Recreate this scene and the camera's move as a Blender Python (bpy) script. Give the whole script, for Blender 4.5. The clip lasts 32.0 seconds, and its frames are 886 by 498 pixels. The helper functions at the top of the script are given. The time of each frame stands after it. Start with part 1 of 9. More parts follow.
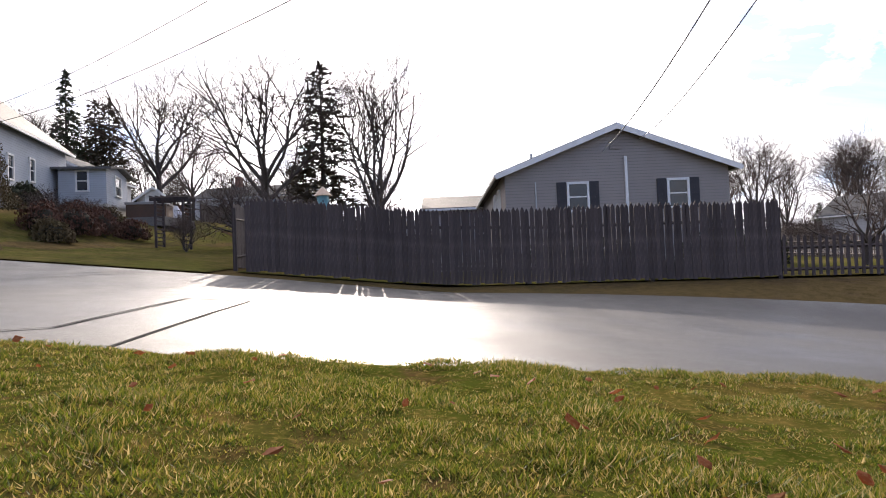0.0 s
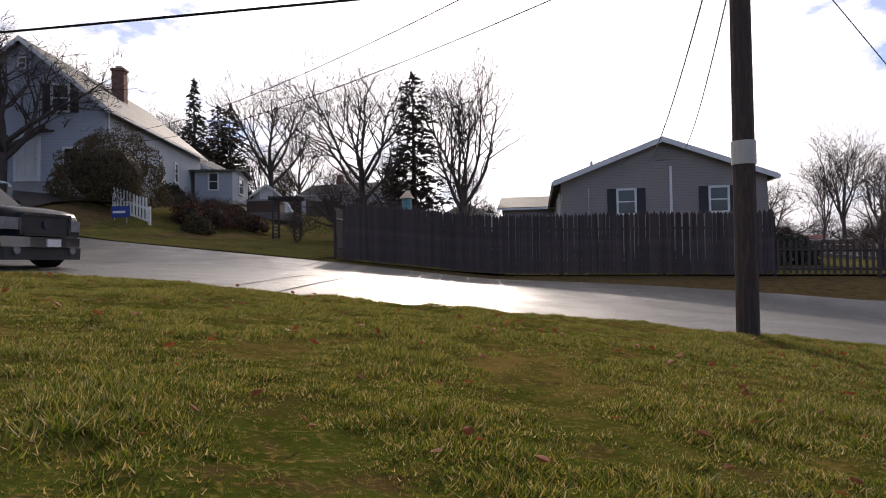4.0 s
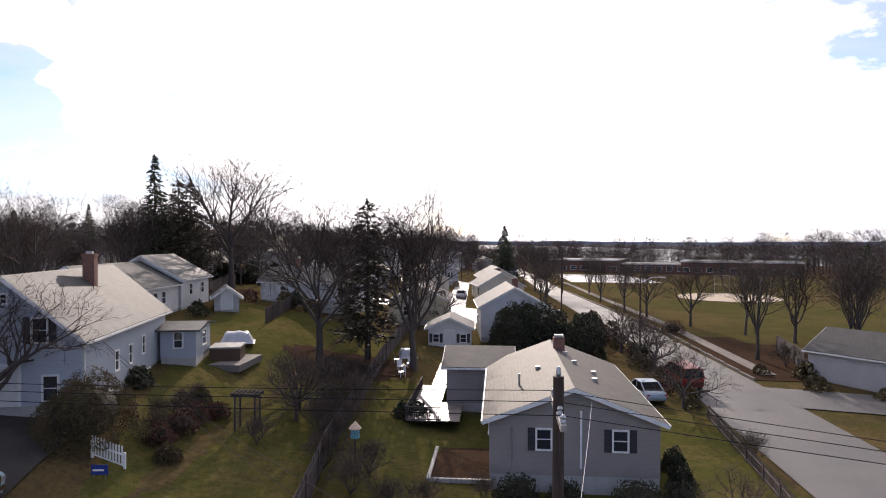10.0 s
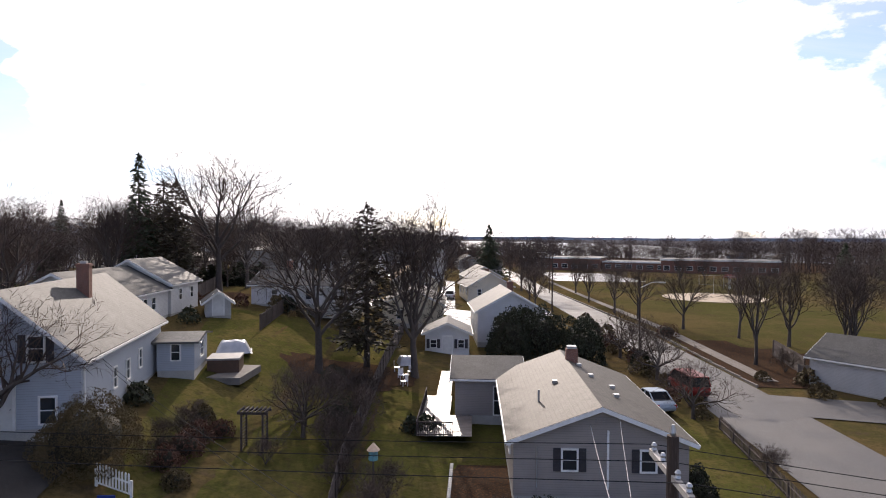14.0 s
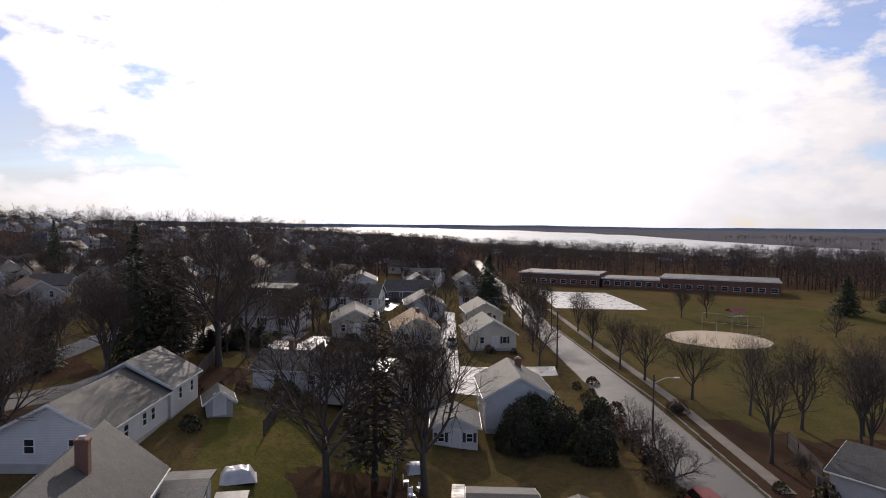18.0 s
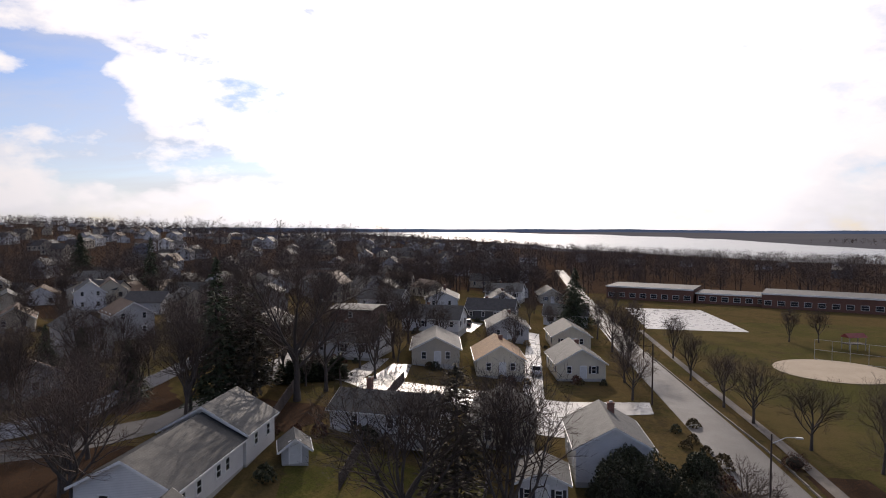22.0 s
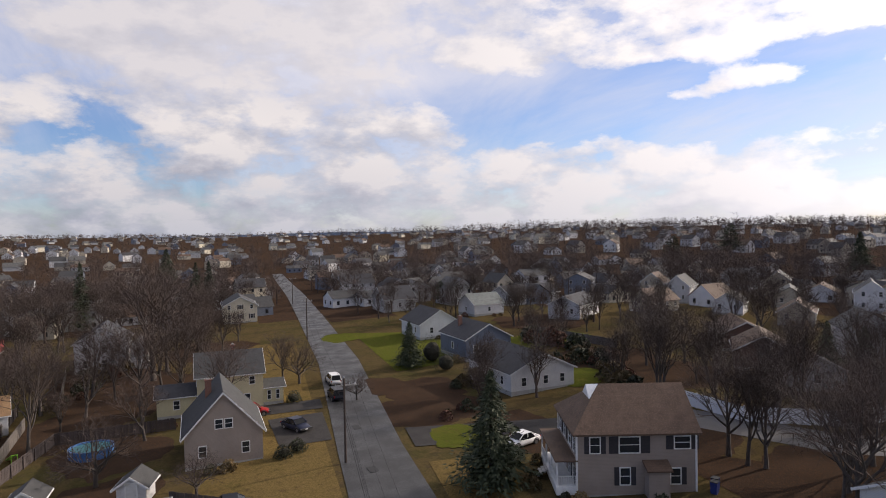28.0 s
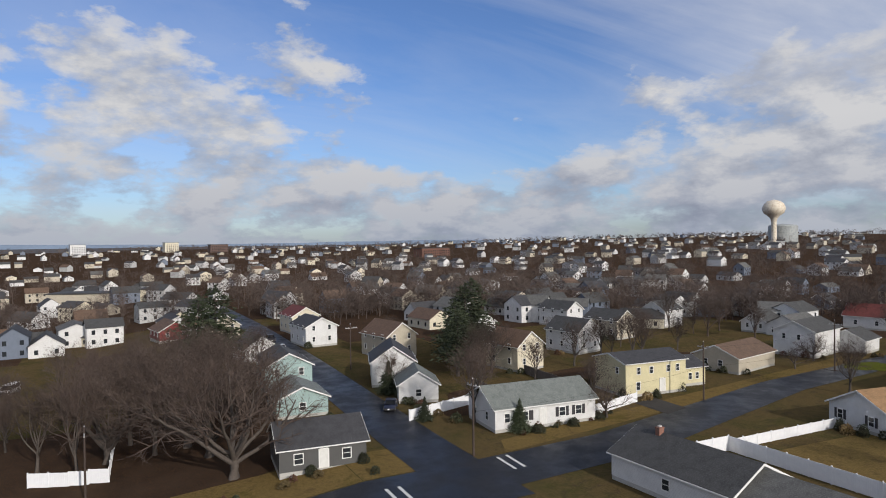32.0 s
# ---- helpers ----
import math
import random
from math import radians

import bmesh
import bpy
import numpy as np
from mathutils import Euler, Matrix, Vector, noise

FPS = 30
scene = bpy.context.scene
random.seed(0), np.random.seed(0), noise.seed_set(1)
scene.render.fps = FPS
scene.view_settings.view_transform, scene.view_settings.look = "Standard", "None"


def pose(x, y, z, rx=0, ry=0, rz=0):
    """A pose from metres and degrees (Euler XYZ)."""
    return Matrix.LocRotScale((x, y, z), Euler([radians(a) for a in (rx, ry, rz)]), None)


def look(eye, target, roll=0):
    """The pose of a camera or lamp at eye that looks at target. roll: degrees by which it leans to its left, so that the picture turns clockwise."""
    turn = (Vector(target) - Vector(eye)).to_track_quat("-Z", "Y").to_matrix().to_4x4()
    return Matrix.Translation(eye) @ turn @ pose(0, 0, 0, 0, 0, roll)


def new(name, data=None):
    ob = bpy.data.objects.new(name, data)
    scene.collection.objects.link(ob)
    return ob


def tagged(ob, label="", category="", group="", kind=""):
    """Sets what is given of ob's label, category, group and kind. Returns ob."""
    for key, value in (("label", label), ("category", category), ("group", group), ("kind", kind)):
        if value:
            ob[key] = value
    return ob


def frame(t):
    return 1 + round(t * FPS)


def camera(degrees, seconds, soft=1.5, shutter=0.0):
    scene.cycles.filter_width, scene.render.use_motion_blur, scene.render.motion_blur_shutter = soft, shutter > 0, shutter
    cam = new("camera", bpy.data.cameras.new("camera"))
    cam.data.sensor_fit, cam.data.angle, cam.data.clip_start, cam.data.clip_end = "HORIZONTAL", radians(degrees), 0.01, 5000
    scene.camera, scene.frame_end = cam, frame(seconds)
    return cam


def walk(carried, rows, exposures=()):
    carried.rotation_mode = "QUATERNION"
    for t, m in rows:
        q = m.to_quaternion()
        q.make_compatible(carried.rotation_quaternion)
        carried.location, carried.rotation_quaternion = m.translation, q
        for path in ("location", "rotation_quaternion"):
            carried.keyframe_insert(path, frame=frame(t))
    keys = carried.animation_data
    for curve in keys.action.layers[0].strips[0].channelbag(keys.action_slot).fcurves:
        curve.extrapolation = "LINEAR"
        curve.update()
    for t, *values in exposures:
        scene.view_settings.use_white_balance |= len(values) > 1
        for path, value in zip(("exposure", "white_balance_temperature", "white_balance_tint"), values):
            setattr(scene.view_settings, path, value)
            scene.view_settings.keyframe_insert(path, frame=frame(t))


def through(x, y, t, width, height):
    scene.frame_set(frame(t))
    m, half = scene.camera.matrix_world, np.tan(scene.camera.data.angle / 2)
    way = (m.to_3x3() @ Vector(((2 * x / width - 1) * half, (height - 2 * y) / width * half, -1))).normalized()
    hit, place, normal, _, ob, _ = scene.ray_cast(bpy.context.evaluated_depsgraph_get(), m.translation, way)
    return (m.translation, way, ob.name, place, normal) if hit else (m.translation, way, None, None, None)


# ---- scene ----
cam = camera(69.2, 32.0, 1.0)
METRES, EYE, TILT, LEAN, TURN = 50.0, 0.95, 2.04, 0.42, 0.0
ROWS = [
    (0.0, 0.0, 0.0, 0.0, -0.02, -0.65, 1.93),
    (0.5, 0.0035, -0.012, -0.0011, 4.74, -0.61, 2.03),
    (1.0, 0.01, -0.0319, 0.0017, 7.73, -0.53, 1.93),
    (1.5, 0.0185, -0.0565, 0.0051, 8.67, -0.54, 1.76),
    (2.0, 0.0272, -0.079, 0.0051, 8.76, -0.82, 1.41),
    (2.5, 0.0314, -0.0876, 0.0044, 8.69, -0.97, 0.99),
    (3.0, 0.0297, -0.0845, 0.0036, 8.44, -1.02, 0.79),
    (3.5, 0.0276, -0.0851, 0.0025, 8.31, -1.03, 0.83),
    (5.5, 0.0442, -0.1084, 0.0017, 9.15, -0.94, 0.87),
    (6.0, 0.0573, -0.1449, 0.0025, 8.54, -1.12, 0.76),
    (6.5, 0.0649, -0.1663, 0.0079, 8.35, -1.26, 0.42),
    (7.0, 0.0625, -0.1712, 0.0283, 7.94, -1.46, 0.06),
    (7.5, 0.0591, -0.1632, 0.0632, 7.91, -1.68, 0.28),
    (8.0, 0.0532, -0.1568, 0.1082, 7.54, -1.77, 0.17),
    (8.5, 0.0527, -0.1586, 0.1583, 6.56, -2.17, 0.2),
    (9.0, 0.0591, -0.1633, 0.203, 5.89, -2.47, -0.01),
    (9.5, 0.0606, -0.1668, 0.237, 5.63, -2.76, -0.11),
    (10.0, 0.0561, -0.1573, 0.2549, 4.96, -2.93, -0.32),
    (10.5, 0.0496, -0.1371, 0.2619, 4.18, -3.02, -0.59),
    (11.0, 0.0404, -0.1237, 0.2665, 3.82, -3.02, -0.69),
    (11.5, 0.0311, -0.1235, 0.2691, 3.08, -3.02, -0.69),
    (12.0, 0.0238, -0.1302, 0.2683, 2.57, -3.02, -0.7),
    (12.5, 0.0176, -0.1378, 0.2662, 2.13, -3.12, -0.7),
    (13.0, 0.0128, -0.1436, 0.2635, 1.77, -3.24, -0.65),
    (13.5, 0.0103, -0.138, 0.2601, 1.7, -3.26, -0.68),
    (14.0, 0.0074, -0.1328, 0.2715, 2.79, -3.35, -0.61),
    (14.5, 0.0039, -0.1362, 0.304, 2.87, -3.53, -0.66),
    (15.0, 0.0017, -0.1395, 0.3466, 3.21, -3.89, -0.64),
    (15.5, -0.0, -0.1345, 0.3775, 3.1, -4.27, -0.84),
    (17.5, -0.0262, -0.1007, 0.4533, 2.57, -4.36, -0.92),
    (18.0, -0.028, -0.0779, 0.4807, 2.27, -4.53, -0.93),
    (18.5, -0.0208, -0.047, 0.5062, 1.58, -4.7, -0.93),
    (19.0, -0.0123, -0.0149, 0.5272, 1.3, -4.62, -1.01),
    (19.5, -0.0099, 0.0026, 0.5403, 1.03, -4.45, -1.0),
    (20.0, -0.0124, 0.0061, 0.5454, 0.82, -4.34, -0.95),
    (20.5, -0.0178, 0.0065, 0.5449, 1.03, -4.3, -0.94),
    (21.0, -0.0258, 0.0083, 0.5449, 1.52, -4.26, -0.95),
    (21.5, -0.0351, 0.0118, 0.5434, 4.23, -4.25, -0.67),
    (22.0, -0.04, 0.0158, 0.5403, 9.5, -4.22, -0.22),
    (22.5, -0.044, 0.0142, 0.5387, 15.59, -4.18, 0.19),
    (23.0, -0.0459, 0.0147, 0.539, 19.46, -4.14, 0.39),
    (23.5, -0.0493, 0.0193, 0.5397, 22.0, -4.06, 0.52),
    (24.0, -0.0506, 0.0222, 0.5404, 24.98, -3.95, 0.64),
    (24.5, -0.0509, 0.0249, 0.5406, 27.07, -3.83, 0.68),
    (26.5, -0.0483, 0.0136, 0.5311, 33.73, -3.66, 0.67),
    (27.0, -0.0502, 0.0059, 0.5341, 46.28, -3.54, 1.58),
    (27.5, -0.0547, 0.0083, 0.5321, 59.59, -3.13, 2.34),
    (28.0, -0.0587, 0.0116, 0.53, 71.78, -2.64, 2.89),
    (28.5, -0.0651, 0.0141, 0.5287, 84.0, -2.01, 3.27),
    (29.0, -0.0683, 0.0168, 0.5274, 95.5, -1.39, 3.55),
    (29.5, -0.0748, 0.0166, 0.5256, 107.05, -0.71, 3.62),
    (30.0, -0.0803, 0.0141, 0.5264, 118.3, -0.12, 3.57),
    (30.5, -0.0823, 0.0157, 0.5279, 130.61, 0.39, 3.27),
    (31.0, -0.0843, 0.0164, 0.5285, 140.72, 0.73, 2.89),
    (31.5, -0.0852, 0.0159, 0.5292, 147.67, 0.84, 2.46),
    (32.0, -0.0865, 0.0165, 0.5298, 152.13, 0.85, 2.02),
]
walk(cam, [(t, pose(0, 0, EYE, TILT, LEAN, TURN) @ pose(METRES * x, METRES * y, METRES * z, 90 + pitch, roll, yaw)) for t, x, y, z, yaw, pitch, roll in ROWS],
     [(0, 0.52, 6600, 18), (2, 0.04, 6600, 19), (6, -0.34, 6600, 18), (9, -0.06, 6600, 20), (13, 0.06, 6600, 19), (15.5, 0.04, 6600, 19), (18, -0.6, 6600, 18), (24, -0.62, 6600, 18), (27, -0.42, 6650, 18), (30, -0.3, 6450, 15), (32, -0.68, 6200, 12)])

# ---- light ----
SUN_AZ, SUN_EL = 7.0, 24.0   # degrees left of +y, and above the horizon
sun_dir = Vector((-math.sin(radians(SUN_AZ)) * math.cos(radians(SUN_EL)), math.cos(radians(SUN_AZ)) * math.cos(radians(SUN_EL)), math.sin(radians(SUN_EL))))
sun_data = bpy.data.lights.new("sun", "SUN")
sun_data.energy, sun_data.angle, sun_data.color = 5.0, radians(0.6), (1.0, 0.91, 0.77)
sun = new("sun", sun_data)
sun.matrix_world = look(sun_dir * 100, (0, 0, 0))


def node(tree, kind, **values):
    n = tree.nodes.new(kind)
    for key, value in values.items():
        if key in n.inputs:
            n.inputs[key].default_value = value
    return n


def vmath(tree, op, a, b=None):
    n = tree.nodes.new("ShaderNodeVectorMath")
    n.operation = op
    for i, v in enumerate((a, b)):
        if v is None:
            continue
        if isinstance(v, (tuple, list, Vector)):
            n.inputs[i].default_value = v
        else:
            tree.links.new(v, n.inputs[i])
    return n


def fmath(tree, op, a, b=0.0, clamp=False):
    n = tree.nodes.new("ShaderNodeMath")
    n.operation, n.use_clamp = op, clamp
    for i, v in enumerate((a, b)):
        if isinstance(v, (int, float)):
            n.inputs[i].default_value = v
        else:
            tree.links.new(v, n.inputs[i])
    return n.outputs[0]


def ramp(tree, fac, stops):
    n = tree.nodes.new("ShaderNodeValToRGB")
    while len(n.color_ramp.elements) < len(stops):
        n.color_ramp.elements.new(0.5)
    for e, (p, c) in zip(n.color_ramp.elements, stops):
        e.position = p
        e.color = (c, c, c, 1) if isinstance(c, (int, float)) else (*c, 1)
    tree.links.new(fac, n.inputs[0])
    return n.outputs[0]


def mixc(tree, fac, a, b, mode="MIX"):
    n = tree.nodes.new("ShaderNodeMix")
    n.data_type, n.blend_type = "RGBA", mode
    ins = [s for s in n.inputs if s.type == "RGBA"]
    for sock, v in ((n.inputs[0], fac), (ins[0], a), (ins[1], b)):
        if isinstance(v, (int, float)):
            sock.default_value = v
        elif isinstance(v, (tuple, list)):
            sock.default_value = (*v, 1)
        else:
            tree.links.new(v, sock)
    return [s for s in n.outputs if s.type == "RGBA"][0]


world = bpy.data.worlds.new("sky")
scene.world = world
world.use_nodes = True
wt = world.node_tree
wt.nodes.clear()
w_out = wt.nodes.new("ShaderNodeOutputWorld")
w_bg = wt.nodes.new("ShaderNodeBackground")
sky = wt.nodes.new("ShaderNodeTexSky")
sky.sky_type, sky.sun_disc = "NISHITA", False
sky.sun_elevation, sky.sun_rotation = radians(SUN_EL), radians(-SUN_AZ)
sky.air_density, sky.dust_density, sky.ozone_density = 1.0, 0.6, 2.0
tc = wt.nodes.new("ShaderNodeTexCoord")
dirn = tc.outputs["Generated"]
sep = wt.nodes.new("ShaderNodeSeparateXYZ")
wt.links.new(dirn, sep.inputs[0])
up = fmath(wt, "MAXIMUM", sep.outputs[2], 0.0)
lift = fmath(wt, "ADD", up, 0.22)
plane = wt.nodes.new("ShaderNodeCombineXYZ")
wt.links.new(fmath(wt, "DIVIDE", sep.outputs[0], lift), plane.inputs[0])
wt.links.new(fmath(wt, "DIVIDE", sep.outputs[1], lift), plane.inputs[1])
toward = vmath(wt, "DOT_PRODUCT", dirn, tuple(sun_dir)).outputs["Value"]
ahead = fmath(wt, "MAXIMUM", toward, 0.0)
glow = fmath(wt, "POWER", ahead, 2.0)
aureole = fmath(wt, "POWER", ahead, 8.0)


def cloud_field(shift):
    """Cloud thickness over the sky, with the plane of clouds moved by shift."""
    squeezed = vmath(wt, "MULTIPLY", dirn, (1.0, 1.0, 2.1)).outputs[0]
    where = vmath(wt, "ADD", squeezed, shift).outputs[0]
    big = node(wt, "ShaderNodeTexNoise", Scale=1.9, Detail=2.0, Roughness=0.5)
    puff = node(wt, "ShaderNodeTexNoise", Scale=8.5, Detail=10.0, Roughness=0.58)
    wt.links.new(where, big.inputs["Vector"])
    wt.links.new(where, puff.inputs["Vector"])
    return fmath(wt, "ADD", fmath(wt, "MULTIPLY", big.outputs["Fac"], 0.3), fmath(wt, "SUBTRACT", fmath(wt, "MULTIPLY", puff.outputs["Fac"], 1.15), 0.225))


def step(value, a, b):
    """A smooth step from 0 at a to 1 at b."""
    n = wt.nodes.new("ShaderNodeMapRange")
    n.interpolation_type = "SMOOTHSTEP"
    n.inputs["From Min"].default_value, n.inputs["From Max"].default_value = min(a, b), max(a, b)
    n.inputs["To Min"].default_value, n.inputs["To Max"].default_value = (0.0, 1.0) if b > a else (1.0, 0.0)
    wt.links.new(value, n.inputs["Value"])
    return n.outputs[0]


def both(a, b):
    return fmath(wt, "MULTIPLY", a, b)


def stretch_of_sky(a0, a1, e0, e1, sa=5.0, se=1.5, slope=0.0):
    """How far a direction lies within a stretch of sky: degrees left of +y and degrees of height; slope: how the stretch climbs to its left."""
    tall = height if not slope else fmath(wt, "SUBTRACT", height, fmath(wt, "MULTIPLY", fmath(wt, "SUBTRACT", turned, (a0 + a1) / 2), slope))
    return both(both(step(turned, a0 - sa, a0 + sa), step(turned, a1 + sa, a1 - sa)), both(step(tall, e0 - se, e0 + se), step(tall, e1 + se, e1 - se)))


sway = node(wt, "ShaderNodeTexNoise", Scale=5.0, Detail=4.0, Roughness=0.55)
wt.links.new(vmath(wt, "MULTIPLY", dirn, (1.0, 1.0, 2.4)).outputs[0], sway.inputs["Vector"])
swaying = wt.nodes.new("ShaderNodeSeparateColor")
wt.links.new(sway.outputs["Color"], swaying.inputs[0])
turned = fmath(wt, "MULTIPLY", fmath(wt, "ARCTAN2", fmath(wt, "MULTIPLY", sep.outputs[0], -1.0), sep.outputs[1]), 57.2958)
turned = fmath(wt, "SUBTRACT", fmath(wt, "FLOORED_MODULO", fmath(wt, "ADD", turned, 450.0), 360.0), 90.0)
turned = fmath(wt, "ADD", turned, fmath(wt, "MULTIPLY", fmath(wt, "SUBTRACT", swaying.outputs[0], 0.5), 14.0))
height = fmath(wt, "MULTIPLY", fmath(wt, "ARCSINE", sep.outputs[2]), 57.2958)
height = fmath(wt, "ADD", height, fmath(wt, "MULTIPLY", fmath(wt, "SUBTRACT", swaying.outputs[1], 0.5), 5.0))
here = cloud_field((4.3, 2.2, 0.0))
sunward = cloud_field((4.3 + 0.04 * sun_dir.x, 2.2 + 0.04 * sun_dir.y, 0.07))
# the open stretches of blue, and the banks between them: share, degrees left of +y, degrees of height
OPEN = [(0.38, 36, 60, 7.2, 13.4, 3.5, 1.4, 0.0), (0.26, 58, 76, 8.6, 14.0, 5.0, 1.6, 0.17), (0.32, 138, 158, 6.5, 60, 5.0, 2.0, 0.0), (0.28, 116, 158, 13.5, 70, 8.0, 2.0, -0.03), (0.22, 158, 200, 16.5, 70, 6.0, 2.0, 0.0), (0.18, 26, 40, 3.4, 6.5, 4.0, 0.8, 0.02), (0.07, -60, -18, 7.0, 40, 6.0, 3.0, 0.0), (0.16, 200, 262, 8.0, 80, 10.0, 4.0, 0.0), (0.1, 12, 24, 3.6, 5.2, 4.0, 0.6, 0.0)]
cover = fmath(wt, "ADD", here, 0.13)
for share, a0, a1, e0, e1, sa, se, slope in OPEN:
    cover = fmath(wt, "SUBTRACT", cover, fmath(wt, "MULTIPLY", stretch_of_sky(a0, a1, e0, e1, sa, se, slope), share))
cover = fmath(wt, "ADD", cover, fmath(wt, "MULTIPLY", stretch_of_sky(45.0, 51.5, 10.4, 12.2, 2.2, 1.3, 0.1), 0.42))
cover = fmath(wt, "ADD", cover, fmath(wt, "MULTIPLY", glow, 0.1))
cloud = ramp(wt, cover, [(0.5, 0.0), (0.585, 0.66), (0.69, 1.0)])
veil = node(wt, "ShaderNodeTexNoise", Scale=0.9, Detail=9.0, Roughness=0.62, Distortion=0.8)
wt.links.new(vmath(wt, "MULTIPLY", plane.outputs[0], (0.5, 1.4, 1.0)).outputs[0], veil.inputs["Vector"])
thin = ramp(wt, veil.outputs["Fac"], [(0.36, 0.0), (0.66, 0.75)])
cirrus = fmath(wt, "ADD", both(thin, fmath(wt, "ADD", 0.35, fmath(wt, "MULTIPLY", step(turned, 152, 120), 0.4))), fmath(wt, "MULTIPLY", stretch_of_sky(62, 132, 11, 90, 9.0, 2.0, -0.02), 0.42), True)
cirrus = fmath(wt, "ADD", cirrus, fmath(wt, "MULTIPLY", both(step(turned, 90, 60), step(turned, -80, -40)), 0.1), True)
relief = fmath(wt, "MULTIPLY", fmath(wt, "SUBTRACT", here, sunward), 3.4)
shade = ramp(wt, fmath(wt, "ADD", 0.6, relief, True), [(0.0, (0.62, 0.65, 0.72)), (0.5, (0.83, 0.85, 0.89)), (1.0, (1.1, 1.08, 1.04))])
veiled = both(step(turned, 60, 80), step(turned, 130, 112))
shade = mixc(wt, fmath(wt, "MULTIPLY", both(veiled, step(height, 8.0, 14.0)), 0.6), shade, (0.86, 0.87, 0.92))
bright = fmath(wt, "ADD", 8.2, fmath(wt, "ADD", fmath(wt, "MULTIPLY", glow, 4.0), fmath(wt, "MULTIPLY", aureole, 12.0)))
shade = mixc(wt, fmath(wt, "MULTIPLY", glow, 1.15, True), shade, (1.0, 0.99, 0.97))
low = ramp(wt, up, [(0.0, (0.66, 0.71, 0.8)), (0.06, (0.8, 0.82, 0.87)), (0.16, 1.0)])
low = mixc(wt, fmath(wt, "MULTIPLY", glow, 1.15, True), low, (1.0, 1.0, 1.0))
shade = mixc(wt, 1.0, shade, low, "MULTIPLY")
lit = vmath(wt, "SCALE", shade)
wt.links.new(bright, lit.inputs["Scale"])
blue = mixc(wt, 1.0, sky.outputs[0], (0.98, 1.17, 1.55), "MULTIPLY")
blue = mixc(wt, cirrus, blue, (8.6, 8.8, 9.3))
wt.links.new(mixc(wt, cloud, blue, lit.outputs[0]), w_bg.inputs["Color"])
w_bg.inputs["Strength"].default_value = 0.115
wt.links.new(w_bg.outputs[0], w_out.inputs[0])

# ---- materials ----
MATS = {}


def surface(name, a, b, scale=4.0, rough=0.8, bump=0.2, fine_scale=60.0, c=None, spec=0.4, metal=0.0, rough_b=None, wave=None, vary=0.0, stretch=(1, 1, 1), bump_dist=0.01):
    """A weathered surface: two colours at a large scale, a third in fine grain, and relief."""
    if name in MATS:
        return MATS[name]
    m = bpy.data.materials.new(name)
    m.use_nodes = True
    t = m.node_tree
    p = t.nodes["Principled BSDF"]
    co = t.nodes.new("ShaderNodeTexCoord")
    mp = t.nodes.new("ShaderNodeMapping")
    mp.inputs["Scale"].default_value = stretch
    t.links.new(co.outputs["Object"], mp.inputs[0])
    n1 = node(t, "ShaderNodeTexNoise", Scale=scale, Detail=5.0, Roughness=0.6)
    n2 = node(t, "ShaderNodeTexNoise", Scale=fine_scale, Detail=4.0, Roughness=0.7)
    t.links.new(mp.outputs[0], n1.inputs["Vector"])
    t.links.new(mp.outputs[0], n2.inputs["Vector"])
    col = mixc(t, ramp(t, n1.outputs["Fac"], [(0.35, 0.0), (0.65, 1.0)]), a, b)
    if c:
        col = mixc(t, ramp(t, n2.outputs["Fac"], [(0.48, 0.0), (0.66, 1.0)]), col, c)
    if vary:
        oi = t.nodes.new("ShaderNodeObjectInfo")
        col = mixc(t, 1.0, col, ramp(t, oi.outputs["Random"], [(0.0, 1.0 - vary), (1.0, 1.0 + vary)]), "MULTIPLY")
    t.links.new(col, p.inputs["Base Color"])
    if rough_b is None:
        p.inputs["Roughness"].default_value = rough
    else:
        t.links.new(ramp(t, n1.outputs["Fac"], [(0.38, rough), (0.62, rough_b)]), p.inputs["Roughness"])
    p.inputs["Specular IOR Level"].default_value = spec
    p.inputs["Metallic"].default_value = metal
    if bump:
        height = n2.outputs["Fac"]
        if wave:
            axis, pitch = wave
            w = t.nodes.new("ShaderNodeTexWave")
            w.wave_profile, w.bands_direction = "SAW", axis
            w.inputs["Scale"].default_value = 0.314 / pitch
            t.links.new(co.outputs["Object"], w.inputs["Vector"])
            height = fmath(t, "ADD", fmath(t, "MULTIPLY", height, 0.25), w.outputs["Fac"])
            course = mixc(t, ramp(t, w.outputs["Fac"], [(0.06, 0.3), (0.16, 0.0), (0.94, 0.0), (1.0, 0.2)]), col, (0.015, 0.015, 0.016))
            t.links.new(course, p.inputs["Base Color"])
        bn = t.nodes.new("ShaderNodeBump")
        bn.inputs["Strength"].default_value = bump
        bn.inputs["Distance"].default_value = bump_dist
        t.links.new(height, bn.inputs["Height"])
        t.links.new(bn.outputs[0], p.inputs["Normal"])
    MATS[name] = m
    return m


def siding(name, rgb, dark=0.85):
    return surface("siding_" + name, rgb, tuple(v * dark for v in rgb), 0.7, 0.55, 0.6, 30.0, tuple(v * 0.93 for v in rgb), wave=("Z", 0.12), bump_dist=0.02)


def shingle(name, rgb):
    return surface("shingle_" + name, rgb, tuple(v * 0.66 for v in rgb), 1.1, 0.7, 0.6, 9.0, tuple(min(1, v * 1.45) for v in rgb), spec=0.2, wave=("Z", 0.085), bump_dist=0.02)


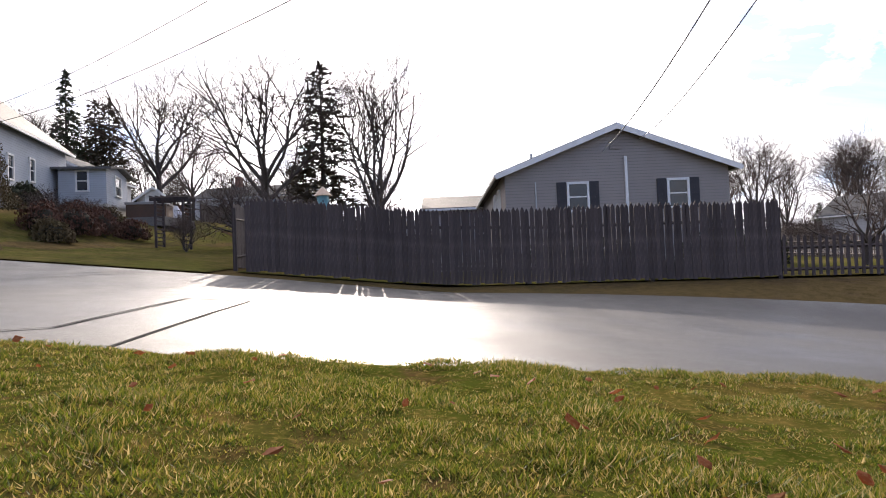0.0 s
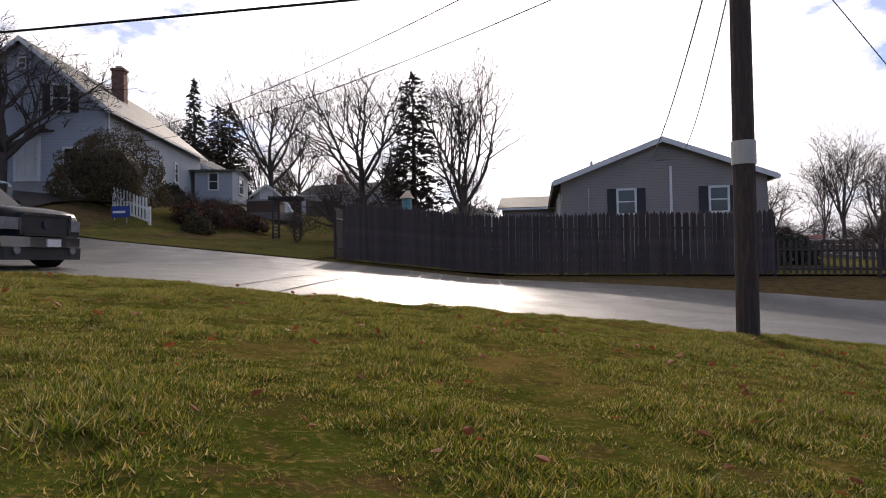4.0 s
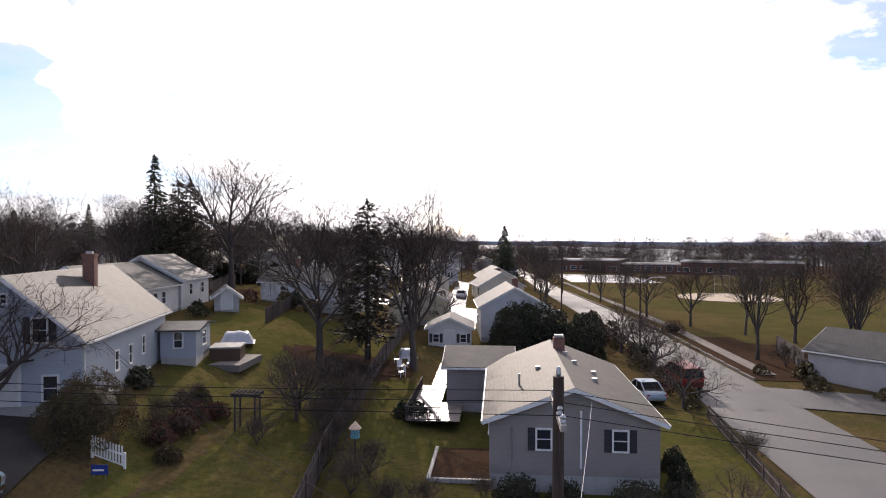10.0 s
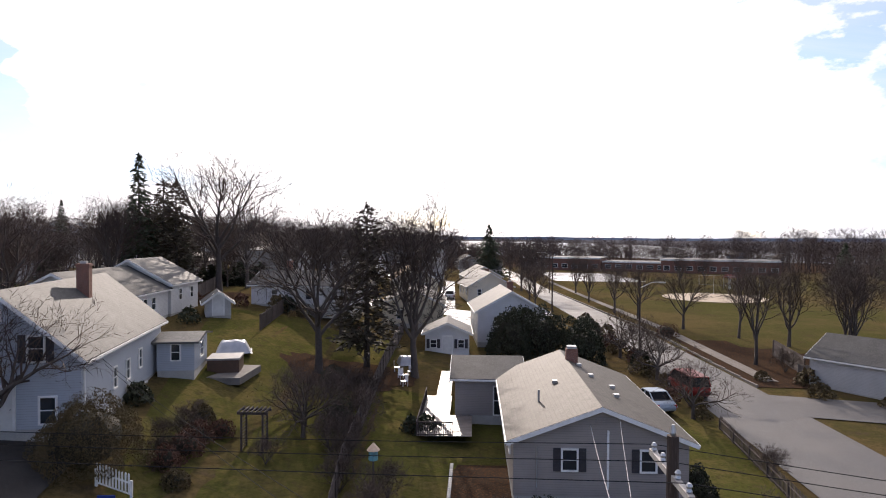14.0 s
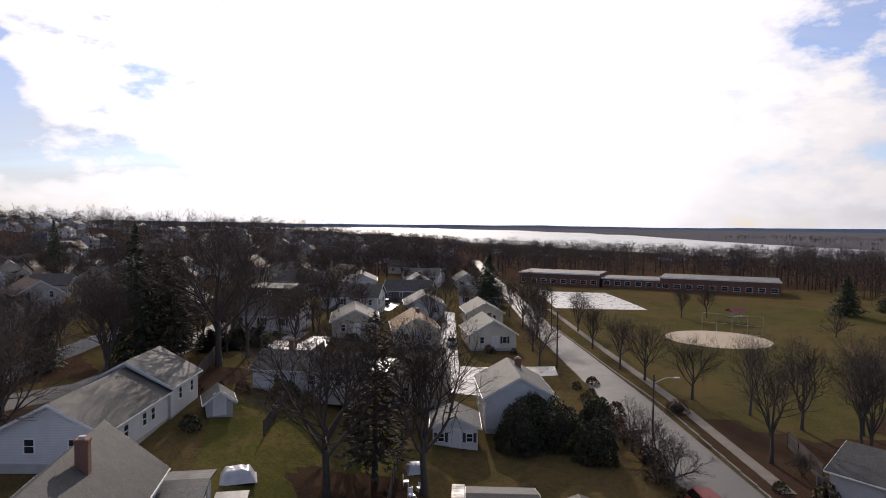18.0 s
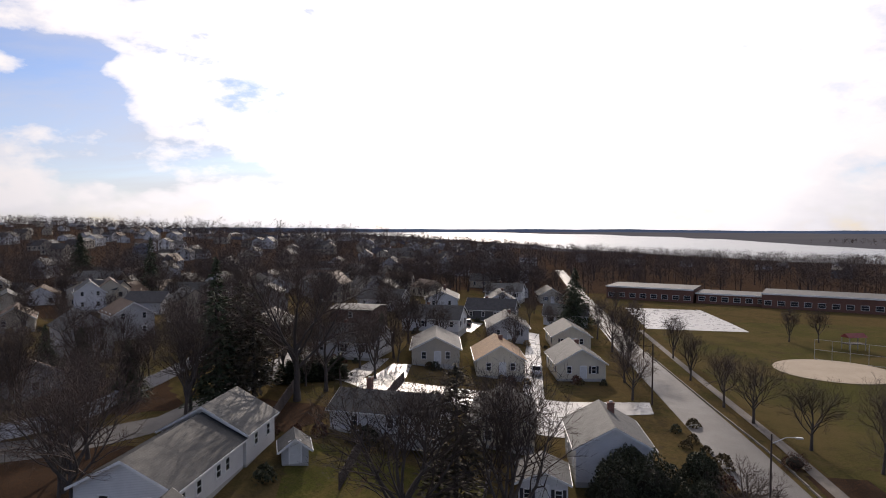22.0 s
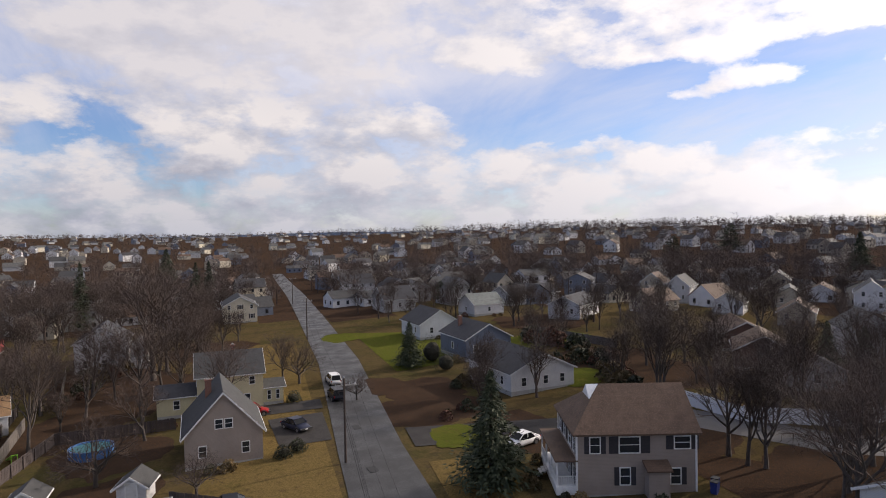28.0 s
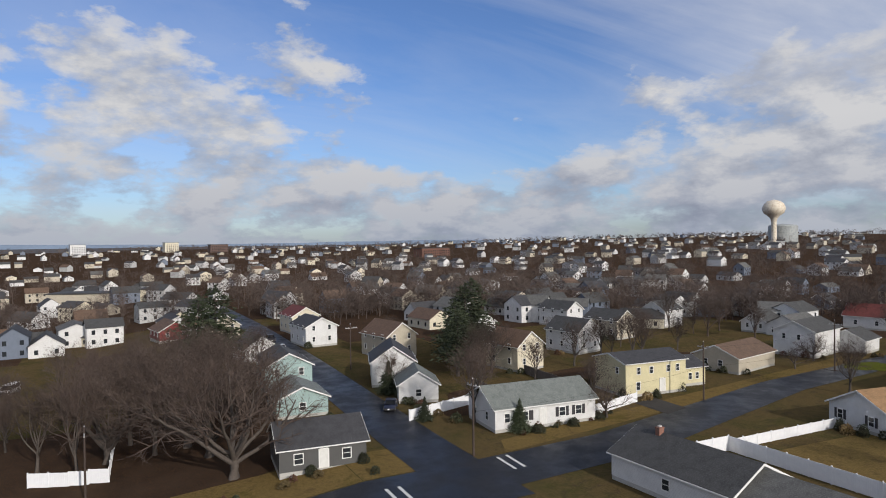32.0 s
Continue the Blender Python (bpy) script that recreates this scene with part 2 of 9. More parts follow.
WHITE = siding("white", (0.7, 0.7, 0.7))
GREYSIDE = siding("grey", (0.33, 0.295, 0.275))
PALEGREY = siding("pale_grey", (0.5, 0.5, 0.5))
TANSIDE = siding("tan", (0.36, 0.30, 0.26))
YELLOWSIDE = siding("yellow", (0.66, 0.6, 0.38))
CREAM = siding("cream", (0.7, 0.64, 0.5))
BEIGE = siding("beige", (0.5, 0.45, 0.36))
BLUESIDE = siding("blue_grey", (0.16, 0.19, 0.25))
TEAL = siding("teal", (0.35, 0.47, 0.46))
DARKSIDE = siding("dark", (0.1, 0.1, 0.1))
BARNRED = siding("barn_red", (0.22, 0.04, 0.04))
R_GREY = shingle("grey", (0.066, 0.066, 0.066))
R_RANCH = shingle("ranch_brown", (0.082, 0.074, 0.064))
R_DARK = shingle("dark", (0.055, 0.055, 0.06))
R_BROWN = shingle("brown", (0.13, 0.085, 0.06))
R_TAN = shingle("tan", (0.27, 0.165, 0.085))
R_PALE = shingle("pale", (0.115, 0.114, 0.11))
R_GREEN = shingle("green", (0.17, 0.185, 0.175))
R_RED = shingle("red", (0.14, 0.045, 0.04))
TRIM = surface("white_trim", (0.78, 0.78, 0.77), (0.68, 0.68, 0.66), 3.0, 0.5, 0.05)
VINYL = surface("white_vinyl", (0.8, 0.81, 0.83), (0.74, 0.75, 0.78), 2.0, 0.35, 0.03)
BRICK = surface("chimney_brick", (0.22, 0.09, 0.06), (0.15, 0.07, 0.05), 6.0, 0.85, 0.4, 25.0, (0.3, 0.2, 0.16))
CONCRETE = surface("concrete", (0.42, 0.41, 0.39), (0.33, 0.32, 0.3), 1.5, 0.75, 0.2, 50.0, (0.5, 0.49, 0.46))
AUTOGLASS = surface("tinted_car_glass", (0.008, 0.009, 0.011), (0.012, 0.013, 0.015), 1.0, 0.12, 0.0, spec=0.16)
GLASS = surface("window_glass", (0.02, 0.024, 0.03), (0.035, 0.04, 0.045), 1.0, 0.06, 0.0, spec=0.6)
SHUTTER = surface("dark_shutter", (0.045, 0.04, 0.045), (0.03, 0.03, 0.035), 5.0, 0.6, 0.1)
BARK = surface("bark", (0.09, 0.074, 0.063), (0.055, 0.046, 0.041), 6.0, 0.9, 0.5, 40.0, (0.085, 0.07, 0.06), vary=0.25)
TWIG = surface("twigs", (0.084, 0.06, 0.048), (0.056, 0.041, 0.035), 0.6, 0.9, 0.0, vary=0.3)
NEEDLE = surface("needles", (0.033, 0.044, 0.022), (0.05, 0.06, 0.028), 1.2, 0.8, 0.0, 20.0, (0.02, 0.03, 0.018), vary=0.3)
OLDNEEDLE = surface("old_needles", (0.055, 0.05, 0.03), (0.09, 0.066, 0.046), 0.6, 0.85, 0.0, 20.0, (0.035, 0.035, 0.022), vary=0.3)
HEDGE = surface("hedge_leaves", (0.03, 0.04, 0.018), (0.05, 0.05, 0.025), 3.0, 0.7, 0.2, 20.0, (0.02, 0.02, 0.012), vary=0.3)
WOODFENCE = surface("weathered_fence", (0.075, 0.058, 0.054), (0.05, 0.04, 0.039), 2.0, 0.9, 0.3, 30.0, (0.1, 0.08, 0.074), vary=0.2, stretch=(1, 1, 0.2))
POLEWOOD = surface("pole_wood", (0.06, 0.043, 0.036), (0.04, 0.03, 0.026), 2.0, 0.9, 0.4, 30.0, (0.085, 0.062, 0.052), stretch=(1, 1, 0.1))
METAL = surface("galvanised", (0.5, 0.51, 0.52), (0.4, 0.41, 0.42), 3.0, 0.4, 0.05, metal=0.8)
WIRE = surface("black_cable", (0.02, 0.02, 0.022), (0.03, 0.03, 0.03), 3.0, 0.9, 0.0, spec=0.1)
RUBBER = surface("tyre_rubber", (0.018, 0.018, 0.018), (0.03, 0.03, 0.03), 6.0, 0.8, 0.1)
CHROME = surface("chrome", (0.6, 0.6, 0.62), (0.5, 0.5, 0.52), 3.0, 0.15, 0.0, metal=1.0)
ASPHALT = surface("wet_asphalt", (0.04, 0.039, 0.039), (0.028, 0.028, 0.029), 0.35, 0.62, 0.9, 28.0, (0.07, 0.068, 0.065), spec=0.3, rough_b=0.38, bump_dist=0.012)
OLDROAD = surface("worn_asphalt", (0.11, 0.104, 0.1), (0.07, 0.067, 0.065), 0.3, 0.72, 0.8, 22.0, (0.16, 0.15, 0.145), spec=0.3, rough_b=0.5, bump_dist=0.012)
DARKDRIVE = surface("dark_driveway", (0.05, 0.047, 0.045), (0.034, 0.032, 0.031), 0.6, 0.85, 0.7, 22.0, (0.075, 0.068, 0.062), spec=0.1, bump_dist=0.012)
DARKROAD = surface("damp_asphalt", (0.02, 0.021, 0.025), (0.014, 0.015, 0.018), 0.3, 0.6, 0.7, 24.0, (0.036, 0.036, 0.038), spec=0.2, rough_b=0.36, bump_dist=0.012)
DRIVE = surface("wet_driveway", (0.3, 0.29, 0.28), (0.2, 0.195, 0.19), 0.5, 0.42, 0.4, 30.0, (0.36, 0.35, 0.34), spec=0.5, rough_b=0.24, bump_dist=0.006)


def turf(name, green, straw, bare, green_share=0.5, scale=0.12, bump=0.35):
    """Winter grass: drifts of green, straw and bare leaf-littered ground, mottled at three scales."""
    m = bpy.data.materials.new(name)
    m.use_nodes = True
    t = m.node_tree
    p = t.nodes["Principled BSDF"]
    co = t.nodes.new("ShaderNodeTexCoord").outputs["Object"]
    grains = []
    for s, dt in ((scale, 4.0), (scale * 7, 5.0), (4.5, 5.0), (26.0, 3.0)):
        n = node(t, "ShaderNodeTexNoise", Scale=s, Detail=dt, Roughness=0.65, Distortion=0.4)
        t.links.new(co, n.inputs["Vector"])
        grains.append(n.outputs["Fac"])
    cut = 0.72 - 0.44 * green_share
    col = mixc(t, ramp(t, fmath(t, "ADD", fmath(t, "MULTIPLY", grains[0], 0.6), fmath(t, "MULTIPLY", grains[1], 0.4)), [(cut - 0.06, 0.0), (cut + 0.06, 1.0)]), straw, green)
    col = mixc(t, ramp(t, grains[1], [(0.52, 0.0), (0.68, 0.8)]), col, bare)
    col = mixc(t, ramp(t, grains[2], [(0.42, 0.0), (0.66, 0.55)]), col, tuple(v * 0.45 for v in green))
    col = mixc(t, ramp(t, grains[3], [(0.52, 0.0), (0.7, 0.6)]), col, tuple(min(1.0, v * 1.7) for v in straw))
    t.links.new(col, p.inputs["Base Color"])
    p.inputs["Roughness"].default_value = 0.95
    p.inputs["Specular IOR Level"].default_value = 0.0
    bn = t.nodes.new("ShaderNodeBump")
    bn.inputs["Strength"].default_value = bump
    bn.inputs["Distance"].default_value = 0.05
    t.links.new(fmath(t, "ADD", grains[2], grains[3]), bn.inputs["Height"])
    t.links.new(bn.outputs[0], p.inputs["Normal"])
    return m


LAWN = turf("winter_lawn", (0.06, 0.057, 0.022), (0.1, 0.072, 0.034), (0.07, 0.049, 0.035), 0.42)
YARDLAWN = turf("yard_lawn", (0.066, 0.07, 0.02), (0.11, 0.088, 0.034), (0.066, 0.048, 0.03), 0.55, 0.22)
GREENLAWN = turf("green_lawn", (0.085, 0.1, 0.018), (0.14, 0.12, 0.03), (0.1, 0.075, 0.03), 0.75, 0.2)
# kept dark under the blades, so the gaps between them look shadowed
STARTLAWN = turf("start_lawn", (0.045, 0.054, 0.009), (0.12, 0.08, 0.024), (0.075, 0.042, 0.02), 0.6, 0.35, 0.3)
STRAW = turf("straw_lawn", (0.095, 0.08, 0.025), (0.155, 0.108, 0.043), (0.085, 0.056, 0.032), 0.3, 0.15)
FIELDGRASS = turf("field_grass", (0.066, 0.066, 0.024), (0.1, 0.076, 0.036), (0.075, 0.053, 0.034), 0.5, 0.03)
DIRT = surface("infield_dirt", (0.36, 0.29, 0.21), (0.3, 0.24, 0.17), 0.3, 0.9, 0.3, 12.0, (0.4, 0.33, 0.25))
MULCH = surface("leaf_litter", (0.053, 0.038, 0.028), (0.036, 0.027, 0.021), 0.25, 0.95, 0.9, 8.0, (0.1, 0.052, 0.028), spec=0.0, bump_dist=0.05)


def thin_leaf(name, a, b, c, through=0.5):
    """A thin leaf or blade that lets light through."""
    m = surface(name, a, b, 0.6, 0.6, 0.0, 40.0, c, spec=0.25)
    t = m.node_tree
    p = t.nodes["Principled BSDF"]
    tr = t.nodes.new("ShaderNodeBsdfTranslucent")
    mix = t.nodes.new("ShaderNodeMixShader")
    mix.inputs[0].default_value = through
    t.links.new(p.inputs["Base Color"].links[0].from_socket, tr.inputs[0])
    t.links.new(p.outputs[0], mix.inputs[1])
    t.links.new(tr.outputs[0], mix.inputs[2])
    t.links.new(mix.outputs[0], t.nodes["Material Output"].inputs[0])
    return m


BLADE = thin_leaf("grass_blade", (0.05, 0.08, 0.01), (0.13, 0.105, 0.022), (0.12, 0.1, 0.03), 0.5)
bt = BLADE.node_tree
geo = bt.nodes.new("ShaderNodeNewGeometry")
single = ramp(bt, geo.outputs["Random Per Island"], [(0.0, (0.022, 0.046, 0.005)), (0.3, (0.075, 0.115, 0.007)), (0.6, (0.17, 0.18, 0.016)), (0.8, (0.32, 0.23, 0.05)), (1.0, (0.58, 0.43, 0.2))])
was = bt.nodes["Principled BSDF"].inputs["Base Color"].links[0].from_socket
blend = mixc(bt, 0.78, was, single)
for target in [k.to_socket for k in bt.links if k.from_socket == was and k.to_node.type in ("BSDF_PRINCIPLED", "BSDF_TRANSLUCENT")]:
    bt.links.new(blend, target)
LEAF = thin_leaf("fallen_leaf", (0.22, 0.05, 0.015), (0.14, 0.055, 0.022), (0.26, 0.12, 0.05), 0.35)
LEAF.node_tree.nodes["Principled BSDF"].inputs["Specular IOR Level"].default_value = 0.03
WATERM = surface("lake_water", (0.03, 0.045, 0.06), (0.035, 0.05, 0.065), 0.01, 0.22, 0.0, spec=0.6)
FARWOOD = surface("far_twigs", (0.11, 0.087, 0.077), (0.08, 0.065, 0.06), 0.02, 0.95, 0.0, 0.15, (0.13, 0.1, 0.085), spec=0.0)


# ---- mesh helpers ----
def soft(v, a, b):
    s = min(max((v - a) / (b - a), 0.0), 1.0)
    return s * s * (3 - 2 * s)


def cl(v, a, b):
    return min(max(v, a), b)


SHORE_AZ, NEAR_SHORE, FAR_SHORE = [-60, -27, -19, -10, 0, 10, 20], [1300, 1250, 1250, 1450, 1900, 3300, 4400], [1450, 1550, 2100, 3000, 4000, 4700, 4800]


def H(x, y):
    """The height of the ground."""
    near = 0.1 + 0.026 * (cl(y, -20, 80) - 5) - 0.1 * cl(x, -28, 0) * (1 + 0.006 * cl(y, 0, 60)) - 0.01 * cl(x, 0, 40)
    near += 1.3 * soft(-x, 12, 19) * soft(y, 12, 20) * (1 - soft(-x, 36, 46)) * (1 - soft(y, 75, 95))
    front = (1 - soft(y, 9.0, 15.5)) * soft(y, -30, -12) * soft(x, -30, -14)
    if front > 0:
        near += front * (0.15 + 0.002 * y - 0.1 * cl(x, -3.5, 9) - 0.065 * cl(x + 3.5, -25, 0) - near)
    r = math.hypot(x, y)
    if r < 190:
        return near
    s, c = -x / r, y / r
    fall = 0.012 * (r - 190) * (0.5 + 0.5 * c) + 0.013 * (r - 190) * (0.5 - 0.5 * c) * (1 - soft(s, 0.3, 0.7)) + 0.004 * (r - 190) * soft(s, 0.3, 0.7)
    rise = 14.0 * soft(s, 0.05, 0.5) * soft(c, 0.1, 0.5) * soft(r, 230, 600) + 9.0 * soft(s, 0.5, 0.9) * soft(-c, -0.3, 0.4) * soft(r, 300, 700)
    h = max(near - fall + rise, -27.0)
    way = math.degrees(math.atan2(s, c)) % 360
    h += 32.0 * soft(r, 350, 1900) * soft(way, 24, 42) * (1 - soft(way, 215, 240))
    if y > 0:
        az = math.degrees(math.asin(s))
        shore = (1 - soft(az, 10, 22)) * soft(r, 330, float(np.interp(az, SHORE_AZ, NEAR_SHORE)))
        h += (-27.0 - h) * shore
        if az < 20:
            far = float(np.interp(az, SHORE_AZ, FAR_SHORE))
            h += 8.0 * soft(r, far, far * 1.2)
    return h


def bm_new():
    return bmesh.new()


def box(bm, cx, cy, cz, sx, sy, sz, rz=0.0, m=None):
    """A box whose middle stands at (cx, cy, cz)."""
    mat = pose(cx, cy, cz, 0, 0, rz) @ Matrix.Diagonal((sx, sy, sz, 1))
    if m is not None:
        mat = m @ mat
    bmesh.ops.create_cube(bm, size=1.0, matrix=mat)


def solid(bm, pts, faces):
    vs = [bm.verts.new(p) for p in pts]
    for f in faces:
        bm.faces.new([vs[i] for i in f])


def tube(bm, a, b, r0, r1, n=8, caps=True):
    a, b = Vector(a), Vector(b)
    q = (b - a).to_track_quat("Z", "Y").to_matrix()
    rings = []
    for p, r in ((a, r0), (b, r1)):
        rings.append([bm.verts.new(p + q @ Vector((r * math.cos(6.28319 * i / n), r * math.sin(6.28319 * i / n), 0))) for i in range(n)])
    for i in range(n):
        bm.faces.new((rings[0][i], rings[0][(i + 1) % n], rings[1][(i + 1) % n], rings[1][i]))
    if caps:
        bm.faces.new(rings[0][::-1])
        bm.faces.new(rings[1])


def sweep(bm, pts, r, n=5):
    """One unbroken tube along a line of points."""
    rings = []
    for i, p in enumerate(pts):
        q = (pts[min(i + 1, len(pts) - 1)] - pts[max(i - 1, 0)]).to_track_quat("Z", "Y").to_matrix()
        rings.append([bm.verts.new(p + q @ Vector((r * math.cos(6.28319 * k / n), r * math.sin(6.28319 * k / n), 0))) for k in range(n)])
    for a, b in zip(rings, rings[1:]):
        for k in range(n):
            bm.faces.new((a[k], a[(k + 1) % n], b[(k + 1) % n], b[k]))
    bm.faces.new(rings[0][::-1])
    bm.faces.new(rings[-1])


def lathe(bm, profile, n=16, at=(0, 0, 0)):
    rings = []
    for r, z in profile:
        rings.append([bm.verts.new((at[0] + r * math.cos(6.28319 * i / n), at[1] + r * math.sin(6.28319 * i / n), at[2] + z)) for i in range(n)])
    for k in range(len(rings) - 1):
        for i in range(n):
            bm.faces.new((rings[k][i], rings[k][(i + 1) % n], rings[k + 1][(i + 1) % n], rings[k + 1][i]))
    bm.faces.new(rings[0][::-1])
    bm.faces.new(rings[-1])


def mesh_of(name, bm, material, smooth=False):
    me = bpy.data.meshes.new(name)
    bm.normal_update()
    bm.to_mesh(me)
    bm.free()
    for m in (material if isinstance(material, (list, tuple)) else [material]):
        me.materials.append(m)
    if smooth:
        me.polygons.foreach_set("use_smooth", [True] * len(me.polygons))
    return me


def raw_mesh(name, verts, faces, material, smooth=False):
    me = bpy.data.meshes.new(name)
    me.from_pydata(verts, [], faces)
    for m in (material if isinstance(material, (list, tuple)) else [material]):
        me.materials.append(m)
    if smooth:
        me.polygons.foreach_set("use_smooth", [True] * len(me.polygons))
    return me


def part(name, bm, material, parent, label="", m=None, smooth=False):
    """Links a bmesh, or a ready mesh, as one mesh object under a thing or a part."""
    me = bm if isinstance(bm, bpy.types.Mesh) else mesh_of(name, bm, material, smooth)
    ob = new(name, me)
    ob.parent = parent
    if m is not None:
        ob.matrix_basis = m
    if label:
        ob["label"] = label
    return ob


def thing(name, x, y, rz=0.0, label="", category="", group="", z=None, kind=""):
    ob = new(name)
    ob.empty_display_size = 0.2
    ob.matrix_basis = pose(x, y, H(x, y) if z is None else z, 0, 0, rz)
    return tagged(ob, label, category, group, kind)


def bar(me_name, bm, material, label, category, kind="", group=""):
    ob = new(me_name, mesh_of(me_name, bm, material))
    return tagged(ob, label, category, group, kind)


# ---- ground, roads ----
def axis_steps(lo, hi, a, b, step):
    out = [a + step * i for i in range(int((b - a) / step) + 1)]
    v, s = a, step
    while v > lo:
        s *= 1.22
        v -= s
        out.insert(0, max(v, lo))
    v, s = out[-1], step
    while v < hi:
        s *= 1.22
        v += s
        out.append(min(v, hi))
    return out


def ground_sheet():
    xs, ys = axis_steps(-4700, 4700, -130, 60, 2.0), axis_steps(-4700, 4700, -110, 150, 2.0)
    verts = [(x, y, H(x, y)) for y in ys for x in xs]
    n = len(xs)
    faces = [(j * n + i, j * n + i + 1, (j + 1) * n + i + 1, (j + 1) * n + i) for j in range(len(ys) - 1) for i in range(n - 1)]
    # third material: distance haze painted as a greyer, bluer ground colour
    me = raw_mesh("ground", verts, faces, [LAWN, MULCH, surface("hazed_far_plain", (0.12, 0.115, 0.12), (0.095, 0.095, 0.105), 0.003, 1.0, 0.0, 0.02, spec=0.0)], True)
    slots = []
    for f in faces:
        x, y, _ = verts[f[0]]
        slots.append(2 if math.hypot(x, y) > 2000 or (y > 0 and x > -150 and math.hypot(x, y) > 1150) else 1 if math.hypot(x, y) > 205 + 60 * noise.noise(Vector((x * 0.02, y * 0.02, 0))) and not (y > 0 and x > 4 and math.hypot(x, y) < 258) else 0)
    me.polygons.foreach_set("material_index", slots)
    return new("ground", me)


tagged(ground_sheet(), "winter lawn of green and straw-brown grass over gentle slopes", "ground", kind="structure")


def ribbon(name, line, material, label, category, lift=0.05, kind="structure", across=6):
    """A sheet laid over the ground; line: points of (x, y, half width) or (x, y, left, right)."""
    pts = []
    for (a, b) in zip(line, line[1:]):
        n = max(1, int(math.hypot(b[0] - a[0], b[1] - a[1]) / 0.7))
        pts += [tuple(p + (q - p) * i / n for p, q in zip(a, b)) for i in range(n)]
    pts.append(line[-1])
    verts, faces = [], []
    for i, p in enumerate(pts):
        q0, q1 = pts[max(i - 6, 0)], pts[min(i + 6, len(pts) - 1)]
        d = Vector((q1[0] - q0[0], q1[1] - q0[1])).normalized()
        nx, ny = -d.y, d.x
        for k in range(across + 1):
            u = (2 * k / across - 1) * p[2]
            x, y = p[0] + nx * u, p[1] + ny * u
            verts.append((x, y, H(x, y) + lift + 0.04 * (1 - (u / p[2]) ** 2)))
    m = across + 1
    for i in range(len(pts) - 1):
        for k in range(across):
            faces.append((i * m + k, (i + 1) * m + k, (i + 1) * m + k + 1, i * m + k + 1))
    ob = new(name, raw_mesh(name, verts, faces, material, True))
    return tagged(ob, label, category, kind=kind)


def patch(name, corners, material, label, category, lift=0.045, step=2.0):
    """A four-cornered sheet laid over the ground."""
    a, b, c, d = [Vector(p) for p in corners]
    nu = max(2, int(max((b - a).length, (c - d).length) / step))
    nv = max(2, int(max((d - a).length, (c - b).length) / step))
    verts, faces = [], []
    for j in range(nv + 1):
        for i in range(nu + 1):
            u, v = i / nu, j / nv
            p = a * (1 - u) * (1 - v) + b * u * (1 - v) + c * u * v + d * (1 - u) * v
            verts.append((p.x, p.y, H(p.x, p.y) + lift))
    for j in range(nv):
        for i in range(nu):
            k = j * (nu + 1) + i
            faces.append((k, k + 1, k + nu + 2, k + nu + 1))
    return tagged(new(name, raw_mesh(name, verts, faces, material, True)), label, category, kind="structure")


ribbon("road_front", [(60, 3.0, 4.4), (25, 6.2, 4.4), (12, 7.3, 4.4), (4, 8.3, 4.7), (-5, 9.6, 4.9), (-14, 9.9, 4.7), (-40, 11.6, 4.0), (-73, 13.7, 3.6), (-122, 17.9, 3.7), (-262, 23.0, 3.4), (-420, 26.0, 3.2)], ASPHALT, "wet dark asphalt street shining in low sun", "road")
ribbon("road_side", [(23.5, 11.0, 5.5), (22.6, 25, 3.9), (21.7, 50, 3.3), (18.2, 95, 3.0), (14.9, 136, 2.7), (10.0, 240, 2.6), (4.0, 420, 2.6)], OLDROAD, "worn grey asphalt side street beside the playing field", "road", 0.06)
ribbon("road_back", [(12, -60, 4.0), (-20, -59.5, 4.0), (-38, -58.8, 4.4), (-60, -59.6, 4.3), (-105, -68.9, 3.6), (-152, -72.5, 3.3), (-240, -86, 3.2), (-330, -100, 3.0)], DARKROAD, "dark damp asphalt street with a crossing", "road", 0.05)
ribbon("road_cross", [(-37.6, -52, 4.0), (-38.2, -75, 3.9), (-41.0, -130, 3.7), (-44, -210, 3.5), (-46, -330, 3.3)], DARKROAD, "dark wet asphalt street running downhill", "road", 0.056)
ribbon("road_lane", [(-70, 48, 3.0), (-52, 57, 3.0), (-44, 66, 3.0), (-42, 80, 3.0), (-44, 110, 3.0)], OLDROAD, "worn lane behind the houses", "road", 0.06)

# ---- water and distance ----
bm = bm_new()
solid(bm, [(-1600, 1000, -25), (4600, 500, -25), (4700, 4690, -25), (-1600, 4690, -25)], [(0, 1, 2, 3)])
bar("lake", bm, WATERM, "broad bright bay beyond the wooded shore", "water", "structure")


def hazy_far_hills():
    verts, faces = [], []
    n = 160
    for i in range(n + 1):
        a = radians(-180 + 360 * i / n)
        r = 4600.0
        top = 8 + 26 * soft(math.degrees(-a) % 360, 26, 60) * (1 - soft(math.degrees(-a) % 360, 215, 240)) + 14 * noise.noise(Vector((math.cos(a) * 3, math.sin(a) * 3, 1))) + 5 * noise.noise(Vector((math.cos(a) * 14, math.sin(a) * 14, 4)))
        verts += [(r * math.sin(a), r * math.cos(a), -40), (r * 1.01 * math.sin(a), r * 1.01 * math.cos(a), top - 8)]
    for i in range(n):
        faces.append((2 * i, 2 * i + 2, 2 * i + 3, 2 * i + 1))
    return tagged(new("backdrop", raw_mesh("backdrop", verts, faces, HAZE, True)), "low wooded hills on the horizon, tinted with blue haze", "hills", kind="structure")


# blue aerial haze is put into the hills' base colour
HAZE = surface("hazy_far_hills", (0.16, 0.21, 0.29), (0.13, 0.17, 0.24), 0.002, 1.0, 0.0, 0.02)
hazy_far_hills()


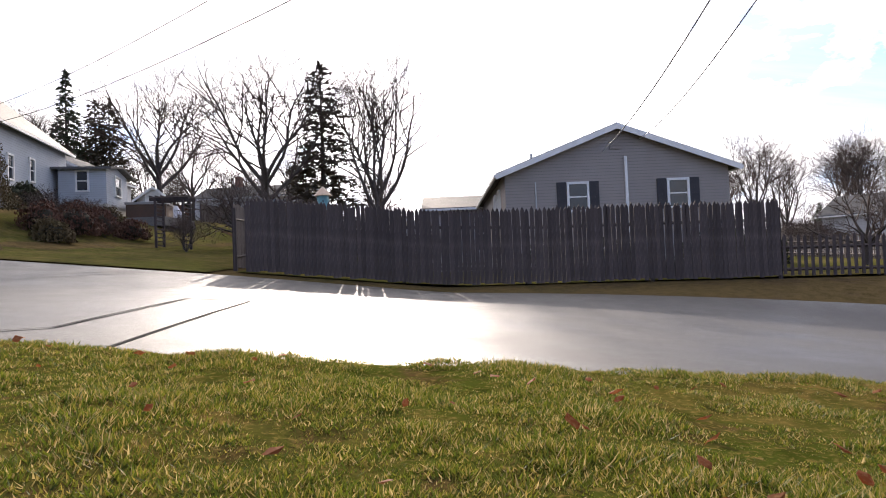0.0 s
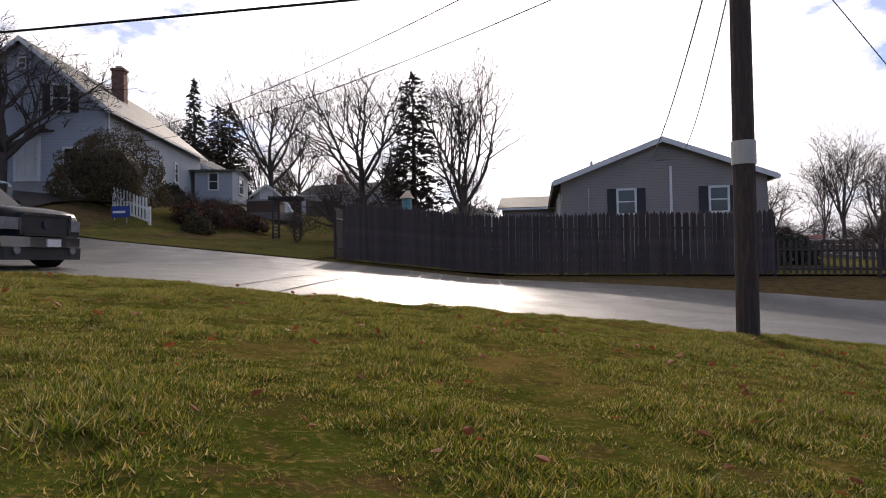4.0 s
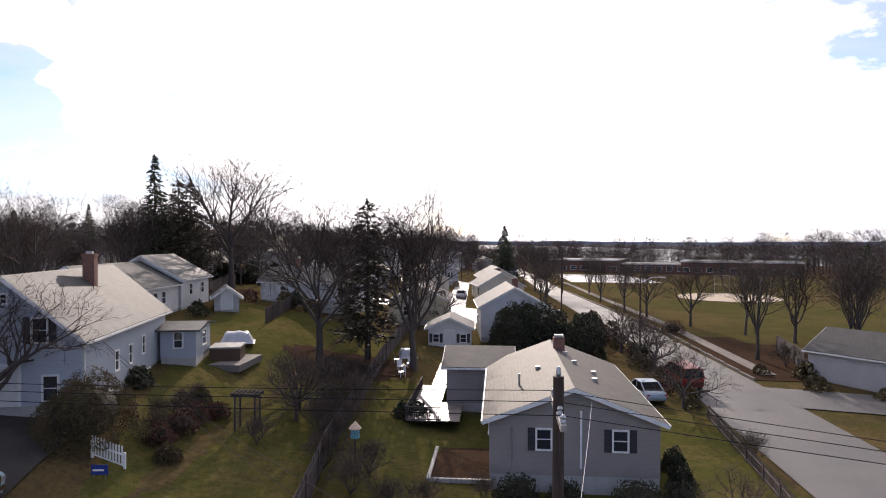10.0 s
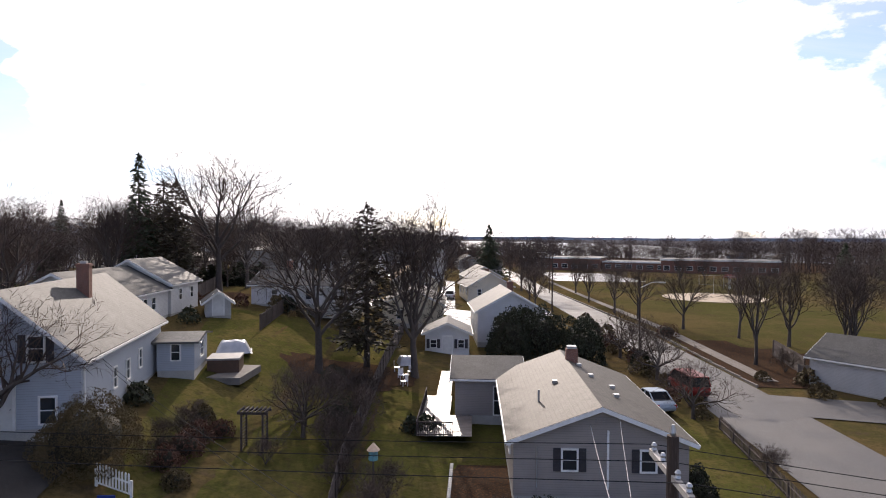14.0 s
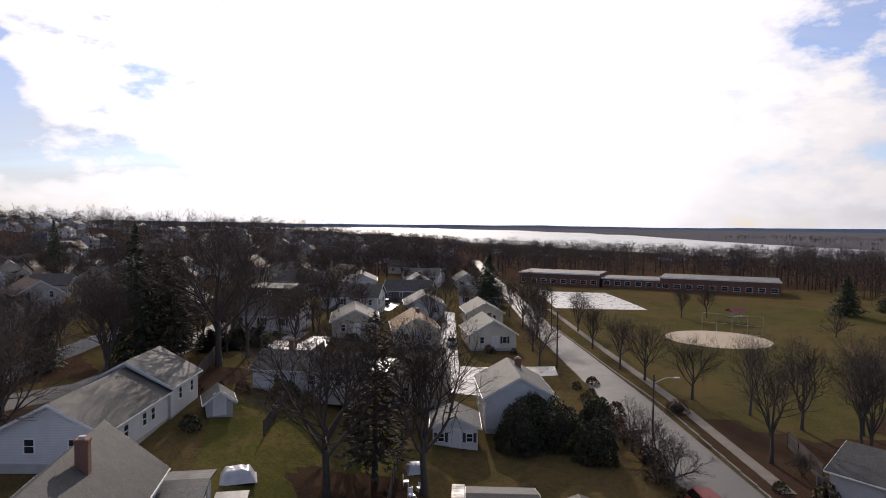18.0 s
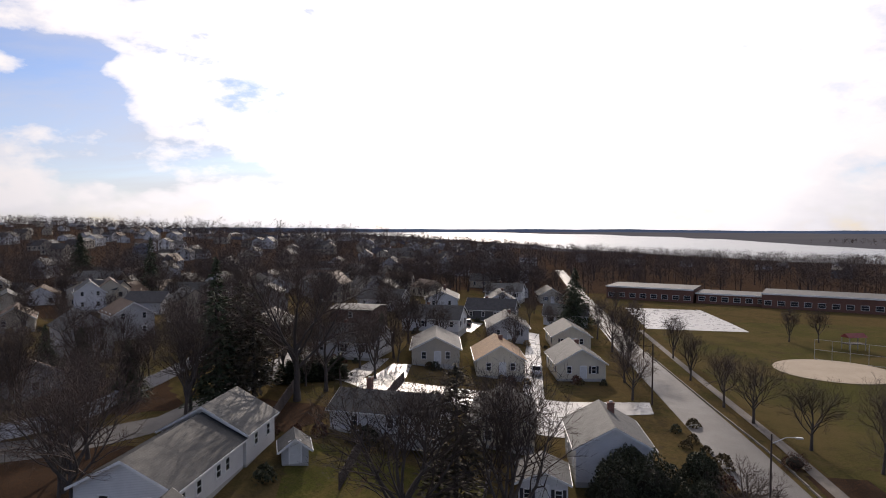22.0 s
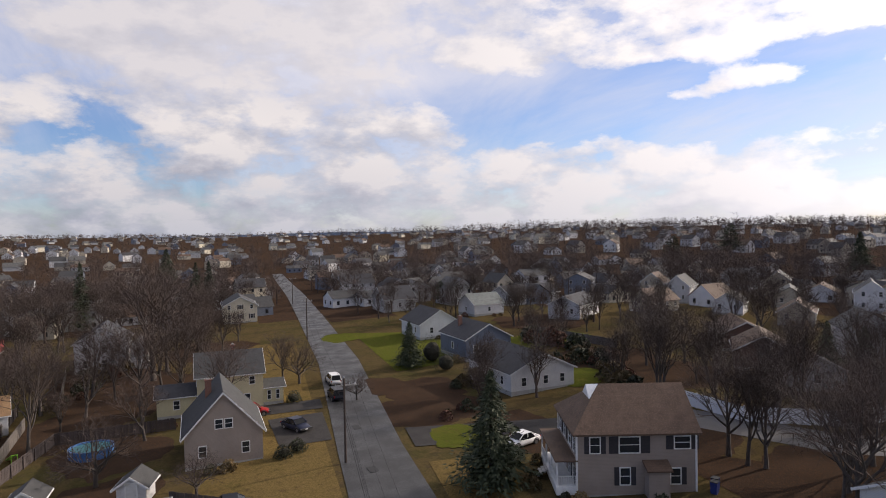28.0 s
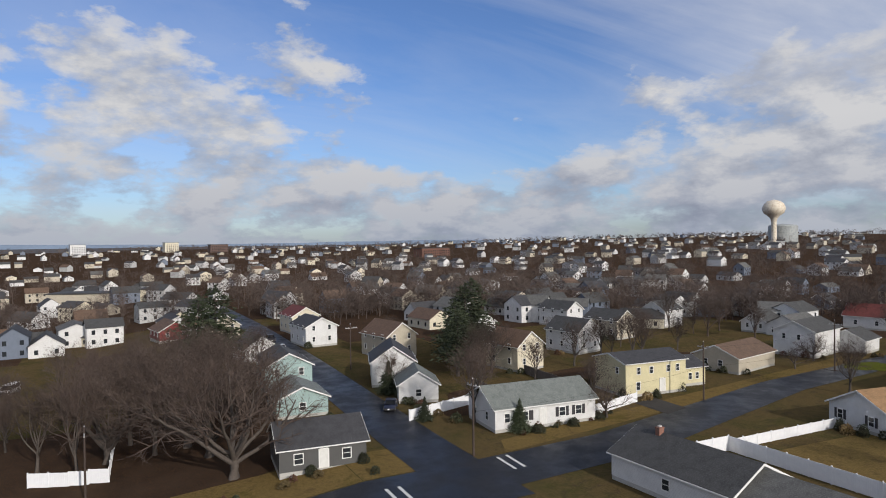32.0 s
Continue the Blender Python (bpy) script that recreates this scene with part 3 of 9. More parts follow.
# ---- trees ----
def limb_tree(seed, height, spread=0.55, levels=4, trunk_r=0.28, fork=0.3, kids=(9, 6, 4, 4), up=0.35, twig=0.014):
    """Two meshes of a bare tree: the trunk with its main limbs, and the crown of branches and twigs."""
    rng = random.Random(seed)
    wood, crown = ([], []), ([], [])

    def stick(store, pts, radii, sides):
        verts, faces = store
        if sides < 3:
            d = pts[-1] - pts[0]
            across = d.cross(Vector((rng.gauss(0, 1), rng.gauss(0, 1), rng.gauss(0, 1)))).normalized() * radii[0] * 1.25
            b = len(verts)
            verts.extend([tuple(pts[0] - across), tuple(pts[0] + across), tuple(pts[-1])])
            faces.append((b, b + 1, b + 2))
            return
        prev = None
        for i, p in enumerate(pts):
            d = (pts[min(i + 1, len(pts) - 1)] - pts[max(i - 1, 0)])
            if d.length < 1e-6:
                d = Vector((0, 0, 1))
            q = d.to_track_quat("Z", "Y").to_matrix()
            base = len(verts)
            for k in range(sides):
                a = 6.28319 * k / sides
                verts.append(tuple(p + q @ Vector((radii[i] * math.cos(a), radii[i] * math.sin(a), 0))))
            if prev is not None:
                for k in range(sides):
                    faces.append((prev + k, prev + (k + 1) % sides, base + (k + 1) % sides, base + k))
            prev = base

    def grow(p, d, length, r, level):
        segs = (4, 7, 4, 2, 1)[level]
        sides = (9, 5, 3, 2, 2)[level]
        pts, radii = [p.copy()], [r * (1.3 if level == 0 else 1.0)]
        for i in range(segs):
            bend = (0.07, 0.2, 0.3, 0.34, 0.2)[level]
            rise = (0.0, up * 0.22, 0.05, 0.04, 0.0)[level]
            d = (d + Vector((rng.uniform(-bend, bend), rng.uniform(-bend, bend), rng.uniform(-bend, bend) + rise))).normalized()
            p = p + d * (length / segs)
            pts.append(p.copy())
            radii.append(max(twig * 0.6, r * (1 - (0.78 if level else 0.3) * (i + 1) / segs)))
        stick(wood if level < 2 else crown, pts, radii, sides)
        if level >= levels:
            return
        n = kids[level]
        for i in range(n):
            lo = 0.55 if level == 0 else 0.3
            f = min(lo + (1 - lo) * (i + rng.random() * 0.9) / n, 1.0) * segs
            k = min(int(f), segs - 1)
            at = pts[k].lerp(pts[k + 1], f - k)
            along = (pts[k + 1] - pts[k]).normalized()
            if level == 0:
                a = 6.283 * (i * 0.382 + rng.uniform(-0.06, 0.06))
                side = Vector((math.cos(a), math.sin(a), 0))
                lean = spread * (0.35 if i == n - 1 else rng.uniform(0.75, 1.15))
            else:
                side = Vector((rng.gauss(0, 1), rng.gauss(0, 1), rng.gauss(0, 0.6)))
                side = (side - along * side.dot(along)).normalized()
                lean = 0.72
            out = (along * (1 - lean * 0.45) + side * lean + Vector((0, 0, up * (0.5 if level == 0 else 0.25)))).normalized()
            rest = 1.15 - 0.5 * f / segs
            ln = height * (0.56, 0.27, 0.13, 0.065)[level] * rest * rng.uniform(0.75, 1.15)
            grow(at, out, ln, max(twig, min(radii[k] * 0.62, r * (0.55 if level < 2 else 0.42))), level + 1)

    grow(Vector((0, 0, -0.15)), Vector((0, 0, 1)), height * fork, trunk_r, 0)
    top = max(v[2] for v in crown[0] + wood[0])
    for verts, _ in (wood, crown):
        verts[:] = [(x * height / top, y * height / top, z * height / top) for x, y, z in verts]
    return raw_mesh("trunk", *wood, BARK, True), raw_mesh("crown", *crown, TWIG)


TREES = {}


def bare_tree(kind, x, y, size=1.0, turn=0.0, label="bare deciduous tree with a fine grey-brown crown", name="bare_tree", group=""):
    if kind not in TREES:
        spec = {"oak": (11, 15, 0.8, 4, 0.26, 0.3, (8, 11, 8, 5), 0.6), "maple": (23, 15, 0.7, 4, 0.24, 0.26, (8, 11, 8, 5), 0.7), "elm": (37, 16, 0.44, 4, 0.23, 0.3, (7, 11, 8, 5), 0.75),
                "wide": (83, 14, 0.95, 4, 0.34, 0.13, (10, 9, 8, 6), 0.32), "low": (41, 6, 0.95, 4, 0.15, 0.25, (8, 9, 7, 5), 0.25), "light": (53, 13, 0.62, 4, 0.22, 0.24, (7, 8, 6, 4), 0.55), "light2": (67, 12, 0.5, 4, 0.2, 0.22, (7, 8, 6, 4), 0.65), "bush": (71, 3.0, 0.7, 4, 0.04, 0.08, (10, 9, 7, 4), 0.5)}[kind]
        TREES[kind] = limb_tree(*spec, twig={"light": 0.016, "light2": 0.016, "bush": 0.005, "low": 0.006}.get(kind, 0.009))
    t, c = TREES[kind]
    ob = thing(name, x, y, turn, label, "tree" if kind != "bush" else "shrub", group)
    ob.scale = (size, size, size)
    part("trunk", t, None, ob)
    part("crown", c, None, ob)
    return ob


def conifer_meshes(seed, height, radius, layers, per, droop=0.25, bare=0.06, taper=0.8, needles=None):
    """A trunk, and boughs in uneven whorls, each a spray of narrow drooping tufts."""
    rng = random.Random(seed)
    verts, faces = [], []
    for i in range(layers):
        f = i / (layers - 1)
        z = height * (bare + (1 - bare) * f * 0.98)
        rad = radius * (1 - f) ** taper * rng.uniform(0.72, 1.12) + 0.15
        for k in range(max(4, int(per * (1 - 0.65 * f)))):
            a = rng.uniform(0, 6.283)
            ln = rad * rng.uniform(0.55, 1.15)
            dx, dy = math.cos(a), math.sin(a)
            zz = z + rng.uniform(-0.5, 0.5) * height / layers
            for s in range(8):
                u = 0.2 + 0.8 * rng.random() ** 0.7
                c = Vector((dx * ln * u, dy * ln * u, zz + 0.12 * ln - (droop + 0.12) * ln * u * u))
                c += Vector((rng.gauss(0, 0.09 * ln * u), rng.gauss(0, 0.09 * ln * u), rng.gauss(0, 0.07)))
                sz = (0.2 + 0.22 * (1 - u)) * (0.6 + 0.13 * ln) * rng.uniform(0.7, 1.3)
                out = Vector((dx + rng.gauss(0, 0.55), dy + rng.gauss(0, 0.55), -droop * u * 1.4 + rng.gauss(0, 0.3))).normalized()
                side = Vector((-dy, dx, rng.gauss(0, 0.7))).normalized()
                b = len(verts)
                verts += [tuple(c + out * sz * 2.0), tuple(c + side * sz * 0.55), tuple(c - out * sz * 0.7), tuple(c - side * sz * 0.55)]
                faces.append((b, b + 1, b + 2, b + 3))
    bm = bm_new()
    tube(bm, (0, 0, -0.2), (0, 0, height * 0.98), radius * 0.07 + 0.05, 0.03, 7)
    return mesh_of("trunk", bm, BARK), raw_mesh("crown", verts, faces, needles or NEEDLE)


CONES = {}


def conifer(kind, x, y, size=1.0, turn=0.0, label="tall dark green spruce tree", z=None):
    if kind not in CONES:
        CONES[kind] = conifer_meshes(*{"spruce": (3, 16, 6.2, 38, 34), "narrow": (5, 17, 3.6, 36, 20), "ragged": (7, 16, 4.2, 30, 21, 0.05, 0.12, 0.55, OLDNEEDLE), "pine": (9, 14, 5.8, 20, 34, -0.05, 0.2, 0.5), "shrub": (13, 2.2, 0.9, 12, 12, -0.2, 0.02)}[kind])
    t, c = CONES[kind]
    ob = thing("conifer" if kind != "shrub" else "shrub", x, y, turn, label, "tree" if kind != "shrub" else "shrub", z=z)
    ob.scale = (size, size, size)
    part("trunk", t, None, ob)
    part("crown", c, None, ob)
    return ob


def far_woods():
    """Thousands of small far crowns in one mesh."""
    rng = random.Random(5)
    verts, faces = [], []
    count = 0
    while count < 12500:
        a = rng.uniform(-math.pi * 0.35, math.pi * 1.2)
        r = 215 + 2100 * rng.random() ** 1.45
        x, y = -r * math.sin(a), r * math.cos(a)
        if y > 20 and x > 14 and r < 262 and x < 125:
            continue
        if abs(x - 14 + 0.045 * y) < 7 and 0 < y < 420 or (abs(y - 22) < 8 and x < 0 and r < 420) or (abs(x + 44) < 6 and y < 0 and r < 330):
            continue
        if H(x, y) < -23.5 or (y < 0 and x > -60 and rng.random() < 0.55):
            continue
        patchy = noise.noise(Vector((x * 0.012, y * 0.012, 3.0)))
        if patchy < -0.12 and rng.random() < 0.7:
            continue
        town = soft(-y, -420, -140) if x < -50 or y < 0 else 0.0
        if rng.random() < 0.3 * town or (x < -50 and 60 < y < 620 and rng.random() < 0.3):
            continue
        h, w = (rng.uniform(8, 15) - 3.5 * town) * (1.0 + 0.25 * max(0.0, patchy)), rng.uniform(3.2, 5.6)
        big = 0.9 if r < 330 else (1.2 if r < 500 else (2.0 if r < 800 else (3.8 if r < 1300 else 6.0)))
        h += 7.0 * soft(-x, 40, 120) * soft(y, 20, 120) * rng.random()
        g = H(x, y)
        for k in range(200 if r < 330 else (110 if r < 500 else (44 if r < 800 else 16))):
            u = rng.random() ** 0.7
            fat = w * (0.3 + 0.7 * math.sin(math.pi * min(0.95, 0.15 + 0.75 * u)))
            p = Vector((rng.gauss(0, 0.42) * fat, rng.gauss(0, 0.42) * fat, h * (0.12 + 0.84 * u)))
            lean = Vector((p.x * 0.25 + rng.gauss(0, 0.6), p.y * 0.25 + rng.gauss(0, 0.6), rng.uniform(0.2, 1.1))).normalized()
            ln, th = rng.uniform(1.2, 2.9) * (1 + 0.12 * big), 0.034 * big * rng.uniform(0.6, 1.6)
            side = lean.cross(Vector((rng.gauss(0, 1), rng.gauss(0, 1), rng.gauss(0, 1)))).normalized()
            b = len(verts)
            c = Vector((x, y, g)) + p
            verts += [tuple(c - side * th * 1.6), tuple(c + side * th * 1.6), tuple(c + lean * ln)]
            faces.append((b, b + 1, b + 2))
        b = len(verts)
        verts += [(x - 0.2, y, g - 0.3), (x + 0.2, y, g - 0.3), (x, y + 0.2, g + h * 0.8), (x, y - 0.2, g - 0.3), (x, y + 0.2, g - 0.3)]
        faces += [(b, b + 1, b + 2), (b + 3, b + 4, b + 2)]
        count += 1
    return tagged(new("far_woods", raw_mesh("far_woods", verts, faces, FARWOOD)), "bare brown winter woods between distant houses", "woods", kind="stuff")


far_woods()


# ---- houses ----
WINDOW_MESHES = {}


def window_part(house, m, w, h, shutters=False, full=True):
    """A sash window: casing, two dark panes and a meeting rail; m stands at the sill's middle, -y out of the wall."""
    key = (round(w, 2), round(h, 2))
    if key not in WINDOW_MESHES:
        bm = bm_new()
        for sx in (-1, 1):
            box(bm, sx * (w / 2 - 0.045), -0.03, h / 2, 0.09, 0.1, h)
        box(bm, 0, -0.03, h - 0.045, w - 0.18, 0.1, 0.09)
        box(bm, 0, -0.045, 0.04, w - 0.18, 0.13, 0.08)
        box(bm, 0, -0.02, h / 2, w - 0.18, 0.05, 0.05)
        frame_me = mesh_of("window", bm, TRIM)
        bm = bm_new()
        box(bm, 0, -0.008, h / 2, w - 0.18, 0.02, h - 0.16)
        pane_me = mesh_of("pane", bm, GLASS)
        bm = bm_new()
        box(bm, 0, -0.03, h / 2, w * 0.42, 0.05, h)
        for k in range(5):
            box(bm, 0, -0.06, h * (0.14 + 0.18 * k), w * 0.34, 0.02, 0.05)
        WINDOW_MESHES[key] = (frame_me, pane_me, mesh_of("shutter", bm, SHUTTER))
    f, p, s = WINDOW_MESHES[key]
    ob = part("window", f, None, house, m=m)
    part("pane", p, None, ob)
    if shutters:
        for sx in (-1, 1):
            part("shutter", s, None, ob, m=pose(sx * w * 0.73, 0, 0))
    return ob


FACES = {"S": (0, -1, 0), "E": (1, 0, 90), "N": (0, 1, 180), "W": (-1, 0, -90)}


def on_wall(face, u, z, w, d):
    """The pose on a wall of a house w by d: u along it from its middle, seen from outside to the right."""
    sx, sy, rz = FACES[face]
    return pose(sx * w / 2, sy * d / 2, 0, 0, 0, rz) @ pose(u, 0, z)


def gable_body(w, d, h, rise, foot=0.5, base=0.0):
    """Walls up to the roof, with gables at the -y and +y ends."""
    bm = bm_new()
    p = [(-w / 2, -d / 2, foot), (w / 2, -d / 2, foot), (w / 2, d / 2, foot), (-w / 2, d / 2, foot), (-w / 2, -d / 2, h), (w / 2, -d / 2, h), (w / 2, d / 2, h), (-w / 2, d / 2, h), (0, -d / 2, h + rise), (0, d / 2, h + rise)]
    solid(bm, p, [(0, 3, 2, 1), (0, 1, 5, 8, 4), (2, 3, 7, 9, 6), (1, 2, 6, 5), (3, 0, 4, 7), (4, 8, 9, 7), (5, 6, 9, 8)])
    return bm


def roof_slab(sign, w, d, h, rise, over=0.35, thick=0.14):
    bm = bm_new()
    k = rise / (w / 2)
    e = w / 2 + over
    pts = []
    for y in (-d / 2 - over, d / 2 + over):
        for x, z in ((0, h + rise), (sign * e, h - k * over)):
            pts += [(x, y, z + 0.01), (x, y, z + thick)]
    solid(bm, pts, [(0, 2, 6, 4), (1, 5, 7, 3), (0, 1, 3, 2), (4, 6, 7, 5), (2, 3, 7, 6), (0, 4, 5, 1)])
    bmesh.ops.recalc_face_normals(bm, faces=bm.faces)
    return bm


def rake_trim(ob, w, d, h, rise, over=0.35):
    """White boards along the gables' edges and under the eaves, each a part."""
    k = rise / (w / 2)
    e = w / 2 + over
    for y in (-d / 2 - over - 0.02, d / 2 + over + 0.02):
        bm = bm_new()
        pts = []
        for yy in (y - 0.02, y + 0.02):
            pts += [(-e, yy, h - k * over - 0.1), (0, yy, h + rise - 0.1), (e, yy, h - k * over - 0.1), (e, yy, h - k * over + 0.12), (0, yy, h + rise + 0.12), (-e, yy, h - k * over + 0.12)]
        solid(bm, pts, [(0, 1, 4, 5), (1, 2, 3, 4), (7, 6, 11, 10), (8, 7, 10, 9), (0, 6, 7, 1), (1, 7, 8, 2), (2, 8, 9, 3), (3, 9, 10, 4), (4, 10, 11, 5), (5, 11, 6, 0)])
        bmesh.ops.recalc_face_normals(bm, faces=bm.faces)
        part("bargeboard", bm, TRIM, ob, "white painted bargeboard")
    for s in (-1, 1):
        bm = bm_new()
        box(bm, s * (e + 0.03), 0, h - k * over + 0.03, 0.09, d + 2 * over - 0.02, 0.12)
        part("gutter", bm, TRIM, ob, "white eaves gutter")


def chimney_part(house, x, y, z0, z1, s=0.7):
    bm = bm_new()
    box(bm, x, y, (z0 + z1) / 2, s, s * 0.75, z1 - z0)
    box(bm, x, y, z1 - 0.1, s + 0.1, s * 0.75 + 0.1, 0.14)
    c = part("chimney", bm, BRICK, house, "red brick chimney")
    bm = bm_new()
    box(bm, x, y, z1 + 0.06, s * 0.5, s * 0.4, 0.18)
    part("flue", bm, CONCRETE, c)


DOORM = surface("white_door", (0.7, 0.7, 0.68), (0.6, 0.6, 0.58), 2.0, 0.4, 0.05)


def door_part(house, m, material=None, w=0.95, h=2.05):
    bm = bm_new()
    box(bm, 0, -0.03, h / 2, w, 0.06, h)
    for z in (0.28, 0.72):
        for sx in (-1, 1):
            box(bm, sx * w * 0.22, -0.065, h * z, w * 0.32, 0.02, h * 0.3)
    d = part("door", bm, material or DOORM, house, m=m)
    bm = bm_new()
    for sx in (-1, 1):
        box(bm, sx * (w / 2 + 0.06), -0.04, h / 2 + 0.03, 0.12, 0.1, h + 0.06)
    box(bm, 0, -0.04, h + 0.08, w, 0.1, 0.12)
    part("door_frame", bm, TRIM, d)
    bm = bm_new()
    tube(bm, (w * 0.4, -0.06, 1.0), (w * 0.4, -0.13, 1.0), 0.03, 0.035, 8)
    part("door_handle", bm, METAL, d)
    return d


def house(x, y, rz, w, d, h=3.0, rise=1.8, wall=None, roof=None, wins="", label="", chimney=None, name="house", doors="", over=0.35, trim=True, foot=0.45, z=None, category="house", group=""):
    """A gabled house: ridge along its own y. wins and doors: 'face u sill w h s' separated by commas; s marks shutters."""
    wall, roof = wall or WHITE, roof or R_GREY
    ob = thing(name, x, y, rz, label, category, group, z=z)
    part("wall", gable_body(w, d, h, rise, foot), wall, ob)
    bm = bm_new()
    box(bm, 0, 0, foot / 2 - 0.5, w - 0.06, d - 0.06, foot + 1.0)
    part("foundation", bm, CONCRETE, ob, "grey concrete foundation")
    for s in (-1, 1):
        part("roof", roof_slab(s, w, d, h, rise, over), roof, ob)
    if trim:
        rake_trim(ob, w, d, h, rise, over)
    for item in wins.split(","):
        f = item.split()
        if f:
            window_part(ob, on_wall(f[0], float(f[1]), float(f[2]), w, d), float(f[3]), float(f[4]), len(f) > 5)
    for item in doors.split(","):
        f = item.split()
        if f:
            door_part(ob, on_wall(f[0], float(f[1]), foot, w, d))
    if chimney:
        cx, cy, top = chimney
        chimney_part(ob, cx, cy, h * 0.8, top)
    return ob


def auto_wins(w, d, h, rng, storeys=1, faces="SENW", size=(0.85, 1.25), shut=0.5):
    out = []
    for f in faces:
        span = w if f in "SN" else d
        n = max(1, int(span / 3.0))
        for s in range(storeys):
            sill = 1.3 + 2.65 * s
            if sill + size[1] > h + 0.4:
                continue
            for i in range(n):
                u = span * ((i + 0.5) / n - 0.5)
                out.append("%s %.2f %.2f %.2f %.2f%s" % (f, u, sill, size[0], size[1], " s" if rng.random() < shut else ""))
    return ",".join(out)


def hip_roof(ob, w, d, h, rise, roof, over=0.4, run=3.0):
    """A roof with a hip at the -y end and a gable at the other, as three slabs."""
    k = rise / (w / 2)
    e, s, n = w / 2 + over, -d / 2 - over, d / 2 + over
    zl, zr = h - k * over, h + rise
    for pts in ([(-e, s, zl), (0, s + run + over, zr), (0, n, zr), (-e, n, zl)], [(e, s, zl), (e, n, zl), (0, n, zr), (0, s + run + over, zr)], [(-e, s, zl), (e, s, zl), (0, s + run + over, zr)]):
        bm = bm_new()
        c = len(pts)
        solid(bm, [(x, y, z + 0.02) for x, y, z in pts] + [(x, y, z + 0.16) for x, y, z in pts], [tuple(range(c))[::-1], tuple(range(c, 2 * c))] + [(i, (i + 1) % c, c + (i + 1) % c, c + i) for i in range(c)])
        bmesh.ops.recalc_face_normals(bm, faces=bm.faces)
        part("roof", bm, roof, ob)


def rail(ob, pts, z0, z1, material, gap=0.14, label=""):
    """A railing between points: two rails and square balusters."""
    for a, b in zip(pts, pts[1:]):
        a, b = Vector((*a, 0)), Vector((*b, 0))
        bm = bm_new()
        ln = (b - a).length
        rz = math.degrees(math.atan2(b.y - a.y, b.x - a.x))
        mid = (a + b) / 2
        for z in (z1, z0 + 0.12):
            box(bm, mid.x, mid.y, z, ln, 0.06, 0.06, rz)
        n = max(2, int(ln / gap))
        for i in range(n + 1):
            p = a.lerp(b, i / n)
            box(bm, p.x, p.y, (z0 + z1) / 2, 0.035, 0.035, z1 - z0, rz)
        part("railing", bm, material, ob, label)


# ---- the houses near the start ----
ranch = house(6.7, 31.7, 0, 8.5, 14.8, 3.55, 1.6, GREYSIDE, R_RANCH, "S 2.3 2.0 0.85 1.15 s,S -1.5 2.0 0.85 1.15 s,E 3 2.1 0.85 1.1,E -2 2.1 0.85 1.1,W 5.0 2.1 0.85 1.1,W 3.0 2.1 0.85 1.1", "grey clapboard ranch house with a low shingled gable roof", name="ranch_house", foot=0.75)
bm = bm_new()
box(bm, 0.35, -7.44, 2.6, 0.1, 0.08, 2.9)
part("conduit", bm, TRIM, ranch, "white vertical service pipe")
bm = bm_new()
tube(bm, (-3.1, -7.45, 1.2), (-3.1, -7.45, 3.2), 0.03, 0.03, 6)
part("downspout", bm, METAL, ranch)
bm = bm_new()
box(bm, 0, -7.42, 4.5, 0.45, 0.06, 0.35)
for i in range(5):
    box(bm, 0, -7.46, 4.38 + 0.06 * i, 0.38, 0.03, 0.025)
part("gable_vent", bm, GREYSIDE, ranch)
for vx, vy in ((1.6, -3.4), (0.9, 0.4), (1.9, -0.9), (-1.4, -0.6), (0.6, 3.0)):
    bm = bm_new()
    box(bm, vx, vy, 5.28 - abs(vx) * 0.376 + 0.1, 0.3, 0.3, 0.18)
    part("roof_vent", bm, METAL, ranch)
bm = bm_new()
box(bm, 0.3, 4.2, 5.5, 0.75, 0.6, 1.0)
part("chimney", bm, BRICK, ranch, "small brick chimney with a metal cap")
bm = bm_new()
box(bm, 0.3, 4.2, 6.1, 0.6, 0.5, 0.16)
part("chimney_cap", bm, METAL, ranch)
bm = bm_new()
tube(bm, (-2.6, -3.2, 4.2), (-2.6, -3.2, 5.0), 0.06, 0.06, 8)
part("vent_pipe", bm, METAL, ranch)
wing = house(1.5, 40.9, 90, 6.4, 4.6, 3.2, 0.9, GREYSIDE, R_GREY, "W 0.9 0.6 1.1 2.1", "grey clapboard wing with a low roof and glazed door", name="house_wing", foot=0.6)

PALEBLUE = siding("pale_blue", (0.46, 0.5, 0.56))
white_house = house(-23.5, 28.95, 12, 7.4, 14.0, 4.15, 3.1, PALEBLUE, R_GREY, "S -1.7 3.9 0.85 1.35 s,S 1.7 3.9 0.85 1.35 s,S -2.2 0.9 0.85 1.4,S 2.2 0.9 0.85 1.4,E -2.4 1.5 0.7 1.25,E -0.2 1.5 0.7 1.25,E 2.2 1.7 0.7 1.25,S 0 5.9 0.45 0.6,W 0 1.3 0.8 1.3,N -2 1.3 0.8 1.3,N 1.6 4.0 0.8 1.3", "white two-storey house with a grey gable roof", (1.0, 0.86, 8.3), doors="S 0.2", name="white_house", foot=0.7, z=4.15)
for sx in (-1, 1):
    bm = bm_new()
    tube(bm, (sx * 3.76, -6.8, 0.3), (sx * 3.76, -6.8, 3.9), 0.05, 0.05, 6)
    part("downspout", bm, TRIM, white_house)
for u, z in ((-3.5, 0.2), (0.3, 0.2), (3.2, 0.2)):
    window_part(white_house, on_wall("E", u, z, 7.4, 14.0), 0.8, 0.42)
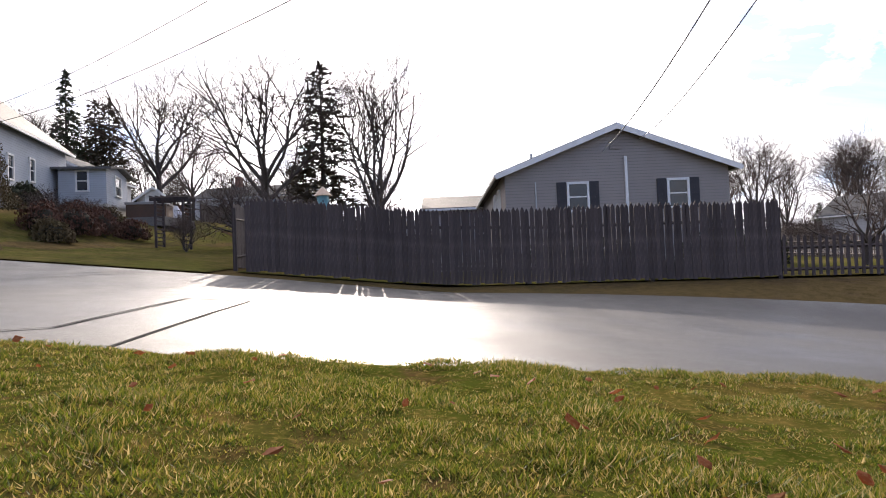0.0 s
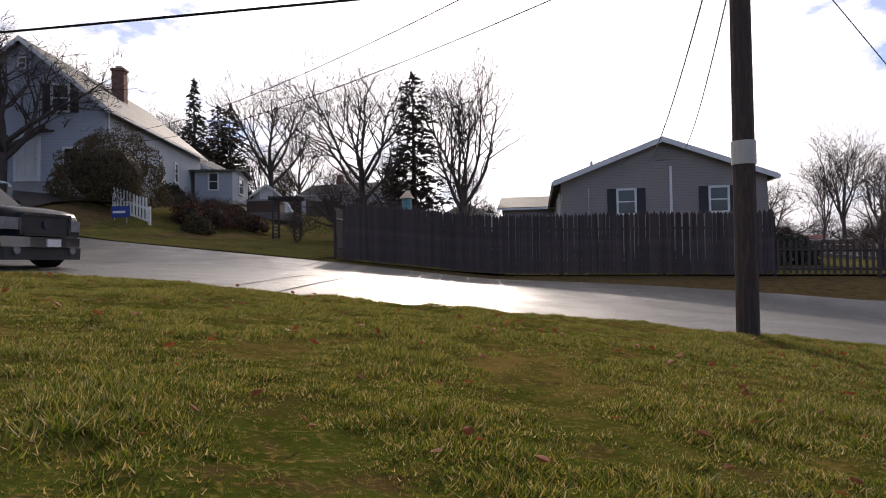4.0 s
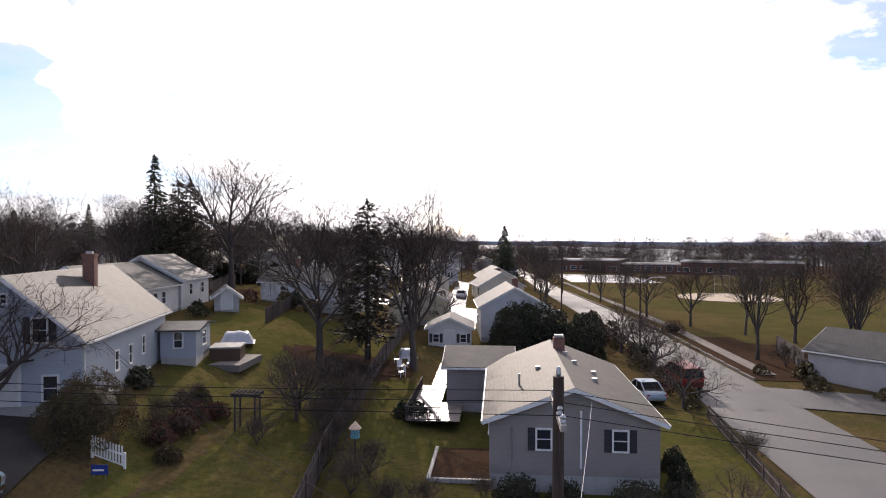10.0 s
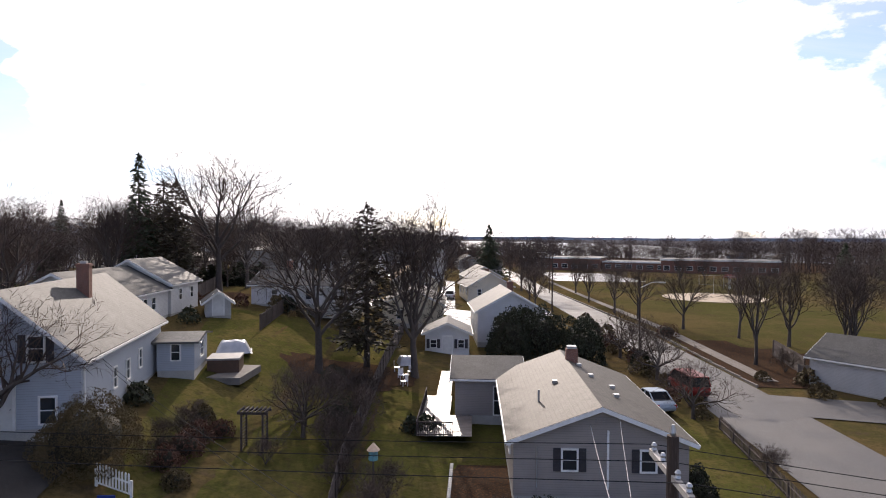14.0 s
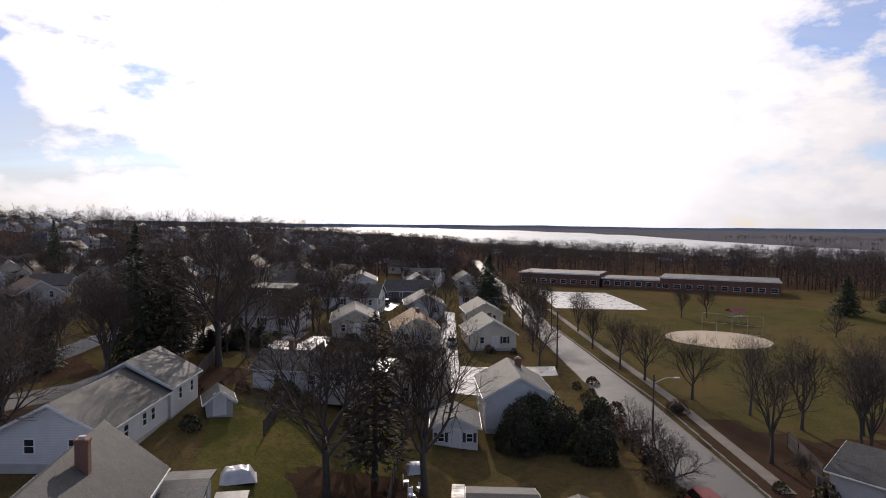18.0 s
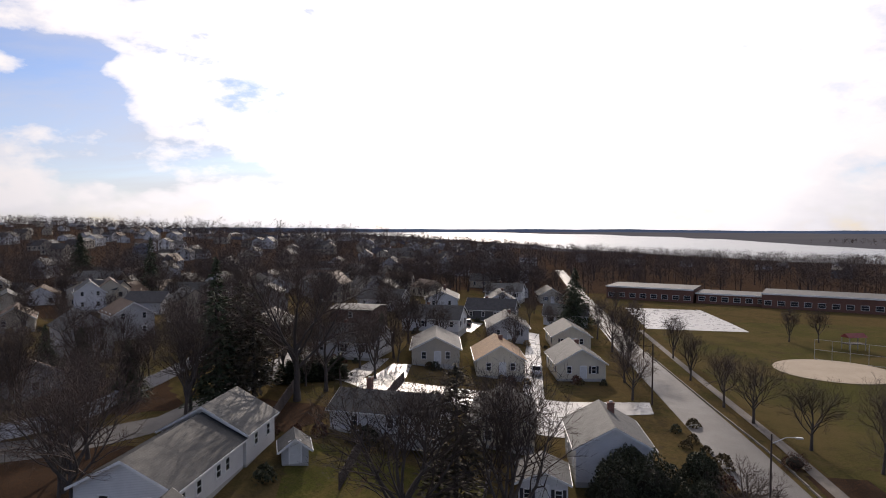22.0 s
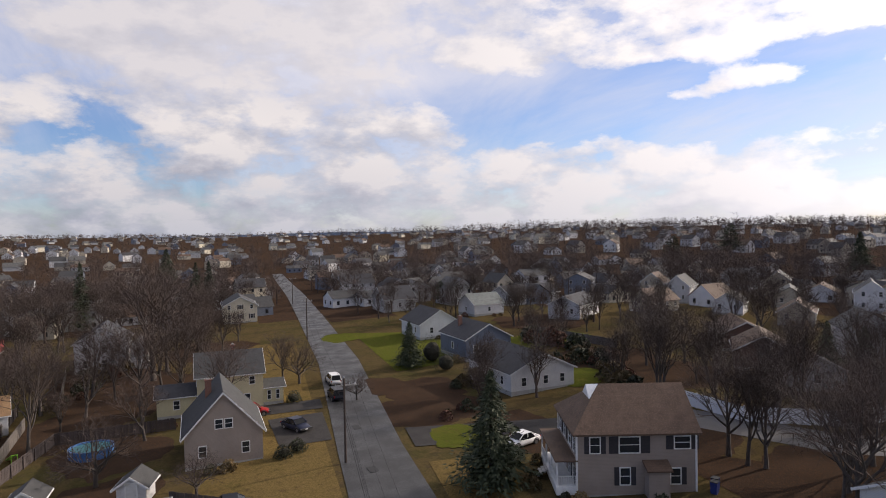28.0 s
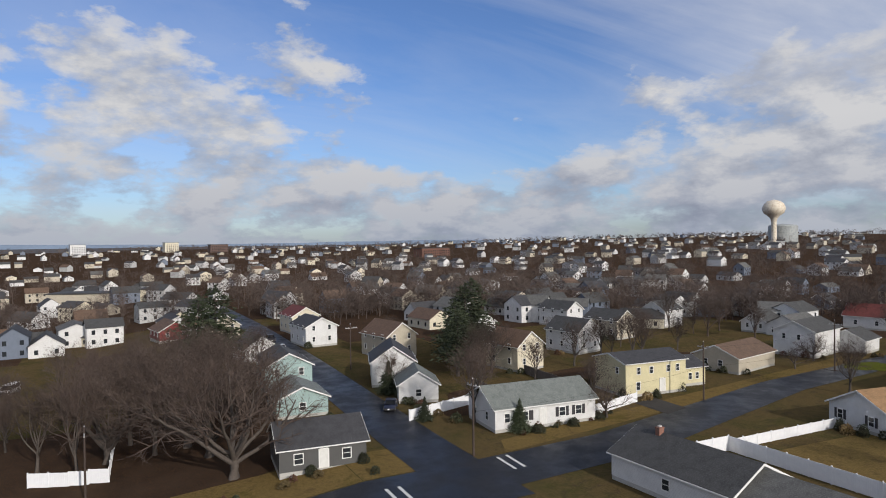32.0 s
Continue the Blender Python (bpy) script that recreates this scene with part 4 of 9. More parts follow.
white_porch = house(-19.9, 36.9, 102, 4.2, 2.4, 2.35, 0.3, PALEBLUE, R_PALE, "S 0 1.0 1.3 1.2,W 0 1.1 0.7 1.2", "low white back porch with a nearly flat roof", name="back_porch", trim=False, z=4.6)
long_house = house(-32.2, 46.6, 2.5, 7.8, 11.4, 2.95, 2.0, WHITE, R_GREY, "E -4.6 1.2 0.9 1.2,E -2.2 1.2 0.9 1.2,E 1.0 1.2 0.9 1.2,E 2.6 1.2 0.9 1.2,S -1.5 1.2 0.9 1.2,S 1.8 1.2 0.9 1.2", "long white bungalow with a grey roof", name="bungalow", z=6.1)
long_wing = house(-32.5, 55.8, 2.5, 8.0, 6.6, 3.35, 2.2, WHITE, R_PALE, "E -1.2 1.6 0.9 1.2,E 1.6 1.6 0.9 1.2,S 2.3 2.6 0.8 1.1", "taller white end wing with a pale roof", name="house_wing", z=6.1)
garage_dome = house(-25.2, 56.0, 25, 2.4, 2.9, 1.5, 0.9, PALEGREY, R_PALE, "", "small grey garden shed with a pale roof", name="garden_shed", doors="S 0", foot=0.1, category="shed")
white_cottage = house(-18.6, 67.2, 84, 6.8, 11.6, 2.6, 1.35, WHITE, R_GREY, "W 4 1.0 0.85 1.1,W 1 1.0 0.85 1.1,W -3 1.0 0.85 1.1,N -1.6 1.0 0.85 1.1,N 1.6 1.0 0.85 1.1", "small white house with a patched grey roof", (0.5, 2.8, 5.2), name="cottage", z=5.9)
cottage_two = house(-7.2, 76.0, 2, 7.4, 10.5, 2.8, 1.9, CREAM, R_GREY, "S -1.5 1.0 0.85 1.2,E -3 1.0 0.85 1.1,E 1 1.0 0.85 1.1", "cream house with a grey roof beside a wet driveway", name="cottage")
cabin = house(-2.35, 62.2, 2, 4.6, 5.0, 2.55, 1.0, WHITE, R_PALE, "S -1.45 0.95 0.75 0.95 s,S 1.45 0.95 0.75 0.95 s", "white garden cabin with shuttered windows", doors="S 0", name="garden_cabin", foot=0.15, category="shed", z=1.45)
b_house = house(4.3, 69.9, 5, 7.6, 9.6, 4.0, 2.1, WHITE, R_PALE, "S 1.5 1.3 0.8 1.0,S -0.5 1.3 0.8 1.0,W 3 1.3 0.8 1.0,W -2 1.3 0.8 1.0,E 0 1.3 0.8 1", "white house with a pale shingle roof beside the side street", (0.8, 2.0, 6.8))
tan_house = thing("house", -54.5, 34.0, -18.4, "large taupe two-storey house with a brown hipped roof", "house")
bm = bm_new()
box(bm, 0, 0, 2.75, 9.0, 10.4, 5.5)
part("wall", bm, TANSIDE, tan_house)
bm = bm_new()
box(bm, 0, 0, -0.4, 8.9, 10.3, 0.9)
part("foundation", bm, CONCRETE, tan_house)
hip_roof(tan_house, 9.0, 10.4, 5.5, 3.0, R_BROWN)
bm = bm_new()
solid(bm, [(-1.3, -3.4, 7.6), (1.3, -3.4, 7.6), (0, -3.4, 8.65), (0, -1.6, 8.65), (-1.3, -1.8, 7.6), (1.3, -1.8, 7.6)], [(0, 1, 2), (0, 2, 3, 4), (1, 5, 3, 2), (0, 4, 5, 1), (3, 5, 4)])
part("gablet", bm, TRIM, tan_house, "small white gable vent")
bm = bm_new()
for sx in (-1, 1):
    for sy in (-1, 1):
        box(bm, sx * 4.5, sy * 5.2, 2.75, 0.16, 0.16, 5.5)
part("corner_board", bm, TRIM, tan_house)
for f, u, z, w, h in (("E", -3.6, 3.6, 1.0, 1.5), ("E", -0.6, 3.6, 1.9, 1.5), ("E", 4.0, 3.9, 1.5, 1.2), ("E", -1.0, 0.8, 1.0, 1.6), ("E", 3.4, 0.8, 1.0, 1.5), ("S", -3.0, 3.5, 1.0, 1.5), ("S", -0.8, 3.5, 1.0, 1.5), ("S", 1.6, 3.5, 1.4, 1.5), ("S", 3.4, 3.5, 0.9, 1.5), ("S", 1.5, 0.7, 0.9, 1.5), ("S", 3.2, 0.7, 0.9, 1.5), ("W", 0, 3.5, 0.9, 1.5)):
    window_part(tan_house, on_wall(f, u, z, 9.0, 10.4), w, h, True)
door_part(tan_house, on_wall("S", -1.0, 0.1, 9.0, 10.4))
bm = bm_new()
box(bm, 5.1, 1.6, 1.2, 1.3, 1.8, 2.4)
bulk = part("entry", bm, TANSIDE, tan_house, "small side entry with a brown lean-to roof")
bm = bm_new()
solid(bm, [(4.45, 0.5, 2.9), (6.0, 0.5, 2.4), (6.0, 2.7, 2.4), (4.45, 2.7, 2.9), (4.45, 0.5, 3.02), (6.0, 0.5, 2.52), (6.0, 2.7, 2.52), (4.45, 2.7, 3.02)], [(0, 3, 2, 1), (4, 5, 6, 7), (0, 1, 5, 4), (1, 2, 6, 5), (2, 3, 7, 6), (3, 0, 4, 7)])
part("entry_roof", bm, R_BROWN, bulk)
bm = bm_new()
box(bm, 0, -6.1, 0.35, 9.0, 1.8, 0.7)
part("porch", bm, TRIM, tan_house, "white front porch")
for x in (-4.3, -1.5, 1.5, 4.3):
    bm = bm_new()
    box(bm, x, -6.9, 1.8, 0.14, 0.14, 2.3)
    part("porch_post", bm, TRIM, tan_house)
bm = bm_new()
box(bm, 0, -6.1, 3.0, 9.2, 2.0, 0.14)
part("porch_roof", bm, R_BROWN, tan_house)
rail(tan_house, [(-4.3, -6.95), (-1.6, -6.95)], 0.7, 1.6, TRIM)
rail(tan_house, [(0.2, -6.95), (4.3, -6.95), (4.3, -5.3)], 0.7, 1.6, TRIM)
for i in range(4):
    bm = bm_new()
    box(bm, -0.7, -7.1 - 0.28 * i, 0.52 - 0.17 * i, 1.4, 0.28, 0.17)
    part("step", bm, CONCRETE, tan_house)

gray_cottage = house(-80.2, -2.0, 93, 8.0, 10.0, 3.6, 4.3, TANSIDE, R_GREY, "S 2.2 1.1 0.9 1.3,S -2.2 1.1 0.9 1.3,S -0.5 4.0 0.9 1.1,S 0.5 4.0 0.9 1.1,E 2 1.2 0.9 1.2,E -2 1.2 0.9 1.2", "taupe cottage with a steep grey gable roof", (-1.4, 0.5, 8.3), foot=0.3)
yellow_house = house(-100.6, -1.3, 3, 7.4, 8.8, 5.3, 2.6, YELLOWSIDE, R_GREY, "E 2.9 3.6 0.85 1.2,E -2.7 3.6 0.85 1.2,E 2.2 1.0 0.9 1.4,S 1.5 3.6 0.85 1.2,S -1.5 3.6 0.85 1.2,N 0 3.6 0.85 1.2,N 0 1.0 0.85 1.3", "pale yellow two-storey house with a grey roof", (-0.4, 0.6, 8.8))
yellow_wing = house(-99.6, -8.3, 3, 5.4, 5.0, 3.0, 1.1, YELLOWSIDE, R_DARK, "E 0 1.2 0.9 1.3,S 0 1.2 0.9 1.3", "pale yellow side wing with a dark roof", name="house_wing")
yellow_porch = house(-100.0, 4.6, 3, 4.4, 2.8, 2.6, 0.7, YELLOWSIDE, R_GREY, "E -0.6 0.8 0.6 1.4,E 0.6 0.8 0.6 1.4", "pale yellow glazed porch", name="front_porch")

# ---- houses along the back street and the crossing ----
white_ranch = house(-57.0, -74.0, 84, 8.4, 15.5, 3.2, 2.1, WHITE, R_GREEN, "E 5.0 1.2 1.1 1.3 s,E 2.4 1.2 1.1 1.3 s,E -3.6 1.2 1.6 1.3 s,E -6 1.2 0.9 1.3,S 1.8 1.2 0.9 1.2,S -1.8 1.2 0.9 1.2,N 0 1.2 0.9 1.2", "white ranch house with a grey-green roof", doors="E -0.6")
yellow_box = house(-83.0, -79.4, 84, 8.2, 12.0, 5.4, 1.1, YELLOWSIDE, R_DARK, "E 4.3 3.5 0.8 1.2,E 2.4 3.5 0.8 1.2,E -1.0 3.5 0.8 1.2,E -3.5 3.5 0.8 1.2,E -3.6 1.0 0.9 1.4,S 2 3.5 0.8 1.1,N 0 3.5 0.8 1.1,N 2 3.5 0.8 1.1", "pale yellow two-storey house with a low dark roof", doors="E 1.2")
yellow_side = house(-92.4, -80.4, 84, 7.2, 6.6, 3.2, 1.3, YELLOWSIDE, R_DARK, "E -1.5 1.1 0.8 1.2,E 0 1.1 0.8 1.2,E 1.5 1.1 0.8 1.2", "pale yellow single-storey wing", name="house_wing")
brown_ranch = house(-112.5, -84.0, 100, 9.0, 14.0, 3.0, 1.9, BEIGE, R_BROWN, "W -3 1.1 1.2 1.2,W 1 1.1 1.2 1.2,N 0 1.1 1.0 1.1,N -2.5 1.1 0.8 1.1,S 1 1.1 1 1.2,S -2 1.1 1 1.2", "beige ranch house with a brown roof")
house(-138.5, -86.0, 100, 8.5, 12.5, 5.4, 2.0, WHITE, R_GREY, "W -4 3.5 0.9 1.3 s,W 0 3.5 0.9 1.3 s,W 4 3.5 0.9 1.3 s,W -4 1 0.9 1.3 s,W 0 1 0.9 1.3,W 4 1 0.9 1.3 s,S 1 3.5 0.8 1.2,S -2 3.5 0.8 1.2,N -2 3.5 0.8 1.2,N 2 1 0.8 1.2", "white two-storey house with a grey roof")
house(-149.5, -82.5, 100, 7.4, 8.0, 3.0, 1.9, WHITE, R_GREY, "W -2 1 1.2 1.3,W 2 1 1 1.3,N 0 1 1.4 1.4", "low white house beside the larger one")
house(-190.0, -100.0, 12, 9.0, 12.0, 3.6, 3.0, WHITE, R_RED, "E -3 1.2 1 1.3,E 2 1.2 1 1.3,N -2 1.2 0.9 1.3,N 2 1.2 0.9 1.3,N 0 4.0 0.9 1.2,E 4.5 1.2 1 1.3", "white house with a dark red roof")
house(-227.0, -98.0, 100, 8.6, 14.0, 3.4, 2.6, BEIGE, R_GREY, auto_wins(8.6, 14, 3.4, random.Random(11)), "beige house with a grey roof")
house(-123.8, -47.6, 93, 11.0, 13.5, 5.2, 2.2, CREAM, R_GREEN, "S -2.6 3.4 0.9 1.3,S 1.2 3.4 0.9 1.3,S 3.4 1.0 0.9 1.9,E -4 3.4 0.9 1.3,E -1 3.4 0.9 1.3,E 3 3.4 0.9 1.3,E 1 1.0 1 1.4", "cream two-storey house with a pale green-grey roof", doors="S -3")
house(-165.0, -53.0, 93, 7.6, 8.0, 3.6, 2.6, BARNRED, R_DARK, "S 0 1 0.9 1.2,S 2.2 1 0.9 1.2,S 0 3.8 0.8 1.0", "dark red barn-like house")
orange_cottage = house(-95.0, -47.2, 80, 8.6, 10.4, 3.0, 2.2, WHITE, R_TAN, "S -2.6 1.0 0.9 1.3 s,S 1.8 1.0 0.9 1.3 s,E -3.4 1.0 0.8 1.2,E -0.6 1.0 0.9 1.2 s,E 3.2 1.0 0.8 1.1", "white cottage with a tan shingle roof", (0.8, 1.5, 6.2))
house(-92.1, -42.5, 80, 1.8, 1.8, 1.6, 0.6, CREAM, R_TAN, "", "small cream bulkhead shed against the cottage", name="garden_shed", foot=0.1, category="shed", trim=False)
garage_tan = house(-100.2, -33.2, 16, 6.6, 8.2, 2.7, 1.7, WHITE, R_TAN, "S 0 1.1 0.7 0.7", "white garage with a tan shingle roof", name="garage", foot=0.15)
house(-141.5, -24.5, 93, 8.8, 11.0, 5.6, 2.8, WHITE, R_DARK, "S -2.6 3.6 0.9 1.4,S 0.6 3.6 0.9 1.4,S 2.8 3.6 0.9 1.4,S -2.6 1.0 0.9 1.4,S 0.6 1.0 0.9 1.4,N 0 6.0 0.8 1.0,E -2 3.6 0.8 1.3,E 2 3.6 0.8 1.3,E 0 1 0.8 1.3", "white Victorian house with a dark roof")
house(-138.0, -17.8, 93, 3.0, 3.4, 4.4, 1.6, WHITE, R_DARK, "S 0 1 0.8 1.3,S 0 3 0.8 1.1", "white bay with a steep dark roof", name="house_wing")
dark_house = house(-26.0, -73.6, 84, 7.8, 9.8, 2.8, 2.0, DARKSIDE, R_DARK, "E 2.6 0.9 1.1 1.25,E -2.8 0.9 1.1 1.25,N 0 0.9 0.9 1.2", "small dark-sided house with a black roof", doors="E 0.0", foot=0.2)
teal_house = house(-31.2, -110.5, -4, 7.6, 11.0, 5.0, 2.0, TEAL, R_GREY, "N 2 3.3 0.9 1.3,N -2 3.3 0.9 1.3,W 3 3.3 0.9 1.3,W 3 1 0.9 1.3", "pale teal two-storey house")
house(-29.5, -95.6, -4, 7.4, 9.0, 2.8, 1.6, TEAL, R_GREEN, "N 0 1 1 1.2,W 0 1 1 1.2", "low teal house with a green-grey roof")
house(-50.0, -107.0, -20, 7.6, 10.0, 4.4, 2.6, WHITE, R_DARK, "N 1.8 1 0.9 1.3,N -1.8 1 0.9 1.3,N 0 3.8 0.9 1.2,W 0 1.2 0.9 1.3,W 3 1.2 0.9 1.3,E 0 1.2 0.9 1.2", "white gabled house with a dark roof")
house(-48.4, -93.4, -20, 6.2, 7.0, 2.9, 2.0, WHITE, R_GREEN, "N 0 1 1 1.2,W 0 1 1 1.2", "small white house with a green-grey roof")
near_house = house(-55.5, -44.5, 3, 8.4, 14.0, 2.9, 2.0, WHITE, R_GREY, "W 0 1.0 1 1.2,S -2 1.0 0.9 1.3,S 1.6 1.0 0.9 1.3,E 0 1.0 1 1.2,N 0 1 1 1", "pale grey house with a grey roof", (0.3, -4.0, 5.6))
near_wing = house(-56.5, -33.0, 3, 7.6, 9.5, 2.6, 1.7, PALEGREY, R_PALE, "E 0 1.0 1 1.2,N 0 1 1 1.1", "pale grey wing with a light roof", name="house_wing")
house(-62.0, -26.5, 20, 3.0, 3.2, 2.0, 0.9, PALEGREY, R_GREY, "", "small grey gabled garden shed", name="garden_shed", foot=0.1, category="shed", trim=False)
house(-57.4, -14.5, 3, 8.4, 17.0, 2.5, 0.8, PALEGREY, R_PALE, "E 0 1.0 1 1.2,E 5 1 1 1.2,E -5 1 1 1.2", "long low building with a pale flat-pitched roof", name="low_building")
for sx, sy, sr, sl in ((-69.3, -18.6, 90, "small white gabled garden shed"), (-69.0, -9.6, 80, "small white garden shed with a grey roof")):
    house(sx, sy, sr, 2.6, 2.8, 1.9, 0.9, WHITE, R_GREY, "", sl, name="garden_shed", foot=0.1, category="shed", doors="S 0")

# ---- houses down the street and across the lawns ----
house(-91.0, 40.4, 96, 10.5, 13.0, 3.0, 2.4, WHITE, R_DARK, "W 4 1 0.9 1.3,W 0 1 0.9 1.3,E -3 1 0.9 1.3,E 1 1 1.0 1.3,N 0 1 0.9 1.2,S -3.2 1 0.9 1.3,S 0.4 1 0.9 1.3,S 3.2 1 0.9 1.3", "white house with a dark roof and trellis")
house(-114.0, 42.0, 96, 9.0, 11.0, 3.8, 2.4, BLUESIDE, R_DARK, "S -2.6 1.4 1.0 1.3,S 0.6 1.4 1.0 1.3,S 2.8 1.4 1.0 1.3,E 0 1.4 1 1.3,W 0 1.4 1 1.3", "slate-blue house with a dark roof", (-2.0, 2.0, 7.0))
house(-139.0, 41.0, 96, 9.4, 11.0, 3.2, 2.8, WHITE, R_DARK, "S -2 1.2 0.9 1.3,S 2 1.2 0.9 1.3,E 0 1.2 1 1.3,W 3 1.2 1 1.3", "white gabled house with a dark roof")
house(-187.5, 44.5, 4, 12.0, 9.5, 3.6, 3.2, PALEGREY, R_DARK, auto_wins(12, 9.5, 3.6, random.Random(21)), "grey shingled house with dormers")
house(-236.0, 42.0, 6, 9.0, 12.0, 5.2, 3.0, WHITE, R_DARK, auto_wins(9, 12, 5.2, random.Random(22), 2), "tall white house with a steep roof")
house(-161.5, 62.0, 10, 8.4, 9.0, 3.0, 2.4, WHITE, R_GREEN, "E 0 1 0.9 1.2,S 0 1 0.9 1.2", "small white house with a grey-green roof")
house(-176.0, 82.0, 12, 9.0, 18.0, 3.2, 2.2, PALEGREY, R_DARK, auto_wins(9, 18, 3.2, random.Random(23), shut=0), "long grey house with a dark roof")
house(-144.0, 80.0, 40, 8.0, 14.0, 3.4, 2.0, WHITE, R_DARK, auto_wins(8, 14, 3.4, random.Random(24), shut=0), "long white house with a dark roof")
house(-271.0, 6.0, 3, 9, 11, 5.2, 2.4, WHITE, R_GREY, auto_wins(9, 11, 5.2, random.Random(25), 2), "white two-storey house among bare trees")
house(-197.0, 1.0, 93, 9, 13, 5.0, 2.4, CREAM, R_GREY, auto_wins(9, 13, 5, random.Random(26), 2), "cream two-storey house among bare trees")
DARKBRICK = siding("dark_brick", (0.12, 0.07, 0.055))
house(-82.0, 77.5, 50, 8.0, 10.0, 3.0, 2.2, DARKBRICK, R_BROWN, "S 0 1 1 1.2,E 0 1 1 1.2,E 3 1 1 1.2", "dark brick bungalow with a brown roof")
house(-70.0, 73.5, 60, 7.0, 8.0, 2.8, 1.9, PALEGREY, R_BROWN, "S 0 1 1 1.2,E 0 1 1 1.2", "low grey house behind a white fence")
house(-96.0, 86.0, 60, 8.0, 12.0, 3.0, 2.0, DARKBRICK, R_BROWN, auto_wins(8, 12, 3, random.Random(27)), "brown house behind bare trees")
house(-41.0, 128.5, 84, 9.0, 9.0, 5.0, 0.5, DARKBRICK, R_PALE, "E 0 3.4 0.9 1.2,E -3 3.4 0.9 1.2,W 0 3.4 0.9 1.2,W 3 1 0.9 1.2", "square brown two-storey house with a flat pale roof", trim=False)

# ---- terrace of small houses on the hill ----
HOMES = [(-10.4, 107.4, 10, CREAM, R_TAN), (2.6, 113.4, 10, CREAM, R_PALE), (-21.0, 107.6, 10, BEIGE, R_PALE), (-35.0, 105.0, 84, WHITE, R_GREY), (-26.0, 134.5, 86, WHITE, R_GREY), (-11.0, 139.5, 8, PALEGREY, R_PALE), (-30.4, 170.0, 8, WHITE, R_GREY), (-15.6, 181.0, 8, WHITE, R_PALE), (-16.0, 160.0, 84, DARKSIDE, R_DARK), (2.0, 140.0, 8, CREAM, R_GREY),
         (2.4, 170.0, 86, WHITE, R_PALE), (-86.0, 258.0, 84, WHITE, R_GREY), (-16.0, 207.0, 84, WHITE, R_PALE), (-2.0, 219.0, 8, BEIGE, R_GREY), (-25.0, 235.0, 84, CREAM, R_GREY), (-63.0, 236.0, 8, WHITE, R_DARK), (-45.0, 164.0, 84, WHITE, R_GREY), (-92.0, 200.0, 40, WHITE, R_GREY)]
for i, (hx, hy, hr, wall, roof) in enumerate(HOMES):
    rng = random.Random(100 + i)
    w, d = rng.uniform(7.6, 8.6), rng.uniform(10, 12.5)
    hm = house(hx, hy, hr, w, d, 3.0, rng.uniform(1.8, 2.4), wall, roof, auto_wins(w, d, 3.0, rng), "small shingled house in a row on the slope", (0.6, 1.5, 5.8) if rng.random() < 0.6 else None, group="row of small houses", doors="S 0.3")
MORE = [(-224, 75, 10, WHITE, R_GREY), (-264, 73, 10, BEIGE, R_GREY), (-211, 143, 40, WHITE, R_DARK), (-158, 123, 40, PALEGREY, R_GREY), (-132, 117, 40, WHITE, R_GREY), (-112, 117, 40, BEIGE, R_BROWN), (-163, 164, 40, CREAM, R_GREY), (-171, 208, 40, WHITE, R_GREY), (-120, 149, 40, WHITE, R_DARK), (-174, 126, 40, BEIGE, R_BROWN),
        (-84, 114, 50, PALEGREY, R_BROWN), (-226, 186, 40, CREAM, R_GREY), (-270, 136, 40, PALEGREY, R_GREY), (-330, -90, 5, WHITE, R_GREY), (-76, -106, 10, CREAM, R_BROWN), (-98, -115, 10, WHITE, R_GREY), (-123, -151, 10, WHITE, R_GREY)]
MORE += [(-119, -126, 10, BEIGE, R_GREY), (-146, -134, 100, WHITE, R_GREY), (-190, -137, 100, PALEGREY, R_DARK), (-257, -176, 10, WHITE, R_GREY), (-231, -139, 100, BLUESIDE, R_DARK), (-50, -156, 5, WHITE, R_DARK), (-53, -180, 5, CREAM, R_RED), (-33, -143, 5, WHITE, R_GREY), (-30, -170, 5, BEIGE, R_GREY), (-160, -112, 100, WHITE, R_GREY), (-172, -150, 10, PALEGREY, R_GREY), (-60, -132, 10, BEIGE, R_BROWN), (-86, -140, 10, WHITE, R_GREY), (-20, -190, 10, BARNRED, R_BROWN)]
for i, (hx, hy, hr, wall, roof) in enumerate(MORE):
    rng = random.Random(300 + i)
    w, d, two = rng.uniform(6.8, 8.2), rng.uniform(8.6, 11), rng.random() < 0.5
    h = 4.9 if two else 2.9
    house(hx, hy, hr, w, d, h, rng.uniform(2.0, 2.9), wall, roof, auto_wins(w, d, h, rng, 2 if two else 1, shut=0.0), "shingled suburban %s house among bare trees" % ("two-storey" if two else "one-storey"), group="houses of the town")


